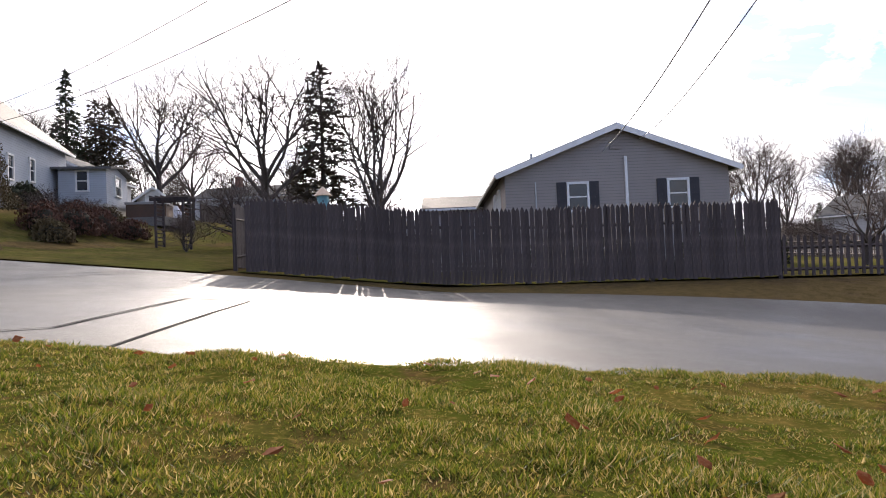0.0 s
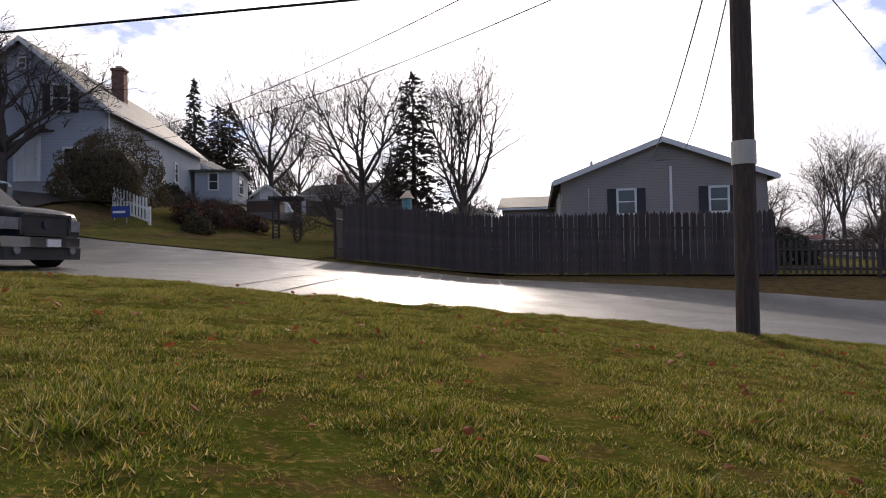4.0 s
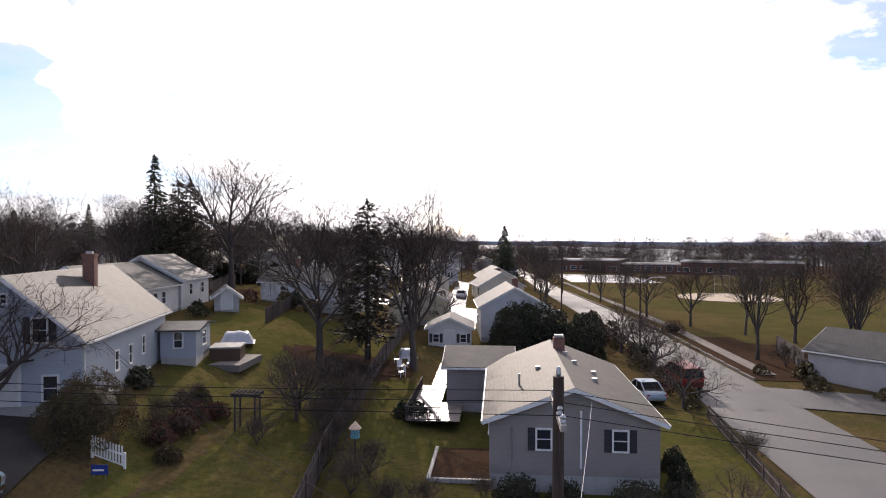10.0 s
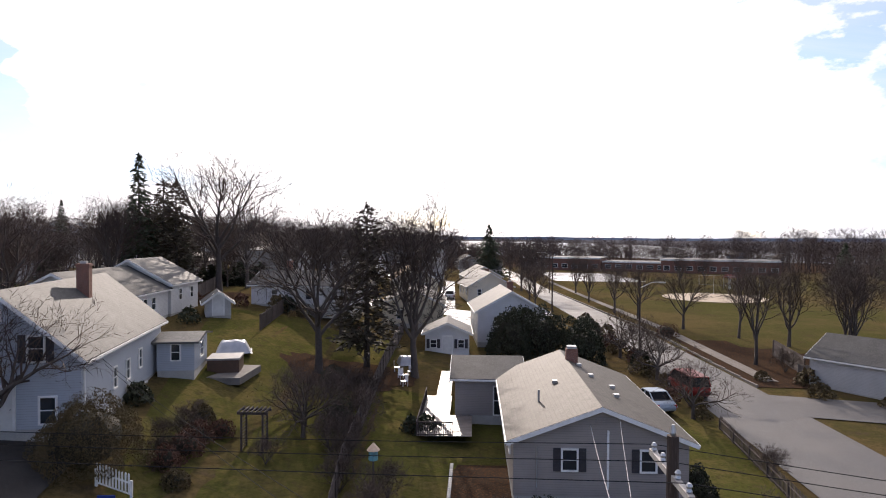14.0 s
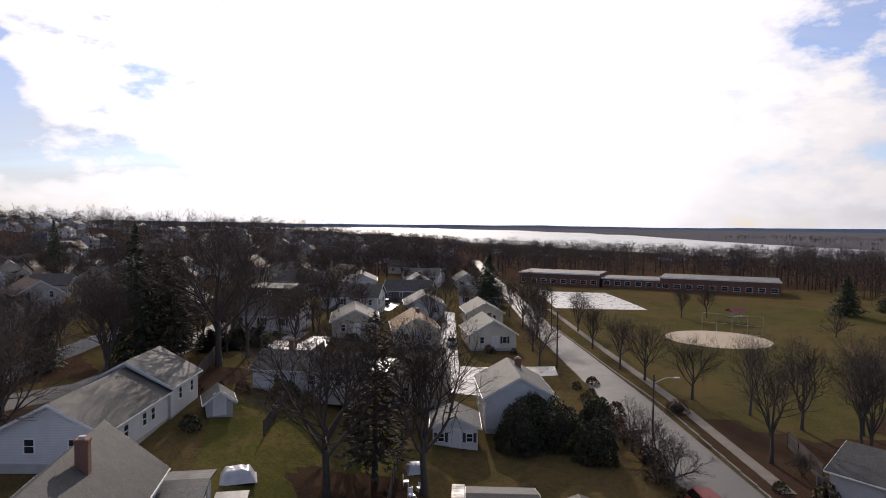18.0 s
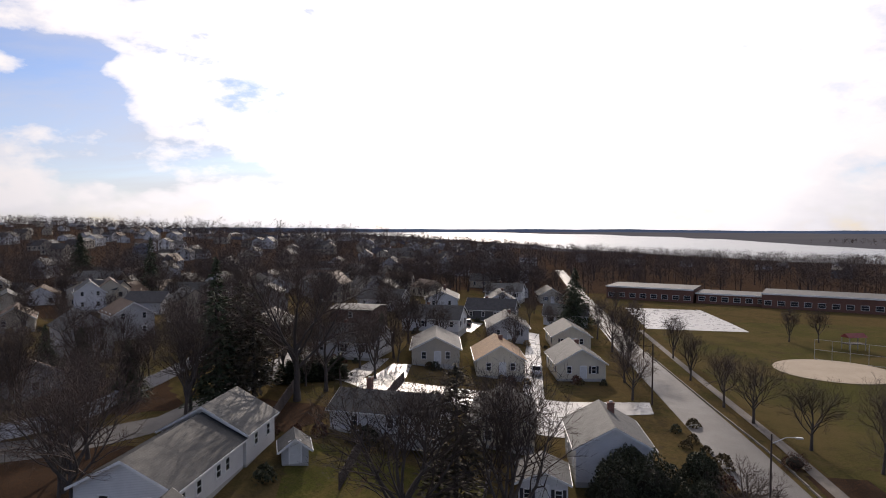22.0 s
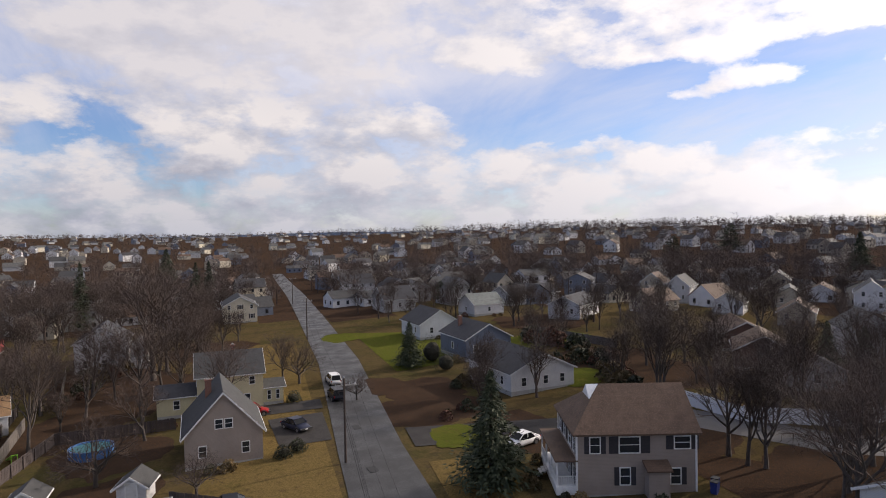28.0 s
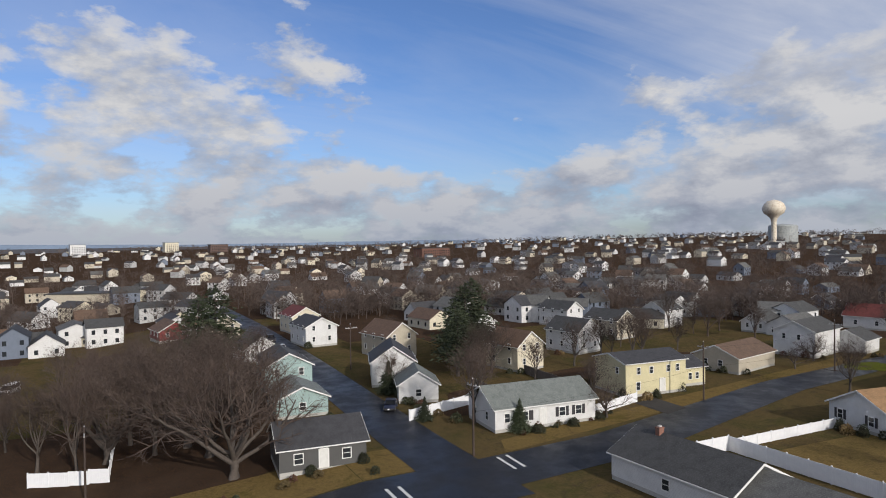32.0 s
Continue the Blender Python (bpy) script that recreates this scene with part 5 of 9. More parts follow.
def town_houses():
    """Small houses in loose rows on the slope beyond the lane."""
    rng = random.Random(71)
    spots = [(o.location.x, o.location.y) for o in scene.objects if o.parent is None and o.get("category") == "house"]
    made = 0
    for row in range(9):
        for k in range(12):
            x, y = -62 - 21 * k + rng.uniform(-4, 4) + 6 * (row % 2), 98 + 20 * row - 4.5 * k + rng.uniform(-3, 3)
            r = math.hypot(x, y)
            if y < 62 or r > 262 or made >= 22 or min(math.hypot(x - a, y - b) for a, b in spots) < 16 or rng.random() < 0.25:
                continue
            two = rng.random() < 0.4
            w, d, h = rng.uniform(7.2, 8.8), rng.uniform(9, 12), 5.2 if two else 3.0
            wall, roof = rng.choice((WHITE, PALEGREY, TANSIDE, BEIGE, GREYSIDE, BLUESIDE)), rng.choice((R_GREY, R_DARK, R_BROWN, R_PALE))
            house(x, y, rng.choice((8, 98, 48, 15)) + rng.uniform(-5, 5), w, d, h, rng.uniform(2.0, 3.0), wall, roof, auto_wins(w, d, h, rng, 2 if two else 1, "SE", shut=0.0), "small %s house on the wooded slope" % ("two-storey" if two else "one-storey"), group="houses of the town", trim=False)
            spots.append((x, y))
            made += 1


town_houses()


def distant_houses():
    """Hundreds of far houses in one mesh: walls, roofs and dark windows."""
    rng = random.Random(77)
    verts, faces, slots = [], [], []
    made = 0
    while made < 1600:
        a = rng.uniform(-0.5, math.pi + 0.35)
        r = 190 + 1500 * rng.random() ** 1.25
        x, y = -r * math.sin(a), r * math.cos(a)
        if y > 60 and x > 5 and r < 420:
            continue
        if abs(x - 14 + 0.045 * y) < 9 and y > 0 or (abs(y - 22) < 11 and x < 0) or abs(x + 43) < 9 and y < 0:
            continue
        if H(x, y) < -23 or (y > 420 and x > -60 and rng.random() < 0.85):
            continue
        if y > 120 and x > -60 and rng.random() < 0.5:
            continue
        rz = radians(rng.choice((5, 95, 12, 100, 40)) + rng.uniform(-5, 5))
        w, d = rng.uniform(6.4, 8.8), rng.uniform(8, 12)
        h, rise = rng.choice((3.0, 3.2, 5.2, 5.6)), rng.uniform(1.6, 3.2)
        g = H(x, y) - 0.3
        c, s = math.cos(rz), math.sin(rz)
        base = len(verts)
        e = 0.35
        k = rise / (w / 2) * e
        local = [(-w / 2, -d / 2, 0), (w / 2, -d / 2, 0), (w / 2, d / 2, 0), (-w / 2, d / 2, 0), (-w / 2, -d / 2, h), (w / 2, -d / 2, h), (w / 2, d / 2, h), (-w / 2, d / 2, h), (0, -d / 2, h + rise), (0, d / 2, h + rise),
                 (-w / 2 - e, -d / 2 - e, h - k + 0.1), (w / 2 + e, -d / 2 - e, h - k + 0.1), (w / 2 + e, d / 2 + e, h - k + 0.1), (-w / 2 - e, d / 2 + e, h - k + 0.1), (0, -d / 2 - e, h + rise + 0.1), (0, d / 2 + e, h + rise + 0.1)]
        fs = [(0, 1, 5, 8, 4), (2, 3, 7, 9, 6), (1, 2, 6, 5), (3, 0, 4, 7), (10, 14, 15, 13), (11, 12, 15, 14)]
        wall = rng.choice((0, 0, 3, 1, 2, 3, 0, 2, 8))
        sl = [wall] * 4 + [rng.choice((4, 4, 5, 6, 7))] * 2
        if r < 520:
            for sy in (-1, 1):
                for level in range(1 if h < 4 else 2):
                    for u in (-0.28, 0.28):
                        b = len(local)
                        yy = sy * (d / 2 + 0.03)
                        z0 = 1.1 + 2.6 * level
                        local += [(u * w - 0.45, yy, z0), (u * w + 0.45, yy, z0), (u * w + 0.45, yy, z0 + 1.2), (u * w - 0.45, yy, z0 + 1.2)]
                        fs.append((b, b + 1, b + 2, b + 3))
                        sl.append(9)
            for sx in (-1, 1):
                for level in range(1 if h < 4 else 2):
                    for u in (-0.32, 0, 0.32):
                        b = len(local)
                        xx = sx * (w / 2 + 0.03)
                        z0 = 1.1 + 2.6 * level
                        local += [(xx, u * d - 0.45, z0), (xx, u * d + 0.45, z0), (xx, u * d + 0.45, z0 + 1.2), (xx, u * d - 0.45, z0 + 1.2)]
                        fs.append((b, b + 1, b + 2, b + 3))
                        sl.append(9)
        verts += [(x + px * c - py * s, y + px * s + py * c, g + pz) for px, py, pz in local]
        faces += [tuple(base + i for i in f) for f in fs]
        slots += sl
        made += 1
    me = raw_mesh("distant_houses", verts, faces, [WHITE, CREAM, BEIGE, PALEGREY, R_GREY, R_DARK, R_BROWN, R_PALE, BLUESIDE, GLASS])
    me.polygons.foreach_set("material_index", slots)
    return tagged(new("distant_houses", me), "hundreds of distant white and beige suburban houses", "houses", kind="stuff")


distant_houses()


# ---- lawns, drives and the playing field ----
patch("lawn_green", [(-152, 26), (-108, 25.5), (-112, 56), (-135, 54)], GREENLAWN, "bright green lawns between the houses", "lawn", 0.03)
patch("lawn_straw", [(-86, -1), (-58, -7), (-56, 8.5), (-86, 9.6)], STRAW, "straw-yellow winter lawn beside the street", "lawn", 0.03)
patch("lawn_straw_far", [(-150, 0), (-88, 2.0), (-88, 9.6), (-150, 12.5)], STRAW, "straw-yellow front lawns along the street", "lawn", 0.028)
patch("lawn_cottage", [(-92, -47.0), (-71, -48.5), (-70.5, -29.5), (-93, -31)], STRAW, "dry brown fenced yard", "lawn", 0.03)
patch("verge_back", [(-150, -81), (-48, -68), (-46, -63.8), (-150, -76.5)], STRAW, "dry front lawns along the back street", "lawn", 0.024)
patch("lawn_corner", [(-34.4, -72), (-10, -74), (-10, -64), (-34.4, -63.6)], STRAW, "dry lawn at the corner", "lawn", 0.024)
patch("lawn_spruce", [(-66, 18.4), (-53, 17.2), (-52, 24), (-65, 25.5)], STRAW, "dry lawn under the spruce", "lawn", 0.03)
EDGE_X, EDGE_Y = [-16, -9, -6, -3.5, -1, 1, 3, 5, 8, 9.5, 14], [5.0, 4.95, 4.9, 4.5, 4.45, 4.7, 4.95, 5.1, 5.45, 5.7, 5.6]


def verge(x):
    return float(np.interp(x, EDGE_X, EDGE_Y)) + 0.07 * noise.noise(Vector((x * 1.3, 0, 0))) + 0.05 * noise.noise(Vector((x * 4.7, 3, 0)))


def tussock(x, y):
    """How the lawn swells and dips."""
    return 0.03 * noise.noise(Vector((x * 1.2, y * 1.2, 0))) + 0.024 * noise.noise(Vector((x * 3.4, y * 3.4, 4))) + 0.018 * noise.noise(Vector((x * 8.0, y * 8.0, 7)))


def lawn_start():
    verts, faces = [], []
    nx, ny = 330, 110
    for i in range(nx + 1):
        x = -16 + 30 * i / nx
        for j in range(ny + 1):
            y = -14 + (verge(x) + 14) * (j / ny) ** 0.7
            verts.append((x, y, H(x, y) + 0.085 + tussock(x, y) * (1.0 if j < ny - 2 else 0.3) - (0.09 if j == ny else 0.0)))
    for i in range(nx):
        for j in range(ny):
            k = i * (ny + 1) + j
            faces.append((k, k + ny + 1, k + ny + 2, k + 1))
    return tagged(new("lawn_start", raw_mesh("lawn_start", verts, faces, STARTLAWN, True)), "green and straw-brown lawn beside the street", "lawn", kind="structure")


lawn_start()
patch("lawn_yard", [(-14.2, 14.9), (-5.6, 15.2), (-7.6, 62), (-27, 60)], YARDLAWN, "green back lawn behind the white house", "lawn", 0.03)
patch("lawn_ranch", [(-5.2, 16), (18, 15.4), (18.2, 40), (-6.6, 44)], YARDLAWN, "green strip of lawn beside the ranch house", "lawn", 0.03)
patch("leaf_yard", [(-33, -108), (14, -112), (14, -63), (-22, -74)], MULCH, "leaf-strewn brown yard under big bare trees", "leaf litter", 0.02, 4.0)
patch("leaf_lane", [(-60, 40), (-36, 40), (-36, 47), (-48, 50)], MULCH, "leaf-strewn ground beside the lane", "leaf litter", 0.03)
patch("playing_field", [(27.5, 66), (120, 40), (115, 185), (23, 185)], FIELDGRASS, "broad green and brown playing field", "field", 0.03, 4.0)


def litter(x, y, r, seed, material=None, label="fallen brown leaves and bare earth under the trees", lift=0.036):
    """An irregular drift of leaf litter laid over the ground."""
    verts, faces = [(x, y, H(x, y) + lift)], []
    n, rings = 40, 5
    for k in range(1, rings + 1):
        for i in range(n):
            a = 6.28319 * i / n
            rr = r * k / rings * (1 + 0.35 * noise.noise(Vector((math.cos(a) * 1.3 + seed, math.sin(a) * 1.3, 0))) + 0.18 * noise.noise(Vector((math.cos(a) * 4 + seed, math.sin(a) * 4, 5))))
            px, py = x + rr * 1.25 * math.cos(a), y + rr * math.sin(a)
            verts.append((px, py, H(px, py) + lift - (0.02 if k == rings else 0.0)))
    for i in range(n):
        faces.append((0, 1 + i, 1 + (i + 1) % n))
        for k in range(rings - 1):
            b = 1 + k * n
            faces.append((b + i, b + n + i, b + n + (i + 1) % n, b + (i + 1) % n))
    tagged(new("leaf_litter", raw_mesh("leaf_litter", verts, faces, material or MULCH, True)), label, "leaf litter", kind="structure")


for seed, (lx, ly, lr) in enumerate(((-84, 24, 7), (-94, 26, 6), (-70, 31, 6), (-96, 60, 9), (-84, 62, 8), (-64, 44, 8), (-118, -16, 11), (-106, -18, 8), (-130, -24, 10), (-84, -14, 6), (-96, -22, 7), (-70, -12, 5), (-150, -6, 9), (-46, 52, 6), (-58, 74, 8), (-112, -50, 6), (-100, 20.5, 4.5), (-140, 68, 10), (-60, -88, 7), (-84, -92, 7), (-110, -94, 9), (-52, -84, 5), (-10, 46, 4.5), (-34, 66, 6), (30, 64, 5), (42, 60, 7), (54, 68, 7))):
    litter(lx, ly, lr, seed * 3.1, lift=0.03 + 0.002 * seed)
for seed, (lx, ly, lr) in enumerate(((-120, 62, 6), (-72, 24, 3.5), (-90, 48, 5), (-66, -20, 4), (-148, 22.5, 5), (-134, -70.5, 4))):
    litter(lx, ly, lr, 90 + seed * 2.7, GREENLAWN, "green stretch of grass among dry lawns", 0.092 + 0.003 * seed)
patch("leaf_strip", [(25.3, 50), (33, 50), (31, 72), (25.0, 72)], MULCH, "strip of fallen brown leaves", "leaf litter", 0.05)
for nm, c, m, lb in (("drive_wet", [(-25, 79), (-12.5, 82.8), (-14, 92.2), (-32.5, 85.5)], DRIVE, "wet concrete lane shining in the sun"), ("drive_lane", [(-12.4, 82.83), (12.5, 91), (12.8, 97), (-13.9, 92.22)], DRIVE, "wet concrete lane shining in the sun"), ("drive_left", [(-32, 85.85), (-27.7, 87.4), (-27.9, 102.5), (-30.2, 101.4)], DRIVE, "wet concrete driveway"), ("drive_mid", [(-27.2, 87.6), (-22.5, 89.3), (-23.8, 101), (-26.6, 99.5)], DRIVE, "wet concrete driveway"),
                     ("drive_front", [(-3.3, 78), (0.2, 78.6), (0.0, 86.75), (-3.4, 85.6)], DRIVE, "wet concrete driveway"), ("drive_up", [(-5.6, 93.9), (-2.4, 94.5), (-4.2, 150), (-7.0, 150)], DRIVE, "wet concrete driveway between cottages"), ("drive_far", [(-24, 138), (-18.5, 138), (-17.5, 152), (-22, 152)], DRIVE, "wet driveway"),
                     ("drive_tan", [(-78, 19), (-71, 18.4), (-66, 38), (-72, 38)], DARKDRIVE, "worn asphalt driveway"), ("drive_gray", [(-90, 3.5), (-78, 4.2), (-78, 10.2), (-90, 10.6)], DARKDRIVE, "worn asphalt driveway"), ("drive_yellow", [(-97.5, 2.5), (-92.5, 2.5), (-92, 11), (-97, 11.2)], DARKDRIVE, "worn asphalt driveway"), ("drive_garage", [(25.2, 41.5), (32.5, 40), (33, 46), (25.0, 47.5)], OLDROAD, "patched asphalt driveway apron"),
                     ("parking_lot", [(22.5, 168), (47, 168), (45, 212), (22, 212)], DRIVE, "wet school parking lot shining in the sun"), ("drive_ybox", [(-80.5, -73.5), (-75.5, -73), (-75, -66), (-80, -67)], DARKDRIVE, "short asphalt driveway"), ("yard_white", [(-24, 13.5), (-17, 14.6), (-18, 24), (-24.5, 24)], DARKDRIVE, "dark driveway beside the white house")):
    patch(nm, c, m, lb, "driveway", 0.07)
ribbon("pavement_side", [(27.4, 52, 0.7), (25.6, 82, 0.7), (22.6, 128, 0.6), (20.5, 165, 0.6)], surface("old_pavement", (0.2, 0.18, 0.16), (0.15, 0.135, 0.12), 0.8, 0.9, 0.3, 20.0, (0.12, 0.1, 0.08), spec=0.15), "concrete pavement along the field", "pavement", 0.09, across=2)


def kerb(name, line):
    """A kerb: a low stone step along a line."""
    bm = bm_new()
    for a, b in zip(line, line[1:]):
        n = max(1, int(math.hypot(b[0] - a[0], b[1] - a[1]) / 3))
        for i in range(n):
            p = [a[0] + (b[0] - a[0]) * i / n, a[1] + (b[1] - a[1]) * i / n]
            q = [a[0] + (b[0] - a[0]) * (i + 1) / n, a[1] + (b[1] - a[1]) * (i + 1) / n]
            ln, rz = math.hypot(q[0] - p[0], q[1] - p[1]), math.degrees(math.atan2(q[1] - p[1], q[0] - p[0]))
            z0, z1 = H(*p), H(*q)
            box(bm, (p[0] + q[0]) / 2, (p[1] + q[1]) / 2, (z0 + z1) / 2 + 0.06, ln - 0.015, 0.16, 0.3, rz)
    bar(name, bm, surface("old_kerb", (0.17, 0.155, 0.14), (0.12, 0.11, 0.1), 1.0, 0.85, 0.3, 20.0, (0.22, 0.2, 0.18)), "granite kerb along the street", "kerb", "structure")


kerb("kerb_side", [(25.3, 50), (24.0, 72), (21.5, 95), (17.8, 136)])
bm = bm_new()
lathe(bm, [(10.0, 0.0), (10.0, 0.02)], 40, (49.2, 125.5, H(49, 125) + 0.1))
bar("infield", bm, DIRT, "bare tan dirt infield of a ball field", "infield", "structure")
PLASTICGREY = surface("iron_grate", (0.02, 0.02, 0.02), (0.03, 0.03, 0.03), 3.0, 0.7, 0.2)
TAR = surface("tar_seam", (0.012, 0.012, 0.013), (0.02, 0.02, 0.02), 3.0, 0.9, 0.1, spec=0.05)


def seam(line, half):
    """A narrow tar line on the front street, following its crown."""
    verts, faces = [], []
    for (ax, ay), (bx, by) in zip(line, line[1:]):
        ln = math.hypot(bx - ax, by - ay)
        n = max(1, int(ln / 0.4))
        nx, ny = -(by - ay) / ln * half, (bx - ax) / ln * half
        for i in range(n + 1):
            x, y = ax + (bx - ax) * i / n, ay + (by - ay) * i / n
            mid = float(np.interp(x, [-14, -5, 4, 12], [9.9, 9.6, 8.3, 7.3]))
            z = H(x, y) + 0.057 + 0.04 * (1 - ((y - mid) / 4.8) ** 2)
            k = len(verts)
            verts += [(x - nx, y - ny, z), (x + nx, y + ny, z)]
            if i:
                faces.append((k - 2, k - 1, k + 1, k))
    tagged(new("tar_seam", raw_mesh("tar_seam", verts, faces, TAR)), "dark tar seam in the street", "tar seam", kind="structure")


for line, half in (([(-3.9, 4.7), (-3.3, 5.4), (-3.62, 9.05)], 0.022), ([(-3.62, 9.05), (-2.78, 9.2)], 0.035), ([(-2.78, 9.2), (-2.42, 4.6)], 0.022), ([(-6.7, 14.3), (-9.4, 10.0)], 0.025), ([(-6.4, 14.2), (-9.0, 9.4)], 0.025)):
    seam(line, half)
for mx, my in ((-66.5, 12.6), (-81, 13.6), (-60, -60.5)):
    bm = bm_new()
    box(bm, mx, my, H(mx, my) + 0.1, 1.6, 0.9, 0.02, 4)
    bar("drain_grate", bm, PLASTICGREY, "dark iron drain grate in the street", "drain", "structure")
PAINT = surface("road_paint", (0.65, 0.65, 0.62), (0.5, 0.5, 0.48), 4.0, 0.6, 0.1)
for sx, sy, sl, sr in ((-43.9, -60.6, 4.2, 86), (-45.2, -60.7, 4.2, 86), (-30.4, -58.2, 4.0, 88), (-29.0, -58.2, 4.0, 88)):
    bm = bm_new()
    box(bm, sx, sy, H(sx, sy) + 0.1, sl, 0.35, 0.02, sr)
    bar("crossing_line", bm, PAINT, "worn white line painted on the street", "road marking", "structure")
DECKM = surface("wet_deck", (0.21, 0.18, 0.165), (0.15, 0.13, 0.12), 1.0, 0.6, 0.3, 30.0, (0.25, 0.22, 0.2), rough_b=0.32, spec=0.5, vary=0.2)
deck = thing("deck", -1.7, 42.0, 0, "wet wooden walkway and deck behind the ranch house", "deck")
for i in range(60):
    bm = bm_new()
    wide, mid = (3.5, 0.35) if i < 15 else (1.9, -0.4) if i < 32 else (1.1, -0.1)
    box(bm, mid, -8.9 + i * 0.285, 0.32 + 0.0075 * i, wide, 0.265, 0.05)
    part("plank", bm, DECKM, deck)
rail(deck, [(-1.4, -9.0), (-1.4, -4.8)], 0.3, 1.2, WOODFENCE)
rail(deck, [(-1.4, -9.05), (0.9, -9.05)], 0.3, 1.2, WOODFENCE)
rail(deck, [(-1.4, -4.6), (-1.4, 0.2)], 0.3, 1.2, WOODFENCE)


# ---- fences ----
def post_mesh(w, d, h, point=0.0):
    bm = bm_new()
    pts = [(-w / 2, -d / 2, 0), (w / 2, -d / 2, 0), (w / 2, d / 2, 0), (-w / 2, d / 2, 0), (-w / 2, -d / 2, h), (w / 2, -d / 2, h), (w / 2, d / 2, h), (-w / 2, d / 2, h)]
    if point:
        pts += [(0, -d / 2, h + point), (0, d / 2, h + point)]
        solid(bm, pts, [(0, 3, 2, 1), (0, 1, 5, 8, 4), (2, 3, 7, 9, 6), (1, 2, 6, 5), (3, 0, 4, 7), (4, 8, 9, 7), (5, 6, 9, 8)])
    else:
        solid(bm, pts, [(0, 3, 2, 1), (4, 5, 6, 7), (0, 1, 5, 4), (1, 2, 6, 5), (2, 3, 7, 6), (3, 0, 4, 7)])
    return bm


def fence(name, line, height, pitch, board, material, label, point=0.1, depth=0.02, post=2.4, dip=0.0, lift=0.05, vary=0.03):
    """Boards on rails between posts; each board and post is a part."""
    x0, y0 = line[0]
    ob = thing(name, x0, y0, 0, label, "fence", z=H(x0, y0))
    z0 = H(x0, y0)
    rng = random.Random(len(label) + int(abs(x0)))
    bme = mesh_of("board", post_mesh(board, depth, height, point), material)
    pme = mesh_of("post", post_mesh(0.1, 0.1, height + 0.05), material)
    for a, b in zip(line, line[1:]):
        ln, rz = math.hypot(b[0] - a[0], b[1] - a[1]), math.degrees(math.atan2(b[1] - a[1], b[0] - a[0]))
        n = max(1, int(ln / pitch))
        for i in range(n):
            f = (i + 0.5) / n
            x, y = a[0] + (b[0] - a[0]) * f, a[1] + (b[1] - a[1]) * f
            p = part("board", bme, None, ob, m=pose(x - x0, y - y0, H(x, y) - z0 + lift + rng.uniform(-vary, vary), 0, rng.uniform(-0.8, 0.8), rz))
        m = max(1, int(ln / post))
        for i in range(m + 1):
            f = i / m
            x, y = a[0] + (b[0] - a[0]) * f, a[1] + (b[1] - a[1]) * f
            part("post", pme, None, ob, m=pose(x - x0, y - y0 + 0.09, H(x, y) - z0 - 0.1, 0, 0, rz))
        for zz in (height * 0.22, height * 0.8):
            bm = bm_new()
            pts = []
            for i in range(m + 1):
                x, y = a[0] + (b[0] - a[0]) * i / m, a[1] + (b[1] - a[1]) * i / m
                pts.append(Vector((x - x0, y - y0 + 0.05, H(x, y) - z0 + zz)))
            sweep(bm, pts, 0.04, 4)
            part("rail", bm, material, ob)
    return ob


fence("stockade_fence", [(-5.0, 16.4), (-1.0, 16.1), (8.2, 15.6)], 1.78, 0.105, 0.1, WOODFENCE, "dark weathered stockade fence along the street", 0.1, 0.03)
fence("picket_fence", [(8.2, 15.6), (16.2, 14.6), (17.0, 27), (17.6, 38)], 0.92, 0.16, 0.075, WOODFENCE, "low weathered picket fence round the corner yard", 0.08)
fence("yard_fence", [(-5.4, 16.6), (-6.4, 26.0), (-7.4, 50), (-7.6, 66)], 1.7, 0.42, 0.4, WOODFENCE, "long grey board fence between the yards", 0.0)
fence("yard_fence", [(-69.6, -27.6), (-88.6, -28.0), (-107.5, -30.0)], 1.6, 0.3, 0.28, WOODFENCE, "grey board fence behind the cottage", 0.0)
fence("yard_fence", [(-73, -24.5), (-91, -21.5), (-91.5, -8)], 1.5, 0.3, 0.28, WOODFENCE, "weathered board fence round the pool yard", 0.0)
fence("yard_fence", [(32.8, 63.5), (31.6, 54.5)], 1.8, 0.25, 0.24, WOODFENCE, "grey board fence beside the garage", 0.0)
fence("yard_fence", [(-26.4, 73.5), (-30.5, 84.5)], 1.7, 0.3, 0.28, WOODFENCE, "dark board fence beside the wet lane", 0.0)
fence("yard_fence", [(-66.0, -6.5), (-62.5, -2.0)], 1.5, 0.3, 0.28, WOODFENCE, "short weathered fence by the taupe cottage", 0.0)
fence("picket_fence", [(-16.1, 20.1), (-14.6, 20.25)], 0.85, 0.13, 0.075, TRIM, "short white picket fence beside a round bush", 0.06, lift=0.22)


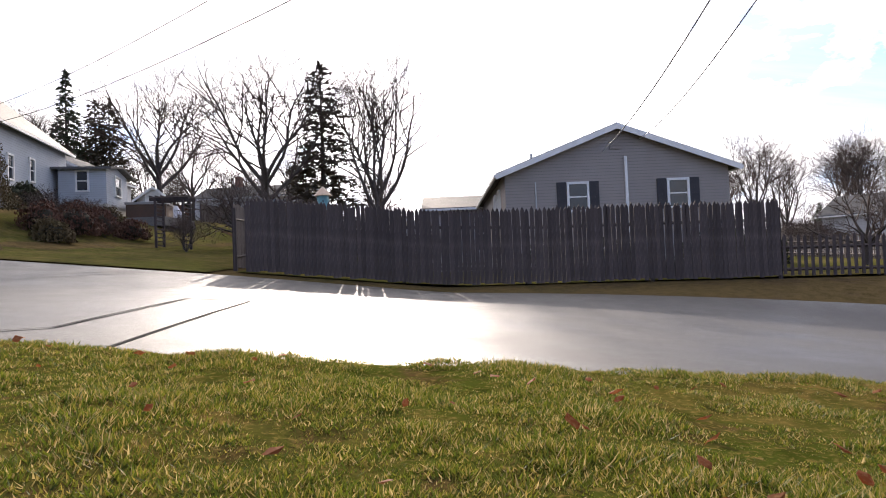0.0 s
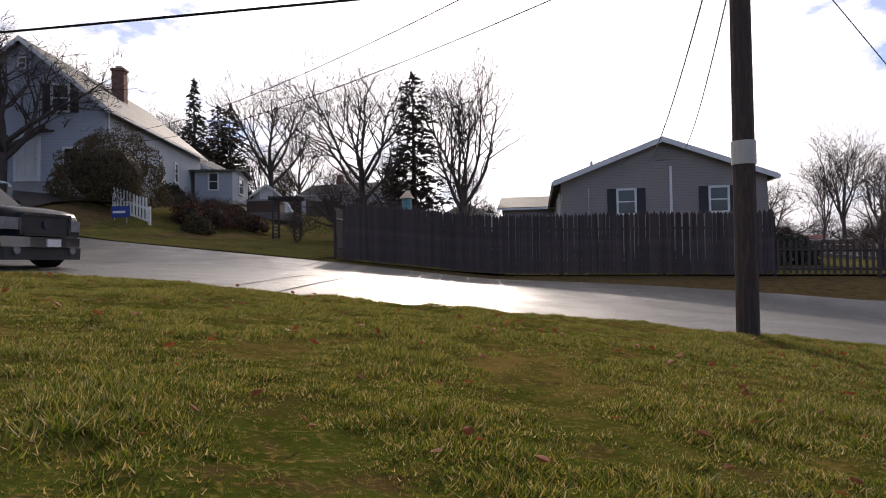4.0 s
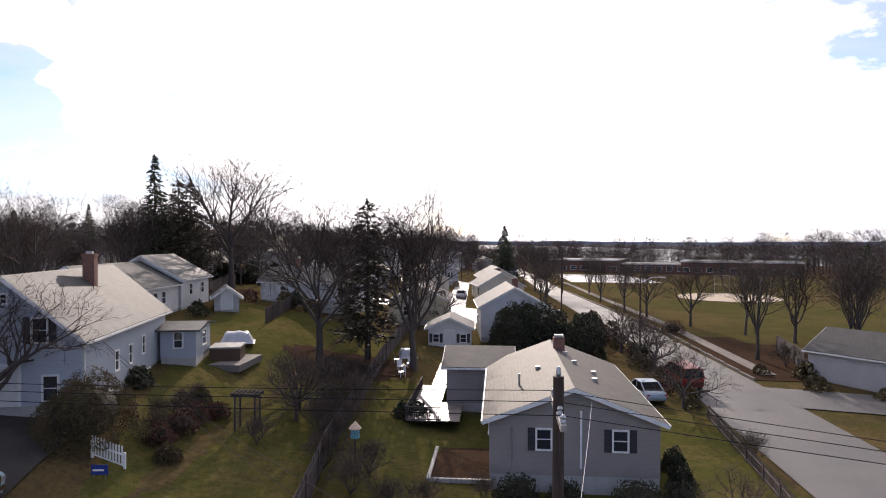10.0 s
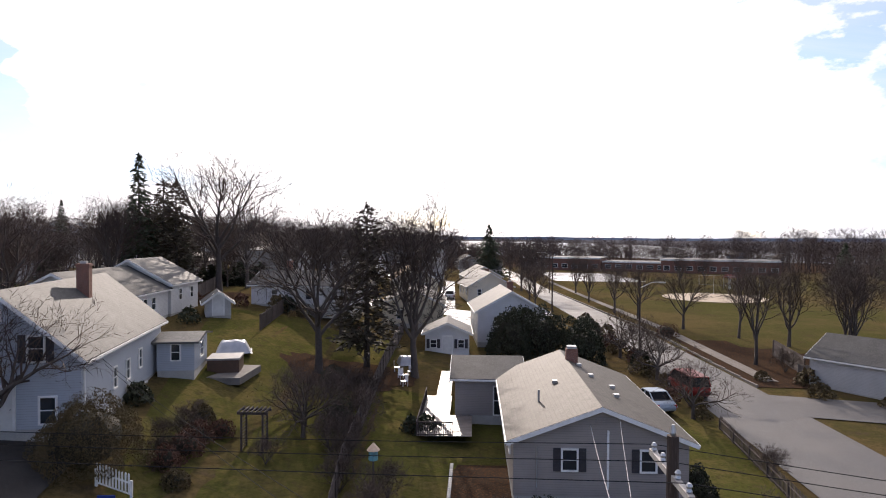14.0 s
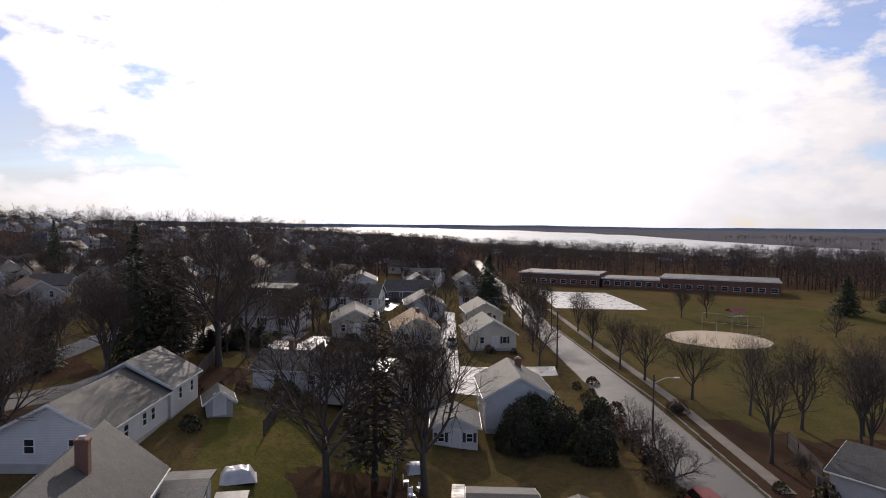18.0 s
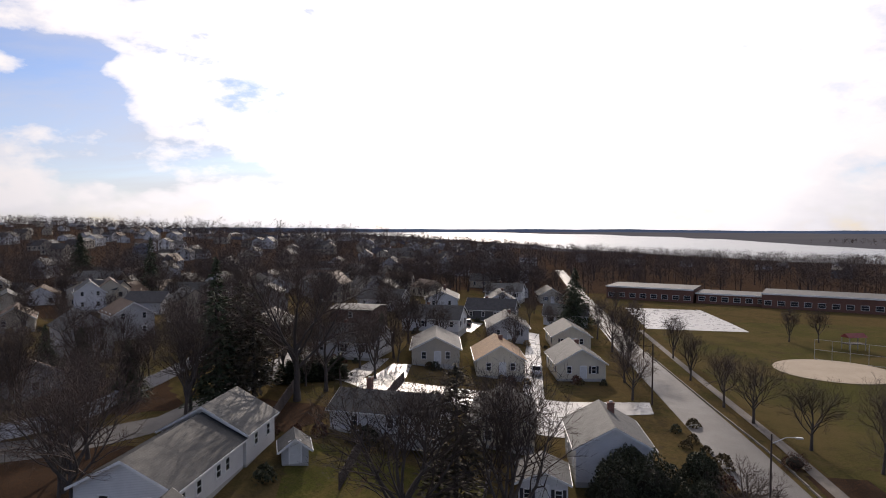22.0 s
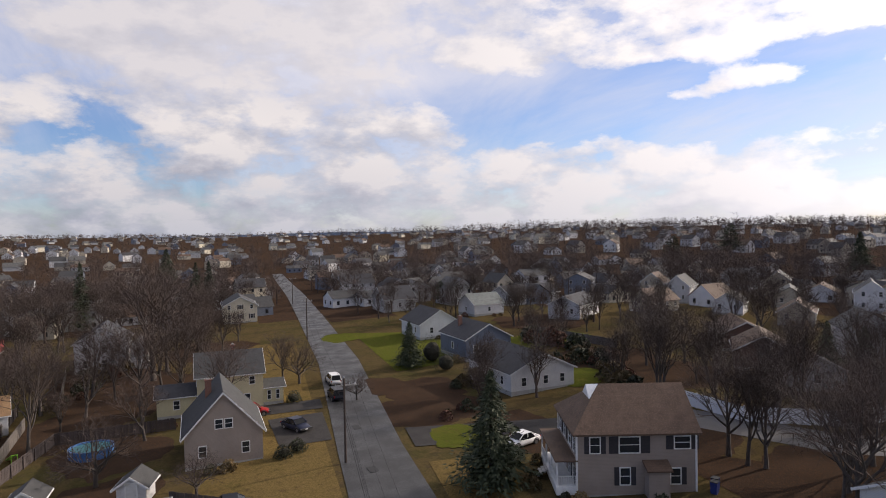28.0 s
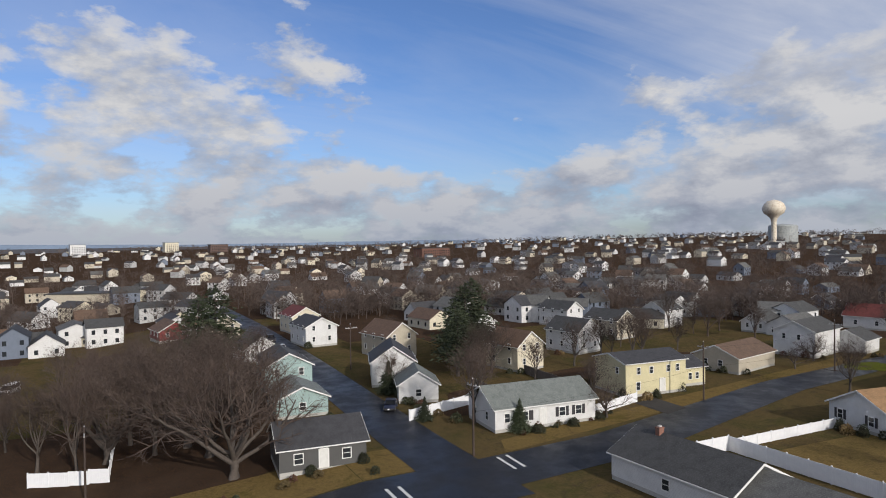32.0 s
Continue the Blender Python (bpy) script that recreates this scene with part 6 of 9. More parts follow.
def vinyl_fence(line, label, height=1.8, span=2.4):
    x0, y0 = line[0]
    z0 = H(x0, y0)
    ob = thing("vinyl_fence", x0, y0, 0, label, "fence", z=z0)
    pm = mesh_of("post", post_mesh(0.13, 0.13, height + 0.14, 0.04), VINYL)
    panels = {}
    for a, b in zip(line, line[1:]):
        ln, rz = math.hypot(b[0] - a[0], b[1] - a[1]), math.degrees(math.atan2(b[1] - a[1], b[0] - a[0]))
        n = max(1, round(ln / span))
        key = round(ln / n, 2)
        if key not in panels:
            bm = bm_new()
            k = max(2, int(key / 0.2))
            line_pts = []
            for i in range(k):
                x0b, x1b = i * key / k - key / 2, (i + 1) * key / k - key / 2
                line_pts += [(x0b, 0.008), (x0b + 0.01, 0.022), (x1b - 0.01, 0.022)]
            line_pts.append((key / 2, 0.008))
            ringp = [(x, y) for x, y in line_pts] + [(x, -y) for x, y in reversed(line_pts)]
            c = len(ringp)
            solid(bm, [(x, y, 0.04) for x, y in ringp] + [(x, y, height) for x, y in ringp], [tuple(range(c))[::-1], tuple(range(c, 2 * c))] + [(i, (i + 1) % c, c + (i + 1) % c, c + i) for i in range(c)])
            bmesh.ops.recalc_face_normals(bm, faces=bm.faces)
            panels[key] = mesh_of("panel", bm, VINYL)
        for i in range(n + 1):
            x, y = a[0] + (b[0] - a[0]) * i / n, a[1] + (b[1] - a[1]) * i / n
            part("post", pm, None, ob, m=pose(x - x0, y - y0, H(x, y) - z0 - 0.05, 0, 0, rz))
            if i < n:
                x, y = a[0] + (b[0] - a[0]) * (i + 0.5) / n, a[1] + (b[1] - a[1]) * (i + 0.5) / n
                part("panel", panels[key], None, ob, m=pose(x - x0, y - y0, H(x, y) - z0, 0, 0, rz))
    return ob


vinyl_fence([(-62.6, -27.4), (-69.2, -27.0), (-69.0, -51.2), (-61.5, -51.6)], "tall white vinyl fence round the back yard")
vinyl_fence([(-69.0, -51.2), (-88.8, -50.4)], "white vinyl fence along the dry yard", 1.3)
vinyl_fence([(-41.6, -81.5), (-48, -83.5), (-58.5, -86.5)], "white vinyl fence behind the ranch house", 1.6)
vinyl_fence([(-65.8, -71.0), (-76.4, -73.4)], "white vinyl fence between two front yards", 1.5)
vinyl_fence([(4.0, -88.0), (-4.3, -84.0), (-5.0, -97.0)], "white vinyl fence at the end of a yard", 1.7)
vinyl_fence([(-70, 53.2), (-61, 54.4), (-54.2, 63.0), (-54.9, 80.5), (-56.8, 96)], "long white fence beside the lane", 1.8)

# ---- poles and cables ----


def utility_pole(x, y, h, r=0.135, arms=True, label="tall weathered wooden utility pole", lamp=False, turn=0.0, band=False):
    ob = thing("utility_pole", x, y, turn, label, "utility pole")
    bm = bm_new()
    tube(bm, (0, 0, -0.4), (0, 0, h), r, r * 0.72, 12)
    pole = part("pole", bm, POLEWOOD, ob, smooth=False)
    if band:
        bm = bm_new()
        tube(bm, (0, 0, 2.33), (0, 0, 2.64), r + 0.004, r + 0.004, 14)
        part("band", bm, surface("pale_band", (0.5, 0.47, 0.43), (0.42, 0.4, 0.37), 5.0, 0.7, 0.1), ob, "pale band wrapped round the pole")
    if arms:
        bm = bm_new()
        box(bm, 0, 0.16, h - 0.75, 0.11, 2.4, 0.12)
        part("crossarm", bm, surface("pale_crossarm", (0.42, 0.4, 0.37), (0.33, 0.31, 0.29), 4.0, 0.7, 0.2), ob, "pale wooden crossarm")
        for yy in (-0.9, -0.3, 0.6, 1.2):
            bm = bm_new()
            lathe(bm, [(0.03, 0), (0.06, 0.03), (0.04, 0.08), (0.06, 0.12), (0.03, 0.17)], 8, (0, yy, h - 0.69))
            part("insulator", bm, METAL, ob)
        bm = bm_new()
        lathe(bm, [(0.04, 0), (0.06, 0.05), (0.03, 0.2)], 8, (0, 0, h))
        part("insulator", bm, METAL, ob)
    if lamp:
        bm = bm_new()
        tube(bm, (0, 0, h * 0.9), (1.2, 0, h * 0.97), 0.04, 0.035, 8)
        tube(bm, (1.2, 0, h * 0.97), (2.0, 0, h * 0.975), 0.035, 0.03, 8)
        part("lamp_arm", bm, METAL, ob)
        bm = bm_new()
        box(bm, 2.25, 0, h * 0.97, 0.6, 0.26, 0.12)
        part("lamp_head", bm, METAL, ob)
    return ob


utility_pole(4.1, 4.65, 10.9, 0.15, band=True, label="tall dark wooden utility pole with a pale band")
utility_pole(-69.8, 10.4, 9.0, 0.14, turn=5)
utility_pole(-150.0, 15.2, 9.5, 0.14, turn=5)
utility_pole(-230.0, 19.0, 9.5, 0.14, turn=5)
utility_pole(-42.0, -64.6, 9.0, 0.14, turn=8)
utility_pole(-86.0, -69.0, 9.0, 0.14, turn=8)
utility_pole(-124.0, -71.4, 9.5, 0.14, turn=8)
utility_pole(-46.8, -120.0, 9.0, 0.14, turn=90)
utility_pole(48.0, 2.6, 10.0, 0.16)
utility_pole(-2.0, -80.0, 8.0, 0.13)
lamp_pole = utility_pole(17.5, 59.5, 8.4, 0.1, False, "grey street light pole with a curved arm", True, 0)
utility_pole(13.0, 96.0, 9.0, 0.13, False, "wooden pole beside the side street", turn=90)
utility_pole(16.5, 130.0, 9.0, 0.12, False, "street light beside the field", True, 180)


def cable(name, a, b, sag, r, label, material=None):
    bm = bm_new()
    a, b = Vector(a), Vector(b)
    n = 14
    pts = [a.lerp(b, i / n) - Vector((0, 0, 4 * sag * (i / n) * (1 - i / n))) for i in range(n + 1)]
    sweep(bm, pts, r)
    bar(name, bm, material or WIRE, label, "cable", group="overhead cables")


zl, zr = H(-69.8, 10.4), H(48, 2.6)
for zz, sag, r in ((4.75, 0.5, 0.022), (5.4, 0.5, 0.016), (6.3, 0.7, 0.014)):
    cable("overhead_cable", (4.1, 4.6, zz), (-69.8, 10.4, zl + zz - 0.2), sag, r, "black cable strung between the poles")
    cable("overhead_cable", (4.1, 4.6, zz), (48.0, 2.6, zr + zz - 2.4), sag * 0.9, r, "black cable strung between the poles")
for dy, sag in ((-0.75, 0.9), (0.3, 1.0), (1.3, 1.1)):
    cable("power_line", (4.1, 4.7 + dy, 10.05), (-69.8, 10.4 + dy, zl + 8.4), sag, 0.009, "thin power line between the poles")
    cable("power_line", (4.1, 4.7 + dy, 10.05), (48.0, 2.6 + dy, zr + 7.6), sag * 0.6, 0.009, "thin power line between the poles")
WIREPALE = surface("pale_service_wire", (0.45, 0.45, 0.45), (0.35, 0.35, 0.35), 3.0, 0.5, 0.0)
cable("service_wire", (4.1, 4.3, 6.2), (6.2, 24.3, 5.0), 0.5, 0.016, "pale service wire from the pole to the ranch house", WIREPALE)
cable("service_wire", (4.1, 4.3, 5.3), (7.6, 24.3, 5.4), 0.5, 0.013, "pale service wire from the pole to the ranch house", WIREPALE)
cable("service_wire", (4.0, 4.3, 6.0), (-20.6, 27.0, 8.0), 0.7, 0.011, "service wire from the pole to the white house")
cable("service_wire", (4.0, 4.3, 5.2), (-20.6, 27.4, 7.6), 0.7, 0.011, "service wire from the pole to the white house")
for a, b in (((-69.8, 10.4), (-150, 15.2)), ((-150, 15.2), (-230, 19)), ((-42, -64.6), (-86, -69)), ((-86, -69), (-124, -71.4))):
    for zz in (5.2, 8.2):
        cable("overhead_cable", (*a, H(*a) + zz), (*b, H(*b) + zz), 0.7, 0.013, "black cable between street poles")
cable("guy_wire", (4.25, 4.65, 5.6), (9.2, 5.4, H(9.2, 5.4)), 0.0, 0.008, "thin steel guy wire anchoring the pole", METAL)
bm = bm_new()
pa, pb = Vector((9.2, 5.4, H(9.2, 5.4))), Vector((4.25, 4.65, 5.6))
tube(bm, pa.lerp(pb, 0.12), pa.lerp(pb, 0.42), 0.018, 0.018, 8)
bar("guy_guard", bm, surface("yellow_guard", (0.5, 0.33, 0.06), (0.4, 0.27, 0.06), 4.0, 0.5, 0.05), "faded yellow plastic guard on the guy wire", "guy guard")


# ---- vehicles ----
def paint(name, rgb):
    return surface("paint_" + name, rgb, tuple(v * 0.9 for v in rgb), 1.0, 0.3, 0.0, spec=0.14)


LAMPGLASS = surface("headlight", (0.26, 0.26, 0.27), (0.18, 0.18, 0.19), 9.0, 0.15, 0.0)
TAILLIGHT = surface("tail_light", (0.35, 0.02, 0.02), (0.3, 0.02, 0.02), 4.0, 0.2, 0.0)
PLASTIC = surface("dark_plastic", (0.03, 0.03, 0.032), (0.04, 0.04, 0.04), 5.0, 0.5, 0.05)
RIMM = surface("alloy_rim", (0.4, 0.4, 0.41), (0.3, 0.3, 0.31), 6.0, 0.35, 0.0, metal=0.8)
PLATE = surface("number_plate", (0.7, 0.7, 0.72), (0.62, 0.62, 0.65), 5.0, 0.4, 0.0)


def loft(bm, rings):
    vs = [[bm.verts.new(p) for p in r] for r in rings]
    n = len(vs[0])
    for a, b in zip(vs, vs[1:]):
        for i in range(n):
            bm.faces.new((a[i], a[(i + 1) % n], b[(i + 1) % n], b[i]))
    bm.faces.new(vs[0][::-1])
    bm.faces.new(vs[-1])
    bmesh.ops.recalc_face_normals(bm, faces=bm.faces)


def ring(x, w, z0, z1, tuck=0.08):
    return [(x, -w + tuck, z0), (x, w - tuck, z0), (x, w, z0 + (z1 - z0) * 0.3), (x, w, z0 + (z1 - z0) * 0.72), (x, w - tuck * 1.3, z1), (x, -w + tuck * 1.3, z1), (x, -w, z0 + (z1 - z0) * 0.72), (x, -w, z0 + (z1 - z0) * 0.3)]


def vehicle(kind, x, y, rz, colour, label, z=None):
    """A parked vehicle, its front towards +x."""
    spec = {"sedan": (4.5, 0.88, 0.92, 0.5, [(-2.22, 0.62, 0.86), (-1.2, 0.98, 0.2), (-0.75, 1.42, 0), (0.45, 1.44, 0), (1.15, 0.98, 0)], 0.32), "suv": (4.6, 0.9, 1.05, 0.55, [(-2.2, 1.0, 0), (-2.0, 1.7, 0), (0.4, 1.72, 0), (1.15, 1.08, 0)], 0.36), "van": (4.9, 0.95, 1.15, 0.5, [(-2.4, 1.1, 0), (-2.3, 1.85, 0), (1.0, 1.85, 0), (1.9, 1.15, 0)], 0.34)}[kind]
    L, hw, belt, low, cab, wr = spec
    ob = thing("car", x, y, rz, label, "car", z=z)
    ob.rotation_mode = "XYZ"
    f = L / 2
    hood = belt - 0.08
    bm = bm_new()
    loft(bm, [ring(-f, hw - 0.12, low - 0.05, belt - 0.16), ring(-f + 0.25, hw - 0.02, low - 0.22, belt), ring(-0.4, hw, low - 0.26, belt), ring(1.1, hw, low - 0.26, belt), ring(f - 0.5, hw - 0.03, low - 0.22, hood - 0.1), ring(f, hw - 0.16, low - 0.1, hood - 0.28)])
    bmesh.ops.bevel(bm, geom=list(bm.edges), offset=0.035, segments=2, affect="EDGES", clamp_overlap=True)
    body = part("body", bm, paint(colour[0], colour[1]), ob, smooth=True)
    bm = bm_new()
    rings = []
    for cx, cz, _ in cab:
        top = (cz - belt) / 0.75
        w = hw - 0.05 - 0.18 * max(0.0, min(1.0, top))
        rings.append((cx, cz, w))
    pts = [(cx, -w, cz) for cx, cz, w in rings] + [(cx, w, cz) for cx, cz, w in rings]
    k = len(rings)
    vs = [bm.verts.new(p) for p in pts]
    bm.faces.new(vs[:k])
    bm.faces.new(vs[k:][::-1])
    for i in range(k):
        bm.faces.new((vs[i], vs[(i + 1) % k], vs[k + (i + 1) % k], vs[k + i]))
    bmesh.ops.recalc_face_normals(bm, faces=bm.faces)
    part("cabin_glass", bm, AUTOGLASS, ob, "dark tinted windows")
    tops = [(cx, cz, w) for cx, cz, w in rings if cz > belt + 0.3]
    bm = bm_new()
    xa, xb, zt, wt2 = tops[0][0], tops[-1][0], tops[-1][1], tops[-1][2]
    box(bm, (xa + xb) / 2, 0, zt + 0.02, xb - xa + 0.1, 2 * wt2 + 0.02, 0.05)
    part("roof", bm, paint(colour[0], colour[1]), ob)
    fx, fz, fw = rings[-1]
    for s in (-1, 1):
        bm = bm_new()
        tube(bm, (xb, s * (wt2 - 0.02), zt), (fx, s * (fw - 0.02), fz), 0.045, 0.05, 6)
        part("pillar", bm, paint(colour[0], colour[1]), ob)
        bm = bm_new()
        tube(bm, (xa, s * (wt2 - 0.02), zt), (rings[0][0], s * (rings[0][2] - 0.02), rings[0][1]), 0.05, 0.06, 6)
        part("pillar", bm, paint(colour[0], colour[1]), ob)
        bm = bm_new()
        mx = (xa + xb) / 2
        box(bm, mx, s * (wt2 + 0.05), (zt + belt) / 2, 0.09, 0.06, zt - belt)
        part("pillar", bm, paint(colour[0], colour[1]), ob)
        bm = bm_new()
        box(bm, fx - 0.45, s * (hw + 0.1), belt + 0.12, 0.12, 0.2, 0.16)
        part("mirror", bm, PLASTIC, ob)
        bm = bm_new()
        box(bm, f - 0.12, s * (hw - 0.3), hood - 0.34, 0.26, 0.36, 0.2)
        part("headlight", bm, LAMPGLASS, ob)
        bm = bm_new()
        box(bm, -f + 0.08, s * (hw - 0.2), belt - 0.25, 0.14, 0.2, 0.3)
        part("tail_light", bm, TAILLIGHT, ob)
        for wx in (f * 0.62, -f * 0.6):
            bm = bm_new()
            lathe(bm, [(wr * 0.62, -0.11), (wr * 0.94, -0.11), (wr, -0.06), (wr, 0.06), (wr * 0.94, 0.11), (wr * 0.62, 0.11)], 20)
            wheel = part("tyre", bm, RUBBER, ob, m=pose(wx, s * (hw - 0.1), wr, 90, 0, 0))
            bm = bm_new()
            lathe(bm, [(wr * 0.62, -0.12), (wr * 0.62, 0.12)], 16)
            for q in range(5):
                a = 6.283 * q / 5
                box(bm, math.cos(a) * wr * 0.32, math.sin(a) * wr * 0.32, 0, wr * 0.5, 0.06, 0.27, math.degrees(a))
            part("rim", bm, RIMM, wheel)
    for s in (-1, 1):
        for wx in (f * 0.62, -f * 0.6):
            bm = bm_new()
            for q in range(9):
                a0, a1 = math.pi * q / 9, math.pi * (q + 1) / 9
                ro = wr + 0.09
                tube(bm, (wx + ro * math.cos(a0), s * (hw - 0.02), wr + ro * math.sin(a0)), (wx + ro * math.cos(a1), s * (hw - 0.02), wr + ro * math.sin(a1)), 0.055, 0.055, 6)
            part("wheel_arch", bm, PLASTIC, ob)
    bm = bm_new()
    box(bm, f - 0.02, 0, low + 0.02, 0.16, 2 * hw - 0.12, 0.2)
    part("bumper", bm, PLASTIC, ob)
    bm = bm_new()
    box(bm, f + 0.0, 0, hood - 0.34, 0.08, hw * 0.95, 0.26)
    for q in range(3):
        box(bm, f + 0.04, 0, hood - 0.44 + 0.1 * q, 0.03, hw * 0.9, 0.03)
    part("grille", bm, PLASTIC, ob)
    bm = bm_new()
    box(bm, f + 0.07, -hw * 0.1, low + 0.02, 0.02, 0.32, 0.15)
    part("number_plate", bm, PLATE, ob)
    return ob


def panel_on(bm, a, b, c, d, edge, off):
    """A thin pane set into a four-cornered face, drawn in by edge and standing proud by off."""
    p = [Vector(v) for v in (a, b, c, d)]
    mid = sum(p, Vector()) / 4
    n = (p[1] - p[0]).cross(p[3] - p[0]).normalized()
    inner = [v + (mid - v).normalized() * edge for v in p]
    solid(bm, [tuple(v + n * off) for v in inner] + [tuple(v - n * 0.02) for v in inner], [(0, 1, 2, 3), (7, 6, 5, 4), (0, 4, 5, 1), (1, 5, 6, 2), (2, 6, 7, 3), (3, 7, 4, 0)])


def pickup(x, y, z, tilt, rz, colour, label):
    """A crew-cab pickup truck, its front towards +x: hood, cab with single panes, open bed, chrome grille and bumper."""
    ob = thing("pickup_truck", x, y, rz, label, "truck", z=z)
    ob.rotation_euler = (0, radians(tilt), radians(rz))
    coat = paint(colour[0], colour[1])
    hw = 0.99

    def section(px, half, z0, z1, crown=0.03):
        return [(px, -half + 0.14, z0), (px, half - 0.14, z0), (px, half - 0.03, z0 + 0.14), (px, half, (z0 + z1) / 2), (px, half - 0.03, z1 - 0.12), (px, half - 0.13, z1), (px, 0.45, z1 + crown), (px, -0.45, z1 + crown), (px, -half + 0.13, z1), (px, -half + 0.03, z1 - 0.12), (px, -half, (z0 + z1) / 2), (px, -half + 0.03, z0 + 0.14)]

    bm = bm_new()
    loft(bm, [section(-2.85, hw - 0.05, 0.5, 1.12, 0), section(-2.7, hw, 0.42, 1.16, 0), section(-1.2, hw, 0.4, 1.16, 0), section(-1.1, hw, 0.38, 1.14), section(1.0, hw, 0.38, 1.14), section(1.35, hw, 0.4, 1.14), section(1.9, hw, 0.42, 1.14), section(2.45, hw - 0.02, 0.44, 1.11), section(2.7, hw - 0.06, 0.46, 1.07), section(2.8, hw - 0.12, 0.5, 0.99, 0.01)])
    part("body", bm, coat, ob, smooth=True)
    base = [(-1.3, 0.93), (1.5, 0.93)]
    roof = [(-1.1, 0.74), (0.62, 0.74)]
    zb, zt = 1.12, 1.8
    bm = bm_new()
    corners = [(base[0][0], -0.93, zb), (base[1][0], -0.93, zb), (base[1][0], 0.93, zb), (base[0][0], 0.93, zb), (roof[0][0], -0.74, zt), (roof[1][0], -0.74, zt), (roof[1][0], 0.74, zt), (roof[0][0], 0.74, zt)]
    solid(bm, corners, [(0, 3, 2, 1), (4, 5, 6, 7), (0, 1, 5, 4), (1, 2, 6, 5), (2, 3, 7, 6), (3, 0, 4, 7)])
    bmesh.ops.bevel(bm, geom=list(bm.edges), offset=0.07, segments=3, affect="EDGES", clamp_overlap=True)
    part("cab", bm, coat, ob, smooth=True)
    k = [Vector(v) for v in corners]
    bm = bm_new()
    panel_on(bm, k[1], k[2], k[6], k[5], 0.1, 0.012)
    part("windscreen", bm, AUTOGLASS, ob, "dark tinted windscreen")
    bm = bm_new()
    panel_on(bm, k[3], k[0], k[4], k[7], 0.12, 0.012)
    part("rear_window", bm, AUTOGLASS, ob)
    for lo0, lo1, hi0, hi1 in ((0.04, 0.46, 0.02, 0.47), (0.5, 0.93, 0.52, 0.98)):
        for s0, s1, t0, t1, flip in ((0, 1, 4, 5, False), (3, 2, 7, 6, True)):
            q = [k[s0].lerp(k[s1], lo0), k[s0].lerp(k[s1], lo1), k[t0].lerp(k[t1], hi1), k[t0].lerp(k[t1], hi0)]
            bm = bm_new()
            panel_on(bm, *(q if not flip else [q[1], q[0], q[3], q[2]]), 0.07, 0.012)
            part("side_window", bm, AUTOGLASS, ob)
    for sy in (-1, 1):
        bm = bm_new()
        box(bm, 1.0, sy * 1.06, 1.22, 0.14, 0.22, 0.19)
        bmesh.ops.bevel(bm, geom=list(bm.edges), offset=0.03, segments=2, affect="EDGES")
        part("mirror", bm, coat, ob)
        bm = bm_new()
        lens = [(2.84, 0.57), (2.81, 0.86), (2.7, 0.965), (2.42, 0.995), (2.4, 0.6)]
        solid(bm, [(px, sy * py, 0.72) for px, py in lens] + [(px, sy * py, 0.93) for px, py in lens], [(0, 1, 2, 3, 4), (9, 8, 7, 6, 5)] + [(i, (i + 1) % 5, 5 + (i + 1) % 5, 5 + i) for i in range(5)])
        bmesh.ops.recalc_face_normals(bm, faces=bm.faces)
        part("headlight", bm, LAMPGLASS, ob, "clear headlight")
        bm = bm_new()
        box(bm, -2.83, sy * 0.86, 0.9, 0.08, 0.18, 0.36)
        part("tail_light", bm, TAILLIGHT, ob)
        bm = bm_new()
        box(bm, 0.0, sy * 1.0, 0.36, 2.3, 0.16, 0.07)
        part("running_board", bm, METAL, ob, "silver running board")
        bm = bm_new()
        tube(bm, (2.87, sy * 0.62, 0.36), (2.9, sy * 0.62, 0.36), 0.07, 0.07, 10)
        part("fog_lamp", bm, LAMPGLASS, ob)
        for dx in (-0.05, 0.85):
            bm = bm_new()
            box(bm, dx - 0.3, sy * 0.985, 0.98, 0.2, 0.05, 0.04)
            part("door_handle", bm, CHROME, ob)
        for wx in (1.98, -1.72):
            bm = bm_new()
            lathe(bm, [(0.27, -0.12), (0.37, -0.12), (0.4, -0.07), (0.4, 0.07), (0.37, 0.12), (0.27, 0.12)], 24)
            tyre = part("tyre", bm, RUBBER, ob, m=pose(wx, sy * 0.91, 0.4, 90, 0, 0))
            bm = bm_new()
            lathe(bm, [(0.27, -0.1), (0.27, 0.1)], 20)
            for q in range(5):
                a = 6.283 * q / 5
                box(bm, math.cos(a) * 0.15, math.sin(a) * 0.15, 0, 0.22, 0.085, 0.26, math.degrees(a))
            part("rim", bm, RIMM, tyre)
            bm = bm_new()
            arch = [Vector((wx + 0.47 * math.cos(math.pi * q / 10), sy * 0.985, 0.42 + 0.47 * math.sin(math.pi * q / 10))) for q in range(11)]
            sweep(bm, arch, 0.04, 6)
            part("wheel_arch", bm, coat, ob)
            # dark disc stands in for the shaded opening; the body is not cut
            bm = bm_new()
            tube(bm, (wx, sy * 0.97, 0.42), (wx, sy * 0.998, 0.42), 0.46, 0.46, 20)
            part("wheel_well", bm, PLASTIC, ob)
    bm = bm_new()
    line = [(2.62, -0.98), (2.82, -0.86), (2.93, -0.4), (2.95, 0.0), (2.93, 0.4), (2.82, 0.86), (2.62, 0.98)]
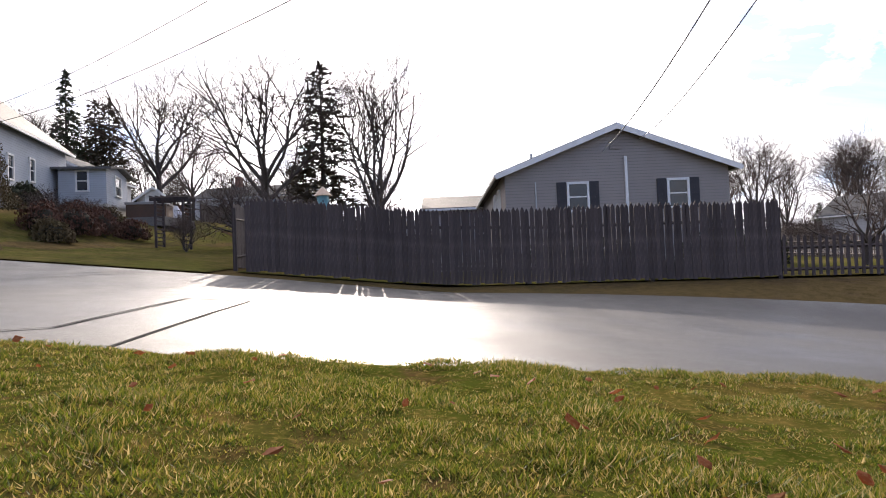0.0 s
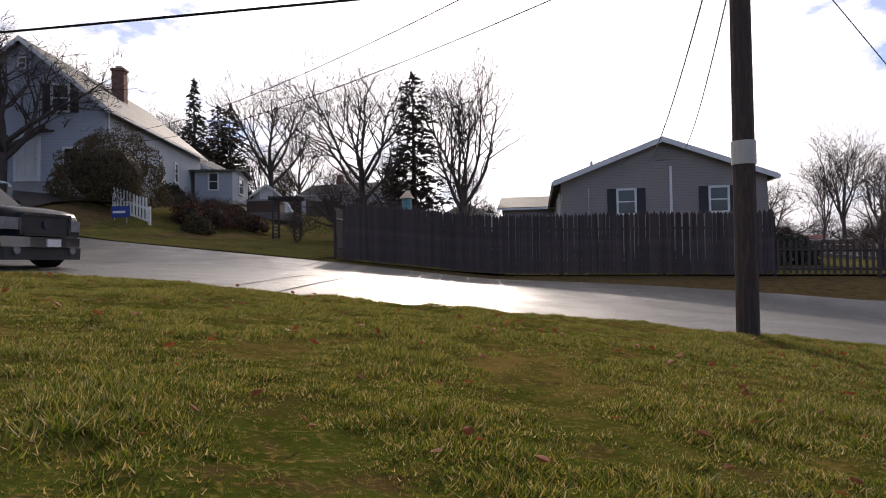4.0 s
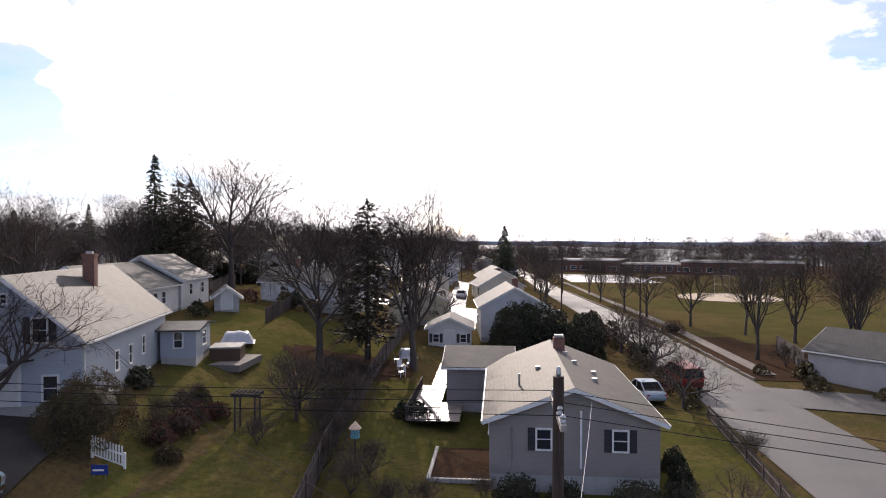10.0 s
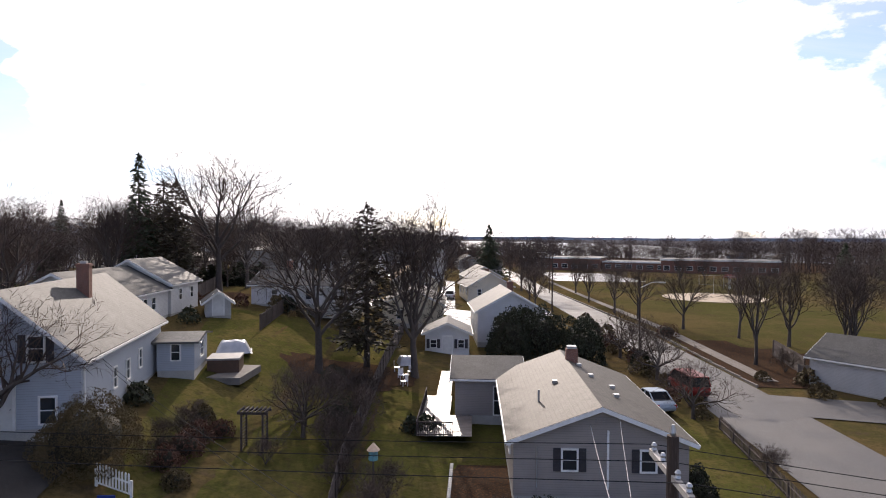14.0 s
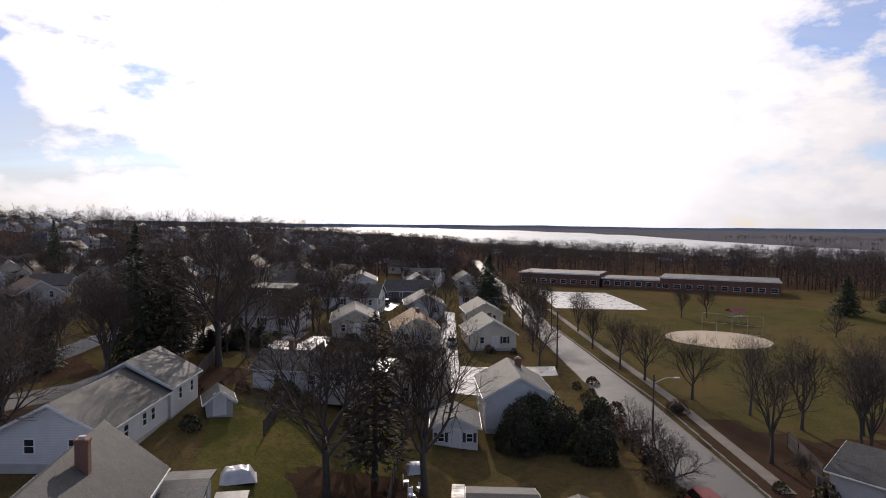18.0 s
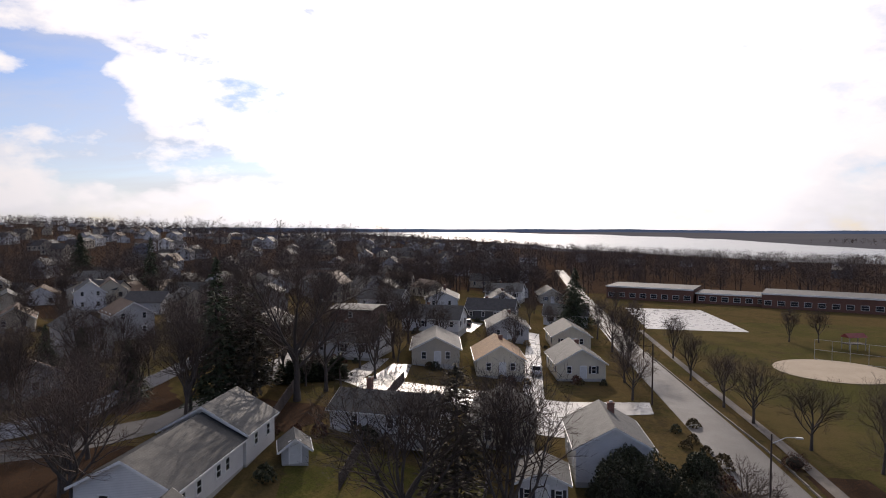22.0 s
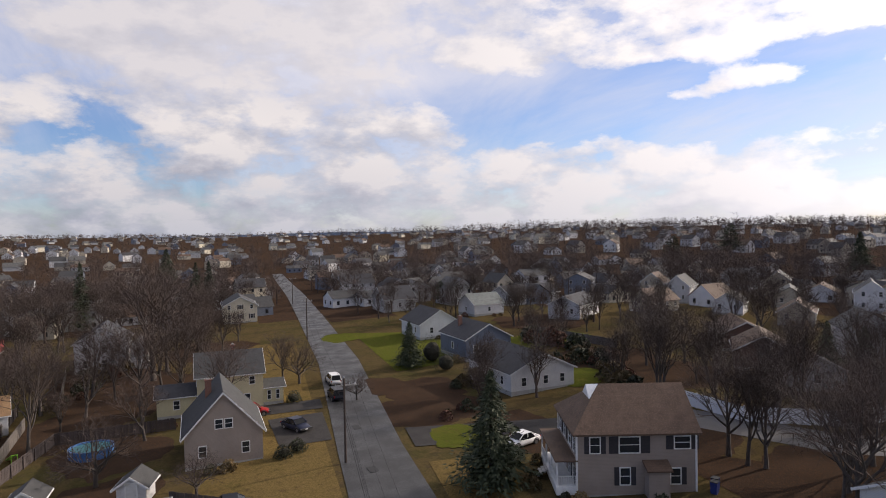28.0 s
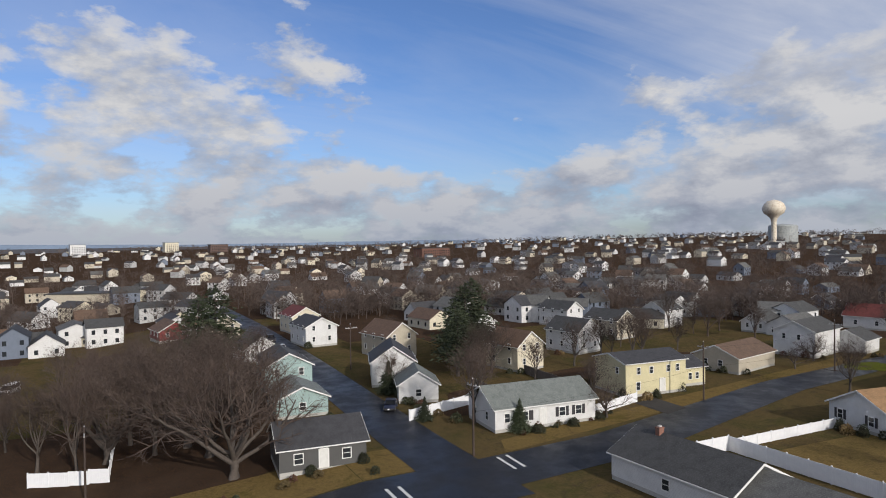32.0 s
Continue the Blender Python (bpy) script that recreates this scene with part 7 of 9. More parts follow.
    solid(bm, [(px, py, 0.42) for px, py in line] + [(px, py, 0.6) for px, py in line] + [(px - 0.1, py * 0.97, 0.42) for px, py in line] + [(px - 0.1, py * 0.97, 0.6) for px, py in line],
          [(i, i + 1, 8 + i, 7 + i) for i in range(6)] + [(7 + i, 8 + i, 22 + i, 21 + i) for i in range(6)] + [(i + 1, i, 14 + i, 15 + i) for i in range(6)] + [(0, 7, 21, 14), (6, 20, 27, 13)])
    bmesh.ops.recalc_face_normals(bm, faces=bm.faces)
    part("bumper", bm, CHROME, ob, "chrome front bumper", smooth=False)
    bm = bm_new()
    box(bm, 2.76, 0, 0.3, 0.2, 1.7, 0.22)
    part("air_dam", bm, PLASTIC, ob, "dark plastic lower bumper")
    bm = bm_new()
    box(bm, 2.81, 0, 0.82, 0.06, 1.04, 0.36)
    for q in range(5):
        box(bm, 2.84, 0, 0.68 + 0.07 * q, 0.03, 1.02, 0.018)
    part("grille", bm, PLASTIC, ob)
    bm = bm_new()
    box(bm, 2.84, 0, 1.01, 0.07, 1.14, 0.05)
    box(bm, 2.85, 0, 0.64, 0.07, 1.0, 0.04)
    for sy in (-1, 1):
        box(bm, 2.84, sy * 0.54, 0.82, 0.07, 0.05, 0.36)
    part("grille_frame", bm, CHROME, ob, "chrome frame round the grille")
    bm = bm_new()
    tube(bm, (2.85, 0, 0.84), (2.88, 0, 0.84), 0.08, 0.08, 12)
    part("badge", bm, surface("badge_blue", (0.03, 0.035, 0.06), (0.03, 0.035, 0.055), 3.0, 0.4, 0.0), ob)
    bm = bm_new()
    box(bm, 2.96, 0.1, 0.5, 0.02, 0.3, 0.14)
    part("number_plate", bm, PLATE, ob)
    bm = bm_new()
    box(bm, -2.05, 0, 1.165, 1.45, 1.7, 0.02)
    part("bed_cover", bm, PLASTIC, ob, "black bed cover")
    return ob


pickup(-10.4, 6.45, 1.03, 4.0, -4, ("navy", (0.004, 0.005, 0.011)), "dark navy pickup truck with a chrome grille, parked on the street")
pickup(-20.0, 15.4, H(-20.0, 15.4) + 0.02, 5.0, -4, ("pale_blue", (0.25, 0.36, 0.44)), "pale blue pickup truck in a driveway")
vehicle("van", 18.5, 47.6, 95, ("red", (0.2, 0.025, 0.02)), "dark red minivan parked on the side street")
vehicle("sedan", 14.4, 43.0, 100, ("silver_blue", (0.35, 0.42, 0.5)), "silver-blue car beside the ranch house")
vehicle("suv", -105.5, 14.4, -176, ("white", (0.75, 0.75, 0.75)), "white car parked along the street")
vehicle("suv", -96.0, 13.4, -176, ("black", (0.02, 0.022, 0.03)), "black car parked along the street")
vehicle("sedan", -84.2, 6.6, 30, ("dark_blue", (0.025, 0.03, 0.055)), "dark blue car in the driveway of the taupe cottage")
vehicle("suv", -93.2, 1.6, 93, ("bright_red", (0.32, 0.015, 0.015)), "bright red car beside the yellow house")
vehicle("sedan", -66.0, 29.0, -70, ("white", (0.75, 0.75, 0.75)), "white car in the driveway of the taupe house")
vehicle("van", 12.0, -146.0, 70, ("white", (0.75, 0.75, 0.75)), "white van parked in a far street")
vehicle("sedan", -62.5, -1.0, 93, ("black", (0.02, 0.022, 0.03)), "black car behind the board fence")
vehicle("sedan", -3.9, 110, 90, ("silver", (0.5, 0.5, 0.52)), "silver car in a wet driveway")
vehicle("sedan", -20.5, 146, 90, ("black", (0.02, 0.022, 0.03)), "dark car in a wet driveway")
vehicle("sedan", -42.0, -89, 60, ("dark_blue", (0.025, 0.03, 0.055)), "dark car beside the crossing street")
vehicle("sedan", -40.5, -150, 88, ("silver", (0.5, 0.5, 0.52)), "silver car along the downhill street")
vehicle("suv", -41.5, -165, 88, ("black", (0.02, 0.022, 0.03)), "black car along the downhill street")


# ---- yard things ----
def arbor(x, y):
    ob = thing("arbor", x, y, 0, "weathered wooden garden arbor with slatted sides", "arbor")
    for sx in (-0.6, 0.6):
        for sy in (-0.4, 0.4):
            bm = bm_new()
            box(bm, sx, sy, 1.1, 0.09, 0.09, 2.2)
            part("post", bm, WOODFENCE, ob)
        for k in range(11):
            bm = bm_new()
            box(bm, sx, 0, 0.2 + 0.18 * k, 0.03, 0.8, 0.05)
            part("slat", bm, WOODFENCE, ob)
    for sy in (-0.4, 0.4):
        bm = bm_new()
        box(bm, 0, sy, 2.2, 1.7, 0.05, 0.14)
        part("beam", bm, WOODFENCE, ob)
    for k in range(7):
        bm = bm_new()
        box(bm, -0.75 + 0.25 * k, 0, 2.31, 0.05, 1.2, 0.08)
        part("rafter", bm, WOODFENCE, ob)


arbor(-11.8, 28.2)


def birdhouse(x, y):
    ob = thing("birdhouse", x, y, 10, "teal birdhouse with a pale tan roof on a post", "birdhouse")
    bm = bm_new()
    tube(bm, (0, 0, -0.2), (0, 0, 2.1), 0.05, 0.045, 8)
    part("post", bm, WOODFENCE, ob)
    bm = bm_new()
    lathe(bm, [(0.2, 2.1), (0.24, 2.12), (0.22, 2.6)], 8)
    part("box", bm, surface("birdhouse_teal", (0.12, 0.3, 0.34), (0.1, 0.25, 0.28), 5.0, 0.5, 0.05), ob)
    bm = bm_new()
    lathe(bm, [(0.34, 2.6), (0.3, 2.66), (0.03, 2.95)], 8)
    part("roof", bm, surface("birdhouse_cap", (0.6, 0.45, 0.32), (0.5, 0.36, 0.26), 5.0, 0.5, 0.05), ob)
    for a in range(4):
        bm = bm_new()
        box(bm, 0.225 * math.cos(a * 1.5708), 0.225 * math.sin(a * 1.5708), 2.38, 0.05, 0.05, 0.06)
        part("entrance", bm, PLASTIC, ob)


birdhouse(-4.4, 23.95)


def lump(name, x, y, w, d, h, seed, material, label, category, leaves=2600, leaf=0.07, z=None, boxy=0.0):
    """A shrub: many small leaves over a rounded uneven form, round a dark core."""
    rng = random.Random(seed)
    ob = thing(name, x, y, rng.uniform(0, 360) if not boxy else 0, label, category, z=z)
    verts, faces = [], []
    for i in range(leaves):
        a, u = rng.uniform(0, 6.283), rng.uniform(-0.15, 1.0)
        k = math.sqrt(max(0.0, 1 - max(u, 0) ** 2)) ** (1 - boxy * 0.6)
        bumpy = 1 + 0.3 * noise.noise(Vector((math.cos(a) * 1.7 + seed, math.sin(a) * 1.7, u * 2))) + 0.22 * noise.noise(Vector((math.cos(a) * 4.5 + seed, math.sin(a) * 4.5, u * 5)))
        s = bumpy * (1 - 0.25 * rng.random() ** 2)
        c = Vector((math.cos(a) * k * w / 2 * s, math.sin(a) * k * d / 2 * s, max(0.03, h * (0.12 + 0.88 * u) * (bumpy if u > 0.5 else 1))))
        q = Euler((rng.uniform(0, 6.28), rng.uniform(0, 6.28), rng.uniform(0, 6.28))).to_matrix()
        z0 = leaf * rng.uniform(0.7, 1.5)
        b = len(verts)
        verts += [tuple(c + q @ Vector(v)) for v in ((-z0, 0, 0), (0, -z0 * 0.5, 0), (z0, 0, z0 * 0.2), (0, z0 * 0.5, 0))]
        faces.append((b, b + 1, b + 2, b + 3))
    part("leaves", raw_mesh("leaves", verts, faces, material), None, ob)
    # near-black filler; its colour stands in for shade between the leaves
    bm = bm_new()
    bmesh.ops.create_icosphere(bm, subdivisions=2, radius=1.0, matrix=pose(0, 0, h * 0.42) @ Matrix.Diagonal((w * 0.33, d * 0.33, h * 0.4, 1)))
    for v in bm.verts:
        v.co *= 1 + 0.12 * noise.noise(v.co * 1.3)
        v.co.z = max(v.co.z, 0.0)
    part("core", bm, surface("shrub_inner_shade", (0.022, 0.02, 0.013), (0.03, 0.026, 0.016), 2.0, 0.95, 0.5, 12.0), ob)
    return ob


BROWNBUSH = surface("brown_bush", (0.075, 0.058, 0.022), (0.1, 0.068, 0.03), 1.0, 0.8, 0.0, 20.0, (0.07, 0.05, 0.022))
REDBUSH = surface("barberry", (0.1, 0.045, 0.03), (0.075, 0.04, 0.03), 1.5, 0.85, 0.2, 20.0, (0.13, 0.06, 0.03))
lump("round_bush", -17.2, 21.4, 4.6, 4.4, 3.0, 1, BROWNBUSH, "large rounded yew bush, olive brown", "bush", 30000, 0.036)
lump("clipped_hedge", 10.1, 4.6, 1.6, 2.6, 1.0, 2, REDBUSH, "clipped dark barberry hedge end with red leaves", "hedge", 5000, 0.03, boxy=0.8)
for i, (bx, by, bw, bh, mm) in enumerate(((3.8, 23.2, 2.2, 1.2, HEDGE), (6.2, 23.0, 1.8, 1.1, HEDGE), (9.6, 22.8, 3.0, 1.3, HEDGE), (11.7, 23.4, 1.8, 1.1, HEDGE), (12.4, 25.8, 1.5, 1.0, HEDGE), (12.6, 28.0, 1.4, 1.2, HEDGE), (-8.2, 33.5, 2.6, 1.9, HEDGE), (-10.5, 42.5, 2.2, 1.5, HEDGE), (-76.0, 6.0, 2.2, 1.3, HEDGE), (-74.6, 4.4, 2.0, 1.3, HEDGE), (-97.5, 7.5, 2.4, 1.5, HEDGE), (-88.0, -46.5, 1.6, 1.4, HEDGE), (-89.6, -43.6, 2.0, 1.6, HEDGE), (-88.2, -49.4, 1.4, 1.5, HEDGE), (-60, -68.5, 1.8, 1.0, HEDGE), (-54, -68.3, 1.8, 1.0, HEDGE), (-65, -69.2, 2.0, 1.2, HEDGE), (-81, -73.8, 1.6, 1.3, HEDGE), (-88, -75.2, 1.8, 1.5, HEDGE), (-24, -69.2, 1.4, 1.0, HEDGE), (-30, -69.0, 1.4, 1.0, HEDGE), (-112, 33, 5.0, 4.2, HEDGE), (-104, 33, 4.0, 3.2, HEDGE), (24.6, 74, 3.0, 1.6, REDBUSH), (-14.7, 23.6, 1.7, 1.1, REDBUSH), (-14.5, 25.4, 1.9, 1.2, REDBUSH), (-14.6, 27.2, 1.8, 1.1, REDBUSH), (-14.0, 28.9, 1.6, 0.9, REDBUSH), (-15.4, 29.6, 1.5, 1.0, BROWNBUSH), (-13.6, 22.4, 1.4, 0.8, BROWNBUSH))):
    lump("shrub", bx, by, bw, bw * 0.9, bh, 10 + i, mm, "dense low shrub, %s" % ("dark green" if mm is HEDGE else "russet brown" if mm is REDBUSH else "olive brown"), "shrub", 1500, 0.06)
for i, (bx, by, bw, bh) in enumerate(((4.2, 60.5, 5.0, 4.6), (8.2, 61.8, 5.4, 4.4), (11.5, 58.5, 4.6, 3.6), (13.5, 68, 4.0, 2.8), (6.0, 64.5, 4.2, 4.4))):
    lump("evergreen_bush", bx, by, bw, bw * 0.9, bh, 60 + i, HEDGE, "tall dark evergreen bush behind the cabin", "bush", 5000, 0.12)
for i in range(9):
    conifer("shrub", -36.5 + i * 0.75, 79.0 + i * 0.75, 1.1 + 0.2 * (i % 3), 40 * i, "narrow young cedar in a row")


def hot_tub(x, y):
    ob = thing("hot_tub", x, y, 12, "square brown hot tub with a grey lid", "hot tub")
    bm = bm_new()
    box(bm, 0, 0, 0.45, 2.2, 2.2, 0.9)
    part("cabinet", bm, surface("cedar_panel", (0.1, 0.055, 0.035), (0.075, 0.045, 0.03), 2.0, 0.6, 0.2), ob)
    bm = bm_new()
    box(bm, 0, 0, 0.97, 2.3, 2.3, 0.13)
    part("lid", bm, surface("vinyl_lid", (0.3, 0.29, 0.28), (0.24, 0.23, 0.22), 2.0, 0.45, 0.1), ob)


bm = bm_new()
box(bm, -17.2, 38.4, H(-17.2, 38.4) - 0.1, 3.2, 4.4, 0.5)
bar("patio", bm, surface("old_patio", (0.2, 0.185, 0.17), (0.15, 0.14, 0.13), 1.0, 0.85, 0.3, 20.0, (0.24, 0.22, 0.2), spec=0.15), "pale concrete patio slab behind the white house", "patio", "structure")
ht = hot_tub(-17.6, 38.8)


def covered(x, y, w, d, h, label, seed):
    ob = thing("tarpaulin", x, y, 20, label, "tarpaulin")
    bm = bm_new()
    bmesh.ops.create_grid(bm, x_segments=22, y_segments=16, size=0.5)
    for v in bm.verts:
        r = max(abs(v.co.x), abs(v.co.y)) * 2
        z = h * (1 - soft(r, 0.55, 1.0)) + 0.12 * noise.noise(Vector((v.co.x * 7, v.co.y * 7, seed))) * (1 if r < 0.97 else 0)
        v.co = Vector((v.co.x * w, v.co.y * d, max(0.02, z)))
    part("sheet", bm, surface("silver_tarp", (0.5, 0.51, 0.54), (0.4, 0.42, 0.46), 2.0, 0.3, 0.3, 12.0), ob, smooth=True)
    bm = bm_new()
    box(bm, 0, 0, h * 0.35, w * 0.5, d * 0.5, h * 0.68)
    part("load", bm, PLASTIC, ob)


covered(-18.8, 43.4, 2.9, 2.2, 0.9, "silver tarpaulin over stacked garden furniture", 3)
covered(-5.8, 52.5, 1.8, 1.6, 0.8, "pale sheet over garden chairs", 5)


def garden_chair(x, y, rz):
    ob = thing("garden_chair", x, y, rz, "white plastic garden chair on the wet yard", "chair", "chairs by the fence")
    bm = bm_new()
    box(bm, 0, 0, 0.42, 0.52, 0.5, 0.04)
    part("seat", bm, VINYL, ob)
    bm = bm_new()
    for k in range(5):
        box(bm, -0.2 + 0.1 * k, 0.25, 0.7, 0.07, 0.03, 0.55)
    part("backrest", bm, VINYL, ob)
    for sx in (-0.23, 0.23):
        for sy in (-0.2, 0.22):
            bm = bm_new()
            box(bm, sx, sy, 0.21, 0.05, 0.05, 0.42)
            part("leg", bm, VINYL, ob)


for gx, gy, gr in ((-5.6, 47.0, 30), (-5.0, 48.6, 200), (-6.3, 49.4, 100), (-5.2, 45.2, 300)):
    garden_chair(gx, gy, gr)
pool = thing("swimming_pool", -85.2, -16.4, 0, "round blue above-ground swimming pool", "pool")
bm = bm_new()
lathe(bm, [(2.3, 0), (2.35, 0.1), (2.35, 1.05), (2.42, 1.1), (2.25, 1.1), (2.2, 0.85)], 28)
part("wall", bm, surface("pool_blue", (0.05, 0.16, 0.38), (0.04, 0.13, 0.32), 2.0, 0.4, 0.1), pool, smooth=False)
bm = bm_new()
bmesh.ops.create_circle(bm, cap_ends=True, radius=2.2, segments=28, matrix=pose(0, 0, 0.95))
part("water", bm, surface("pool_water", (0.06, 0.2, 0.22), (0.05, 0.16, 0.2), 1.0, 0.05, 0.0), pool)
for k in range(8):
    bm = bm_new()
    tube(bm, (2.45 * math.cos(k * 0.7854), 2.45 * math.sin(k * 0.7854), 0), (2.45 * math.cos(k * 0.7854), 2.45 * math.sin(k * 0.7854), 1.1), 0.04, 0.04, 6)
    part("leg", bm, METAL, pool)
TOYG = surface("lime_plastic", (0.25, 0.6, 0.05), (0.2, 0.5, 0.05), 3.0, 0.4, 0.0)
slide = thing("garden_slide", -86.0, -24.6, 30, "lime green plastic garden slide", "toy")
bm = bm_new()
solid(bm, [(-1.2, -0.3, 0.1), (-1.2, 0.3, 0.1), (1.0, 0.3, 1.1), (1.0, -0.3, 1.1), (-1.2, -0.3, 0.2), (-1.2, 0.3, 0.2), (1.0, 0.3, 1.2), (1.0, -0.3, 1.2)], [(0, 1, 2, 3), (4, 7, 6, 5), (0, 3, 7, 4), (1, 5, 6, 2), (0, 4, 5, 1), (3, 2, 6, 7)])
part("chute", bm, TOYG, slide)
for sy in (-0.3, 0.3):
    bm = bm_new()
    box(bm, 1.1, sy, 0.6, 0.07, 0.07, 1.2)
    part("leg", bm, TOYG, slide)
for bx, by in ((-48.2, 39.2), (-47.6, 38.6)):
    bm = bm_new()
    bin_ob = thing("wheeled_bin", bx, by, 30, "dark blue wheeled bin beside the house", "bin", "bins")
    solid(bm, [(-0.25, -0.28, 0), (0.25, -0.28, 0), (0.25, 0.28, 0), (-0.25, 0.28, 0), (-0.3, -0.33, 1.0), (0.3, -0.33, 1.0), (0.3, 0.33, 1.0), (-0.3, 0.33, 1.0)], [(0, 3, 2, 1), (4, 5, 6, 7), (0, 1, 5, 4), (1, 2, 6, 5), (2, 3, 7, 6), (3, 0, 4, 7)])
    part("body", bm, surface("bin_blue", (0.02, 0.035, 0.16), (0.02, 0.03, 0.13), 3.0, 0.4, 0.0), bin_ob)
    bm = bm_new()
    box(bm, 0, 0, 1.03, 0.64, 0.7, 0.07)
    part("lid", bm, PLASTIC, bin_ob)
sign = thing("yard_sign", -14.9, 18.9, 6, "small blue and white yard sign on wire legs", "sign")
bm = bm_new()
box(bm, 0, 0, 0.45, 0.75, 0.03, 0.45)
board = part("panel", bm, surface("sign_blue", (0.02, 0.05, 0.25), (0.02, 0.04, 0.2), 3.0, 0.4, 0.0), sign)
bm = bm_new()
box(bm, -0.05, -0.02, 0.44, 0.5, 0.012, 0.09, 0)
part("lettering", bm, TRIM, board)
for sx in (-0.25, 0.25):
    bm = bm_new()
    tube(bm, (sx, 0, 0), (sx, 0, 0.3), 0.012, 0.012, 6)
    part("leg", bm, METAL, sign)
street_sign = thing("street_sign", 17.4, 15.6, 0, "green street name sign over a stop sign post", "sign")
bm = bm_new()
tube(bm, (0, 0, 0), (0, 0, 2.9), 0.03, 0.03, 8)
part("post", bm, METAL, street_sign)
bm = bm_new()
box(bm, 0, 0, 2.8, 0.75, 0.02, 0.17)
part("name_plate", bm, surface("sign_green", (0.02, 0.2, 0.1), (0.02, 0.17, 0.09), 3.0, 0.4, 0.0), street_sign)
bm = bm_new()
tube(bm, (0.0, -0.04, 2.2), (0.0, -0.06, 2.2), 0.36, 0.36, 8)
part("stop_plate", bm, surface("sign_red", (0.35, 0.02, 0.02), (0.3, 0.02, 0.02), 3.0, 0.4, 0.0), street_sign)
planter = thing("garden_bed", 1.0, 27.6, 0, "bare garden bed edged with stone blocks", "garden bed")
bm = bm_new()
box(bm, 0, 0, 0.08, 3.4, 5.0, 0.16)
part("soil", bm, MULCH, planter)
stone_me = None
for i in range(18):
    for sx in (-1.75, 1.75):
        if stone_me is None:
            b2 = bm_new()
            box(b2, 0, 0, 0.1, 0.2, 0.27, 0.24)
            bmesh.ops.bevel(b2, geom=b2.edges[:], offset=0.02, segments=1, affect="EDGES")
            stone_me = mesh_of("edging_stone", b2, CONCRETE)
        part("edging_stone", stone_me, None, planter, m=pose(sx, -2.5 + 0.29 * i, 0))
for i in range(12):
    part("edging_stone", stone_me, None, planter, m=pose(-1.6 + 0.29 * i, -2.6, 0, 0, 0, 90))

# ---- garage across the side street ----
side_garage = house(37.0, 49.6, 38, 8.0, 11.0, 2.7, 1.6, PALEGREY, R_GREY, "W 3 1.0 0.8 1.0", "low grey garage with a dull green door", name="garage", foot=0.1)
bm = bm_new()
box(bm, 0, -5.54, 1.1, 3.0, 0.08, 2.2)
for k in range(4):
    box(bm, 0, -5.59, 0.3 + 0.53 * k, 2.8, 0.03, 0.42)
part("garage_door", bm, surface("grey_green_door", (0.3, 0.36, 0.35), (0.26, 0.31, 0.3), 2.0, 0.5, 0.05), side_garage)

# ---- school, tower, far landmarks ----
SCHOOLBRICK = surface("school_brick", (0.16, 0.075, 0.055), (0.12, 0.06, 0.045), 0.5, 0.85, 0.3, 8.0, (0.2, 0.11, 0.08))


def school_block(x, y, rz, w, d, h, n):
    ob = thing("school_building", x, y, rz, "long low brick school with a flat snow-white roof edge", "school")
    bm = bm_new()
    box(bm, 0, 0, h / 2 - 0.5, w, d, h + 1.0)
    part("wall", bm, SCHOOLBRICK, ob)
    bm = bm_new()
    box(bm, 0, 0, h + 0.15, w + 0.5, d + 0.5, 0.3)
    part("roof", bm, R_PALE, ob, "flat pale roof")
    bm = bm_new()
    box(bm, 0, -d / 2 - 0.28, h + 0.1, w + 0.5, 0.06, 0.5)
    part("fascia", bm, TRIM, ob)
    for i in range(n):
        window_part(ob, on_wall("S", w * ((i + 0.5) / n - 0.5), 1.0, w, d), 2.2, 1.6)
    return ob


school_block(36, 246, -20, 30, 18, 4.6, 8)
school_block(63, 236, -20, 26, 14, 3.4, 7)
school_block(88, 226, -22, 38, 18, 4.6, 10)
TANKM = surface("tower_paint", (0.72, 0.66, 0.55), (0.62, 0.55, 0.44), 0.05, 0.5, 0.1, 0.4, (0.45, 0.36, 0.26))
TOWER_FOOT, TANK_FOOT = 4.6, 4.5
tower = thing("water_tower", -871.4, -603.4, 0, "tall cream water tower with a bulb tank", "water tower", z=TOWER_FOOT)
bm = bm_new()
lathe(bm, [(7.5, 0), (5.5, 3), (3.8, 9), (3.6, 44), (4.6, 49), (8.0, 53), (13.5, 57), (15.5, 62), (15.3, 66), (13.0, 71), (8.5, 74.5), (3.0, 76.2), (0.3, 76.6)], 32)
part("tank", bm, TANKM, tower, smooth=True)
bm = bm_new()
tube(bm, (0, 0, 76), (0, 0, 79), 0.3, 0.2, 8)
part("beacon", bm, METAL, tower)
reservoir = thing("water_tank", -901.6, -609.7, 0, "broad grey steel water tank beside the tower", "water tank", z=TANK_FOOT)
bm = bm_new()
lathe(bm, [(20, -12), (20, 38), (18, 40), (0.5, 42)], 36)
part("tank", bm, surface("tank_grey", (0.36, 0.38, 0.38), (0.3, 0.32, 0.32), 0.05, 0.5, 0.1, 0.4, (0.22, 0.24, 0.24)), reservoir, smooth=False)
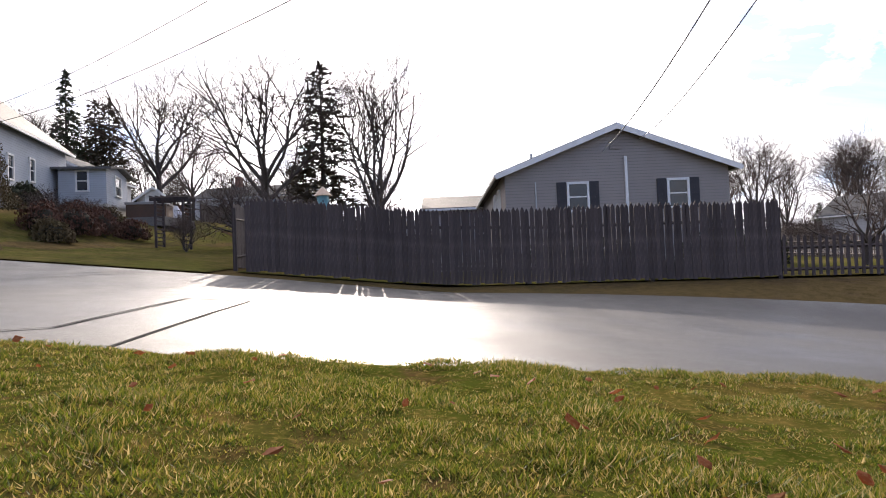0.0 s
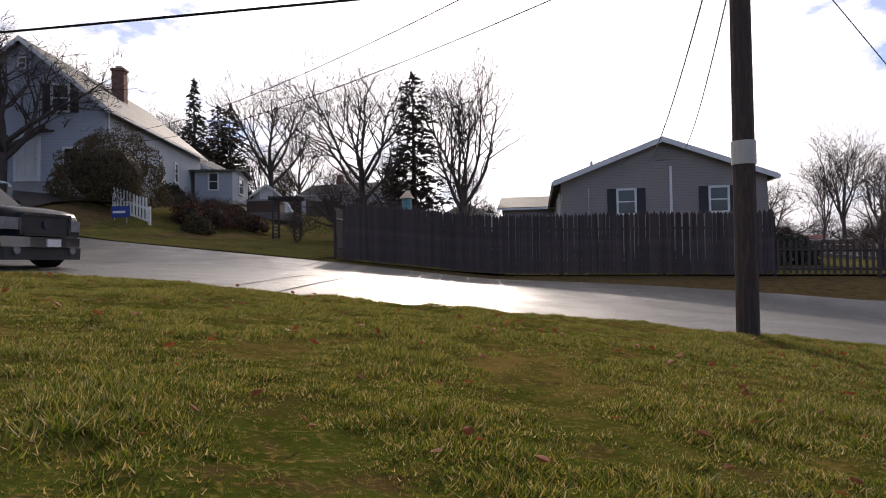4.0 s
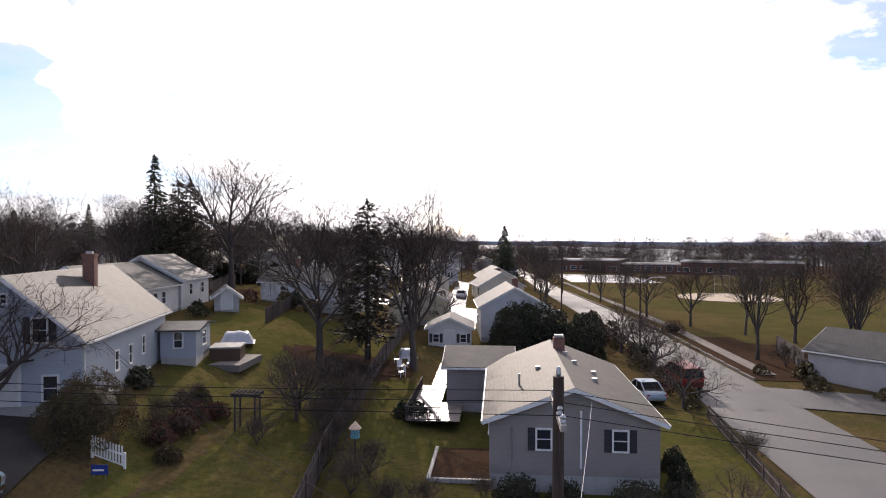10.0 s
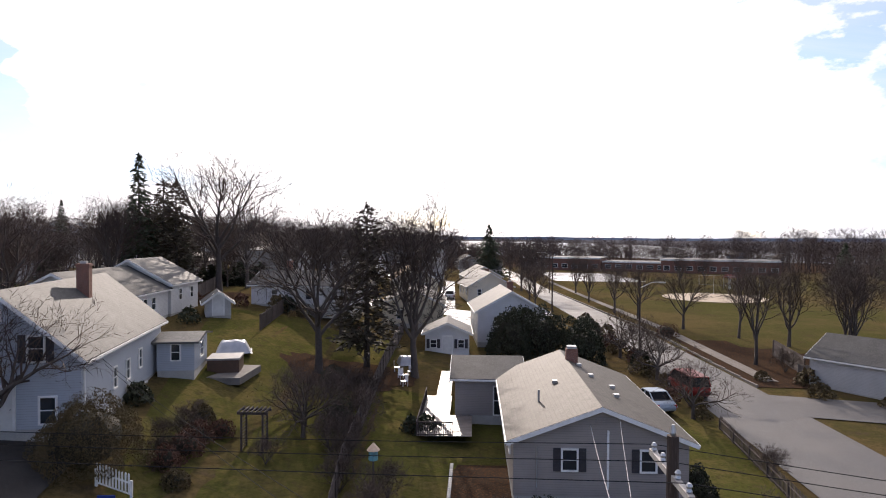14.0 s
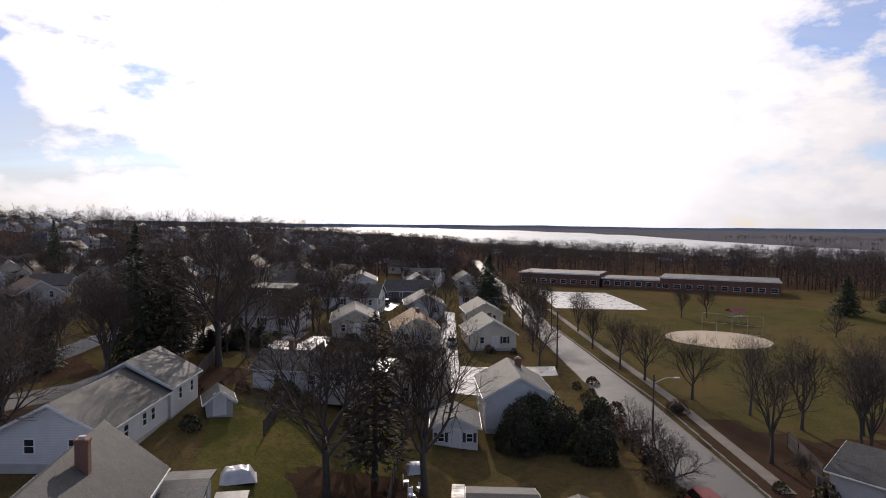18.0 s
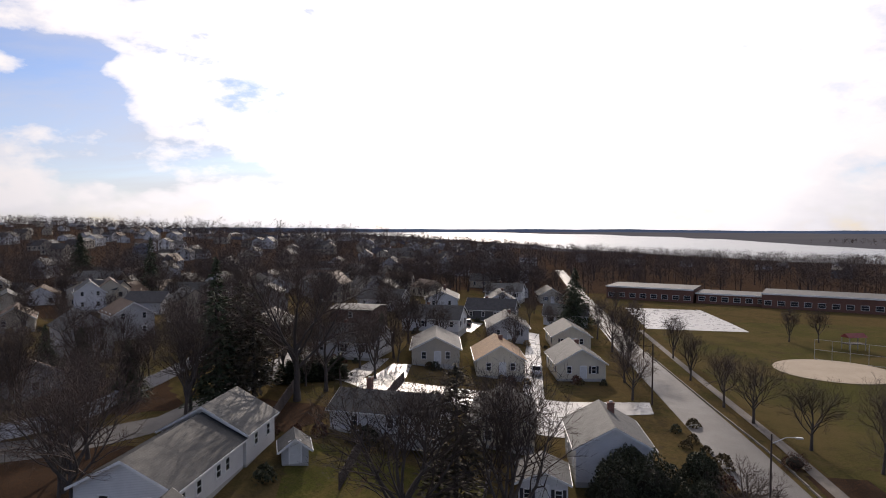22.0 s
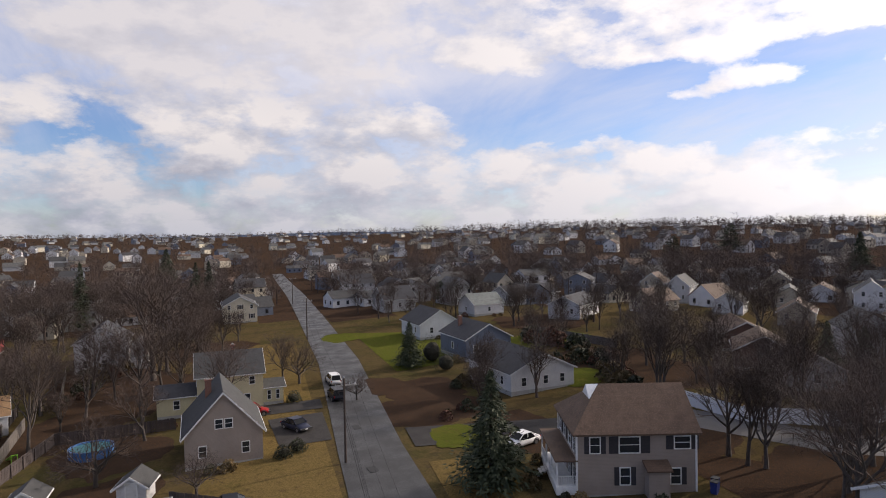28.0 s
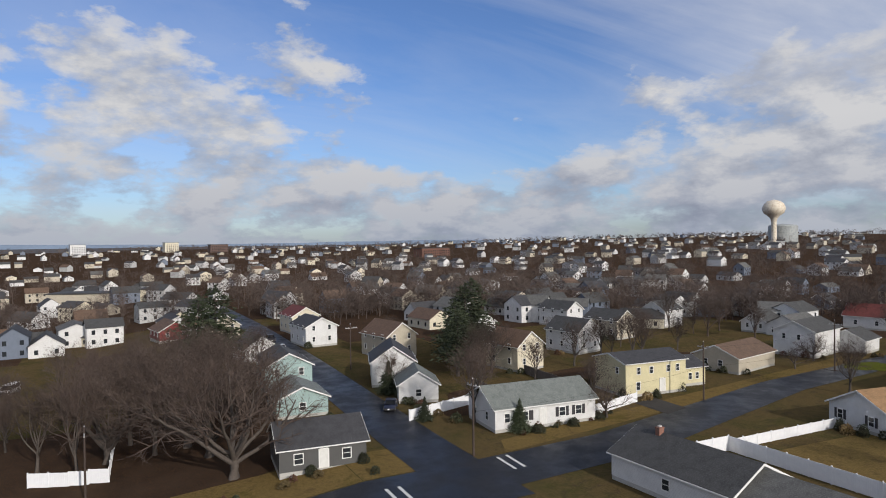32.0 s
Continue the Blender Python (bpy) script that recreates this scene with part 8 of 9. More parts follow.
for bx, by, turn, bw, bd, bh, m, lb in ((2, -364, -24, 34, 14, 5.4, BEIGE, "long low beige school building beyond the houses"), (-26, -352, -24, 18, 12, 4.2, CREAM, "low cream wing of the school building"), (39, -1404, 10, 26, 18, 19, WHITE, "white apartment block on the horizon"), (-124, -1390, 10, 26, 18, 18, CREAM, "pale apartment block on the horizon"), (-205, -1330, 10, 34, 18, 14, DARKBRICK, "reddish apartment block on the horizon"), (-420, -820, 12, 50, 20, 11, SCHOOLBRICK, "brick mill building in the distance")):
    ob = thing("distant_building", bx, by, turn, lb, "building")
    bm = bm_new()
    box(bm, 0, 0, bh / 2, bw, bd, bh + 2)
    part("wall", bm, m, ob)
    bm = bm_new()
    box(bm, 0, 0, bh + 1.2, bw + 1, bd + 1, 0.5)
    part("roof", bm, R_GREY, ob)
    for lv in range(max(1, int(bh / 3.2))):
        for i in range(int(bw / 4)):
            bm2 = bm_new()
            box(bm2, -bw / 2 + 2 + 4 * i, bd / 2 + 0.05, 1.8 + 3.2 * lv, 2.0, 0.1, 1.6)
            part("window", bm2, GLASS, ob)

# playground on the field
play = thing("play_frame", 62, 148, 20, "climbing frame with posts and a roofed deck", "play frame")
for sx in (-2, 0, 2):
    for sy in (-1, 1):
        bm = bm_new()
        tube(bm, (sx, sy, 0), (sx, sy, 2.8), 0.07, 0.07, 8)
        part("post", bm, METAL, play)
bm = bm_new()
box(bm, 0, 0, 1.4, 4.2, 2.2, 0.12)
part("deck", bm, WOODFENCE, play)
bm = bm_new()
solid(bm, [(-2.3, -1.3, 2.8), (2.3, -1.3, 2.8), (2.3, 1.3, 2.8), (-2.3, 1.3, 2.8), (-2.3, 0, 3.6), (2.3, 0, 3.6)], [(0, 3, 2, 1), (0, 1, 5, 4), (2, 3, 4, 5), (1, 2, 5), (3, 0, 4)])
part("roof", bm, BARNRED, play)
back = thing("backstop", 55, 133, -30, "chain-link backstop behind the infield", "backstop")
for i in range(5):
    bm = bm_new()
    tube(bm, (-6 + 3 * i, 0, 0), (-6 + 3 * i, 0, 4), 0.05, 0.05, 6)
    part("post", bm, METAL, back)
for z in (0.1, 2, 4):
    bm = bm_new()
    tube(bm, (-6, 0, z), (6, 0, z), 0.03, 0.03, 6)
    part("rail", bm, METAL, back)

# ---- trees, placed one by one ----
TALL = {"wide": 14, "oak": 15, "maple": 15, "elm": 16, "low": 6, "light": 13, "light2": 12, "bush": 3.0}
NEAR = [("oak", -12.3, 45.3, 16.6, 20), ("maple", -4.6, 48.4, 18.4, 80), ("maple", -6.4, 67.5, 11, 150), ("oak", -31.5, 72.0, 20.5, 10), ("oak", -36.5, 41.5, 13.5, 60), ("low", -21.8, 20.6, 8.6, 40), ("low", 13.3, 20.2, 3.4, 10), ("low", 15.9, 61.0, 5.8, 0), ("low", 16.6, 40.5, 5.2, 200), ("low", -10.2, 33.0, 4.2, 70), ("bush", -7.8, 29.5, 2.6, 0), ("bush", -3.8, 24.6, 2.2, 90), ("bush", -10.6, 26.5, 1.8, 30), ("bush", 16.0, 18.0, 1.6, 60), ("bush", 31.0, 36.0, 3.0, 60), ("low", -27.5, 18.0, 6.0, 100), ("elm", -40.0, 62.0, 14, 70), ("maple", -46.0, 55.0, 13, 120), ("oak", -29.5, 76.5, 13, 10), ("bush", -6.2, 24.5, 2.3, 0), ("bush", -6.5, 27.5, 2.5, 70), ("bush", -6.6, 30.5, 2.5, 130), ("bush", -7.0, 34.0, 3.2, 200), ("bush", -7.4, 38.0, 3.4, 260), ("bush", -4.2, 22.0, 2.4, 20), ("bush", -2.2, 20.5, 2.0, 80), ("bush", -0.6, 21.5, 1.8, 160), ("bush", -9.0, 37.0, 3.4, 40), ("low", -9.8, 31.0, 5.0, 140), ("bush", -15.2, 24.2, 1.5, 0), ("bush", -15.9, 25.6, 1.6, 70), ("bush", -15.4, 26.8, 1.5, 140), ("bush", -14.6, 25.4, 1.2, 210), ("bush", -15.9, 28.4, 1.4, 280), ("bush", -15.0, 28.2, 1.2, 30), ("bush", -15.9, 30.2, 1.2, 100), ("bush", -14.2, 27.0, 1.0, 170), ("bush", 2.2, 23.0, 1.5, 60), ("bush", 17.5, 30.0, 2.0, 30), ("low", 17.2, 52.0, 5.6, 80), ("low", 17.0, 57.0, 5.4, 150)]
FIELD = [("elm", 33.4, 74.1, 11, 0), ("elm", 29.0, 59.0, 12.2, 90), ("maple", 37.2, 69.3, 12, 200), ("elm", 43.3, 68.1, 12.5, 300), ("elm", 38.7, 59.4, 12, 40), ("maple", 52.6, 72.7, 13, 70), ("elm", 47, 62, 12.5, 120), ("low", 33.0, 38.0, 4.6, 20), ("oak", 24.9, 89.4, 9.8, 10), ("oak", 23.1, 97.0, 9.5, 80), ("maple", 22.2, 130.8, 10, 20), ("maple", 21.8, 113, 9.5, 220), ("oak", 12.6, 121.2, 12.6, 60), ("oak", 10.5, 98, 9, 160), ("maple", 10.5, 109, 10.5, 10), ("elm", 9.0, 150, 11, 10), ("oak", 11, 135, 12, 30), ("maple", 19, 165, 9, 10), ("maple", 18, 200, 9, 50), ("maple", 51.8, 155.5, 9, 0), ("maple", 58.2, 156, 9, 90), ("low", 75, 130, 6, 30), ("elm", 66, 80, 13, 0), ("maple", 72, 68, 13, 99), ("elm", 41, 64.5, 11.5, 220), ("maple", 56, 66, 12.5, 10), ("elm", 61, 74, 12.5, 70), ("bush", 30.5, 56, 2.6, 0), ("bush", 34, 53, 2.4, 50), ("bush", 36, 57, 2.8, 120), ("bush", 41, 55, 2.5, 10), ("oak", 28.5, 80, 9.5, 140)]
LANE = [("oak", -53.8, 45.7, 12, 0), ("elm", -51.1, 45.5, 12.5, 40), ("maple", -49.8, 46.4, 12, 90), ("oak", -42.2, 47.4, 11.5, 130), ("elm", -39.0, 43.0, 11, 10), ("maple", -53.8, 70.3, 10, 0), ("elm", -52.8, 72.6, 10, 60), ("maple", -42.9, 67.8, 13.5, 10), ("elm", -43.6, 76.5, 14.5, 200), ("maple", -55.7, 65.9, 9.5, 0), ("elm", -45.8, 81.5, 15, 30), ("oak", -48.5, 90.0, 14, 80), ("maple", -33.0, 78.5, 7.5, 20), ("oak", -13.5, 60.0, 10.5, 60), ("low", -4.6, 71.4, 6.0, 60), ("light", -72, 60, 10, 0), ("light2", -64, 66, 9, 50), ("light", -103.5, -20.5, 10.5, 0), ("oak", -106.4, -13.8, 14, 50), ("low", -67.5, -4.2, 5, 0), ("low", -74.3, -14.0, 8, 100), ("light", -116, -22, 14, 30), ("maple", -114, -9, 15, 30), ("oak", -124, -14, 24, 200)]
BACK = [("oak", -131, -12.4, 17, 150), ("light", -150, -8, 16, 150), ("light2", -146, -40, 13, 10), ("oak", -112, 7.0, 9, 20), ("low", -108.5, 9.4, 7.5, 0), ("light", -60, 58, 10, 0), ("light2", -78, 64, 10, 120), ("light", -88, 68, 11, 240), ("light2", -100, 72, 10, 10), ("light", -74, 88, 11, 40), ("wide", -16.7, -74.5, 16.5, 20), ("wide", -15.4, -84.0, 15, 200), ("wide", -4.2, -91.4, 15, 130), ("maple", -9.6, -90.0, 15.5, 30), ("oak", -12.0, -101.0, 15, 60), ("maple", -17.4, -106.0, 14, 10), ("wide", -21.0, -99.0, 14, 90), ("maple", -3.0, -103.0, 15, 140), ("oak", -9.0, -111.0, 14, 240), ("elm", -15.0, -118.0, 14, 15), ("maple", -21.0, -119.0, 13, 75), ("oak", -3.0, -119.0, 13, 135), ("maple", 8.5, -110.0, 12, 0), ("elm", -9.0, -126.0, 13, 60), ("light", 3.0, -134.0, 11, 60), ("maple", 3.5, -93, 13, 100), ("wide", -13.5, -90, 15, 150), ("oak", -7.0, -97, 14, 250), ("low", -66.5, -69.2, 6.3, 20), ("oak", -69.0, -103.5, 11.5, 0), ("maple", -64.5, -101, 11, 60), ("elm", -98.0, -96.0, 12, 0), ("maple", -102.0, -98.0, 13, 40), ("low", -130.5, -79.5, 6.5, 60), ("low", -120.0, -76.5, 5, 0), ("light", -45.6, -98, 8, 30), ("oak", -17.0, -99, 15, 100), ("elm", -1.0, -88, 14, 40), ("maple", 10.0, -96, 13, 55), ("low", -93.5, 16.0, 4.5, 10)]
for kind, x, y, s, a in NEAR + FIELD + LANE + BACK:
    bare_tree(kind, x, y, s / TALL[kind], a, "bare deciduous %s with fine grey-brown twigs" % ("shrub" if kind == "bush" else "tree"), "bare_tree" if kind != "bush" else "bare_shrub")
for kind, x, y, s, a, lb in (("narrow", -40.7, 70.0, 1.05, 0, "tall narrow dark green spruce"), ("ragged", -38.4, 71.6, 0.9, 50, "tall dark ragged old spruce"), ("ragged", -36.6, 71.2, 0.88, 170, "tall dark ragged old spruce"), ("ragged", -9.0, 49.5, 0.92, 0, "tall brownish-green ragged spruce between bare trees"), ("spruce", -57.6, 22.0, 0.68, 0, "dense blue-green spruce beside the street"), ("pine", -24.4, -139.0, 1.2, 0, "broad dark green pine tree"), ("pine", -20.4, -133.0, 1.12, 70, "broad dark green pine tree"), ("spruce", 4.5, 167.0, 0.95, 0, "dark green conical spruce tree"), ("spruce", 96, 163, 0.7, 0, "dark conical spruce by the field"), ("pine", 101, 152, 0.8, 0, "dark pine by the field"), ("pine", -62.0, -104, 0.85, 30, "dark evergreen behind the fence"),
                             ("narrow", -230, -8, 1.0, 0, "tall dark green spruce tree"), ("narrow", -226, -12, 1.0, 60, "tall dark green spruce tree"), ("narrow", -200, -40, 1.1, 0, "tall dark green spruce tree"), ("spruce", -58.5, -70.2, 0.16, 0, "small clipped green evergreen bush"), ("spruce", -61.5, -54.5, 0.2, 0, "young golden-green evergreen shrub"), ("spruce", -52.0, -69.6, 0.28, 0, "small dark green evergreen shrub"), ("spruce", -43.5, -80.5, 0.22, 0, "small dark green evergreen shrub"), ("spruce", -45.5, -98, 0.35, 0, "dark green evergreen shrub tree"), ("spruce", -54.5, 73, 0.5, 0, "dark green evergreen beside the lane"), ("spruce", -66, 79, 0.5, 0, "dark green evergreen beside the house"), ("spruce", -76, 84, 0.45, 0, "dark green evergreen beside the house"), ("spruce", -32, 113, 0.4, 0, "dark evergreen in a yard"), ("pine", -300, 270, 1.4, 0, "broad pine on the ridge"), ("pine", -70.5, -116.0, 1.15, 20, "broad dark green pine behind the houses"), ("pine", -75.0, -121.0, 1.2, 90, "broad dark green pine behind the houses"), ("pine", -66.0, -112.0, 0.95, 200, "broad dark green pine behind the houses"), ("spruce", -110.5, 28.5, 0.5, 30, "dark rounded evergreen beside the street"), ("pine", -260, 200, 1.2, 0, "broad pine on the ridge"), ("spruce", -180, 220, 1.2, 0, "tall spruce among bare woods"), ("spruce", -330, -30, 1.3, 0, "tall spruce among bare woods"), ("narrow", -122, 178, 1.1, 0, "tall spruce among bare woods"), ("pine", -190, 60, 0.5, 0, "dark green evergreen shrub tree")):
    conifer(kind, x, y, s, a, lb)


def scatter_trees():
    """Bare trees through the town, nearer than the far woods: the nearest as things, the rest in one mesh."""
    rng = random.Random(9)
    placed, made = 0, 0
    rest_v, rest_f = [], []

    def join(kind, size, turn, x, y):
        for me in TREES[kind]:
            co = np.empty(len(me.vertices) * 3)
            me.vertices.foreach_get("co", co)
            co = co.reshape(-1, 3) * size
            c, q, base = math.cos(turn), math.sin(turn), sum(len(v) for v in rest_v)
            rest_v.append(np.stack([co[:, 0] * c - co[:, 1] * q + x, co[:, 0] * q + co[:, 1] * c + y, co[:, 2] + H(x, y)], 1))
            rest_f.extend(tuple(base + k for k in p.vertices) for p in me.polygons)

    while placed < 420:
        a = rng.uniform(-0.35, math.pi + 0.3)
        r = 85 + 225 * rng.random()
        x, y = -r * math.sin(a), r * math.cos(a)
        if (abs(y - 16 - 0.03 * -x) < 8 and x < 0) or abs(x + 41) < 6 and y < 0 or abs(y + 66 - 0.12 * (x + 80)) < 9 and x < -10 or (x > 4 and y > 0):
            continue
        near = min(math.hypot(o.location.x - x, o.location.y - y) for o in HOUSES)
        if near < 7.5 or (-155 < x < -105 and 22 < y < 58) or (-22 < x < 8 and y < 112) or (x < -60 and -66 < y < -30 and x > -118):
            continue
        if placed > 190 and y < 30:
            continue
        kind, size, turn = rng.choice(("light", "light2", "maple", "elm", "light")), rng.uniform(0.5, 0.85), rng.uniform(0, 6.283)
        placed += 1
        if r < 170 and made < 105:
            bare_tree(kind, x, y, size, math.degrees(turn), "bare winter tree among the houses", group="bare trees of the town")
            made += 1
            continue
        join(kind, size, turn, x, y)
    belt = random.Random(44)
    for k in range(95):
        x, y = belt.uniform(-240, -104), belt.uniform(-66, 4)
        kind, size, turn = belt.choice(("maple", "oak", "light", "elm")), belt.uniform(0.6, 0.95), belt.uniform(0, 6.283)
        if y > 3 + 0.03 * x or min(math.hypot(o.location.x - x, o.location.y - y) for o in HOUSES) < 8.5 or abs(y + 66 - 0.12 * (x + 80)) < 9:
            continue
        if made < 135 and x > -175:
            bare_tree(kind, x, y, size, math.degrees(turn), "bare brown tree in the belt between two streets", group="bare trees of the town")
            made += 1
            continue
        join(kind, size, turn, x, y)
    tagged(new("town_trees", raw_mesh("town_trees", np.concatenate(rest_v).tolist(), rest_f, TWIG)), "bare winter trees between the houses of the town", "trees", kind="stuff")


HOUSES = [o for o in scene.objects if o.parent is None and "category" in o and o["category"] in ("house", "shed")]
scatter_trees()


# ---- foundation shrubs, hedgerows and board fences through the yards ----
def shrub_mesh(seed, material, leaves, size):
    rng = random.Random(seed)
    verts, faces = [], []
    for i in range(leaves):
        a, u = rng.uniform(0, 6.283), rng.random()
        k = math.sqrt(1 - u * u * 0.96) * (1 + 0.35 * noise.noise(Vector((math.cos(a) * 2 + seed, math.sin(a) * 2, u * 2))))
        k *= 1 - 0.5 * rng.random() ** 2
        c = Vector((math.cos(a) * k * 0.6, math.sin(a) * k * 0.6, 0.02 + u * (0.9 + 0.25 * noise.noise(Vector((math.cos(a) * 2, math.sin(a) * 2, seed))))))
        q = Euler((rng.uniform(0, 6.28), rng.uniform(0, 6.28), rng.uniform(0, 6.28))).to_matrix()
        z0 = size * rng.uniform(0.6, 1.5)
        b = len(verts)
        verts += [tuple(c + q @ Vector(v)) for v in ((-z0, 0, 0), (0, -z0 * 0.5, 0), (z0, 0, z0 * 0.2), (0, z0 * 0.5, 0))]
        faces.append((b, b + 1, b + 2, b + 3))
    return raw_mesh("shrub", verts, faces, material)


SHRUBS = [shrub_mesh(1, HEDGE, 240, 0.12), shrub_mesh(2, HEDGE, 240, 0.12), shrub_mesh(3, REDBUSH, 240, 0.11), shrub_mesh(4, BROWNBUSH, 240, 0.12), shrub_mesh(5, surface("straw_shrub", (0.3, 0.2, 0.09), (0.22, 0.15, 0.07), 2.0, 0.9, 0.0, 20.0, (0.12, 0.1, 0.04)), 220, 0.11)]
SHRUB_WORDS = ["low dark green shrub beside a house", "clipped dark evergreen shrub beside a house", "russet winter shrub in a yard", "olive brown shrub in a yard", "tuft of dry straw-coloured garden growth"]


def garden_shrub(x, y, size, which, turn):
    ob = new("garden_shrub", SHRUBS[which])
    ob.matrix_basis = pose(x, y, H(x, y), 0, 0, turn) @ Matrix.Diagonal((size * (0.9 + 0.3 * (which % 2)), size, size * 0.9, 1))
    tagged(ob, SHRUB_WORDS[which], "shrub", "garden shrubs")


def yard_shrubs():
    rng = random.Random(31)
    for o in HOUSES:
        r = math.hypot(o.location.x, o.location.y)
        if r > 175 or r < 38 or o["category"] != "house":
            continue
        a0 = o.rotation_euler.z if o.rotation_mode == "XYZ" else 0.0
        toward = Vector((-o.location.x, -o.location.y)).normalized()
        for i in range(3):
            s = rng.uniform(-5, 5)
            d = rng.uniform(6.2, 7.6)
            x, y = o.location.x + toward.x * d - toward.y * s, o.location.y + toward.y * d + toward.x * s
            if abs(x + 40) < 6 and y < -50 or (abs(y + 62) < 7 and x < 0) or (abs(y - 13) < 7 and x < 0):
                continue
            garden_shrub(x, y, rng.uniform(0.8, 1.7), rng.randrange(5), rng.uniform(0, 360))
    for (ax, ay), (bx, by), n, size in (((-100, 57), (-64, 47), 22, 2.4), ((-92, 30), (-98, 56), 14, 2.6), ((-122, 56), (-104, 60), 12, 3.0), ((-80, 52), (-68, 40), 9, 1.8), ((-78, 24), (-84, 34), 7, 1.6), ((-56, 26), (-70, 30), 7, 1.2), ((-146, -20), (-108, -26), 16, 2.2), ((-90, 1), (-78, 0), 7, 1.1), ((-68, -70.4), (-50, -68.6), 10, 0.9), ((-108, -84), (-74, -88), 14, 1.8), ((-46, -76), (-46, -100), 9, 1.4), ((-30, -66), (-12, -70), 6, 0.9), ((28, 52), (44, 52), 12, 1.6), ((17.6, 40), (15, 88), 18, 1.5), ((-34, 60), (-18, 62), 9, 1.6), ((-20, 64), (-16, 84), 9, 1.5)):
        for i in range(n):
            f = (i + rng.random() * 0.7) / n
            garden_shrub(ax + (bx - ax) * f + rng.gauss(0, 0.8), ay + (by - ay) * f + rng.gauss(0, 0.8), size * rng.uniform(0.6, 1.3), rng.choice((0, 1, 2, 3, 3)), rng.uniform(0, 360))


yard_shrubs()


def panel_fence(line, height, material, label):
    """A board fence in panels between posts."""
    x0, y0 = line[0]
    z0 = H(x0, y0)
    ob = thing("board_fence", x0, y0, 0, label, "fence")
    bm = bm_new()
    front, back = [], []
    for k in range(12):
        for dx, dy in ((-0.094, 0.0), (-0.088, -0.03), (0.088, -0.03), (0.094, 0.0)):
            front.append((-1.1 + 0.2 * k + dx, dy - 0.01 * (k % 2), height - 0.03 * (k % 3)))
            back.append((-1.1 + 0.2 * k + dx, 0.03, height - 0.03 * (k % 3)))
    count = len(front)
    pts = [(x, y, -0.05) for x, y, z in front] + front + [(x, y, -0.05) for x, y, z in back] + back
    faces = []
    for i in range(count - 1):
        faces += [(i, i + 1, count + i + 1, count + i), (2 * count + i + 1, 2 * count + i, 3 * count + i, 3 * count + i + 1), (count + i, count + i + 1, 3 * count + i + 1, 3 * count + i)]
    solid(bm, pts, faces)
    panel = mesh_of("panel", bm, material)
    bm = bm_new()
    box(bm, 0, 0, height / 2 - 0.1, 0.12, 0.12, height + 0.3)
    post = mesh_of("post", bm, material)
    for a, b in zip(line, line[1:]):
        ln, rz = math.hypot(b[0] - a[0], b[1] - a[1]), math.degrees(math.atan2(b[1] - a[1], b[0] - a[0]))
        n = max(1, round(ln / 2.45))
        for i in range(n):
            f = (i + 0.5) / n
            x, y = a[0] + (b[0] - a[0]) * f, a[1] + (b[1] - a[1]) * f
            part("panel", panel, None, ob, m=pose(x - x0, y - y0, H(x, y) - z0, 0, 0, rz) @ Matrix.Diagonal((ln / n / 2.45, 1, 1, 1)))
            x, y = a[0] + (b[0] - a[0]) * i / n, a[1] + (b[1] - a[1]) * i / n
            part("post", post, None, ob, m=pose(x - x0, y - y0, H(x, y) - z0, 0, 0, rz))


GREYBOARD = surface("grey_boards", (0.16, 0.14, 0.125), (0.11, 0.098, 0.09), 1.5, 0.85, 0.3, 30.0, (0.2, 0.18, 0.16), vary=0.15)
for line, hh, mm, lb in (([(-19.5, 52), (-22.5, 90)], 1.5, WOODFENCE, "dark board fence between two back yards"), ([(-30.5, 62), (-36, 88)], 1.6, WOODFENCE, "dark board fence beside a back yard"), ([(-100, 62), (-84, 52)], 1.6, GREYBOARD, "grey board fence behind the lawns"), ([(-128, 60), (-104, 66)], 1.6, GREYBOARD, "grey board fence behind the lawns"), ([(-104, -24), (-136, -30)], 1.7, GREYBOARD, "grey board fence along a back yard"), ([(-58, -77), (-60, -96)], 1.7, GREYBOARD, "grey board fence between two yards"), ([(-72, -80), (-74, -100)], 1.7, GREYBOARD, "grey board fence between two yards"), ([(-92, -88), (-110, -91)], 1.7, GREYBOARD, "grey board fence behind a yellow house"), ([(30, 52.5), (47, 50)], 1.6, GREYBOARD, "grey board fence at the edge of the field"), ([(-78, -25), (-100, -27)], 1.7, GREYBOARD, "grey board fence behind a back yard")):
    panel_fence(line, hh, mm, lb)


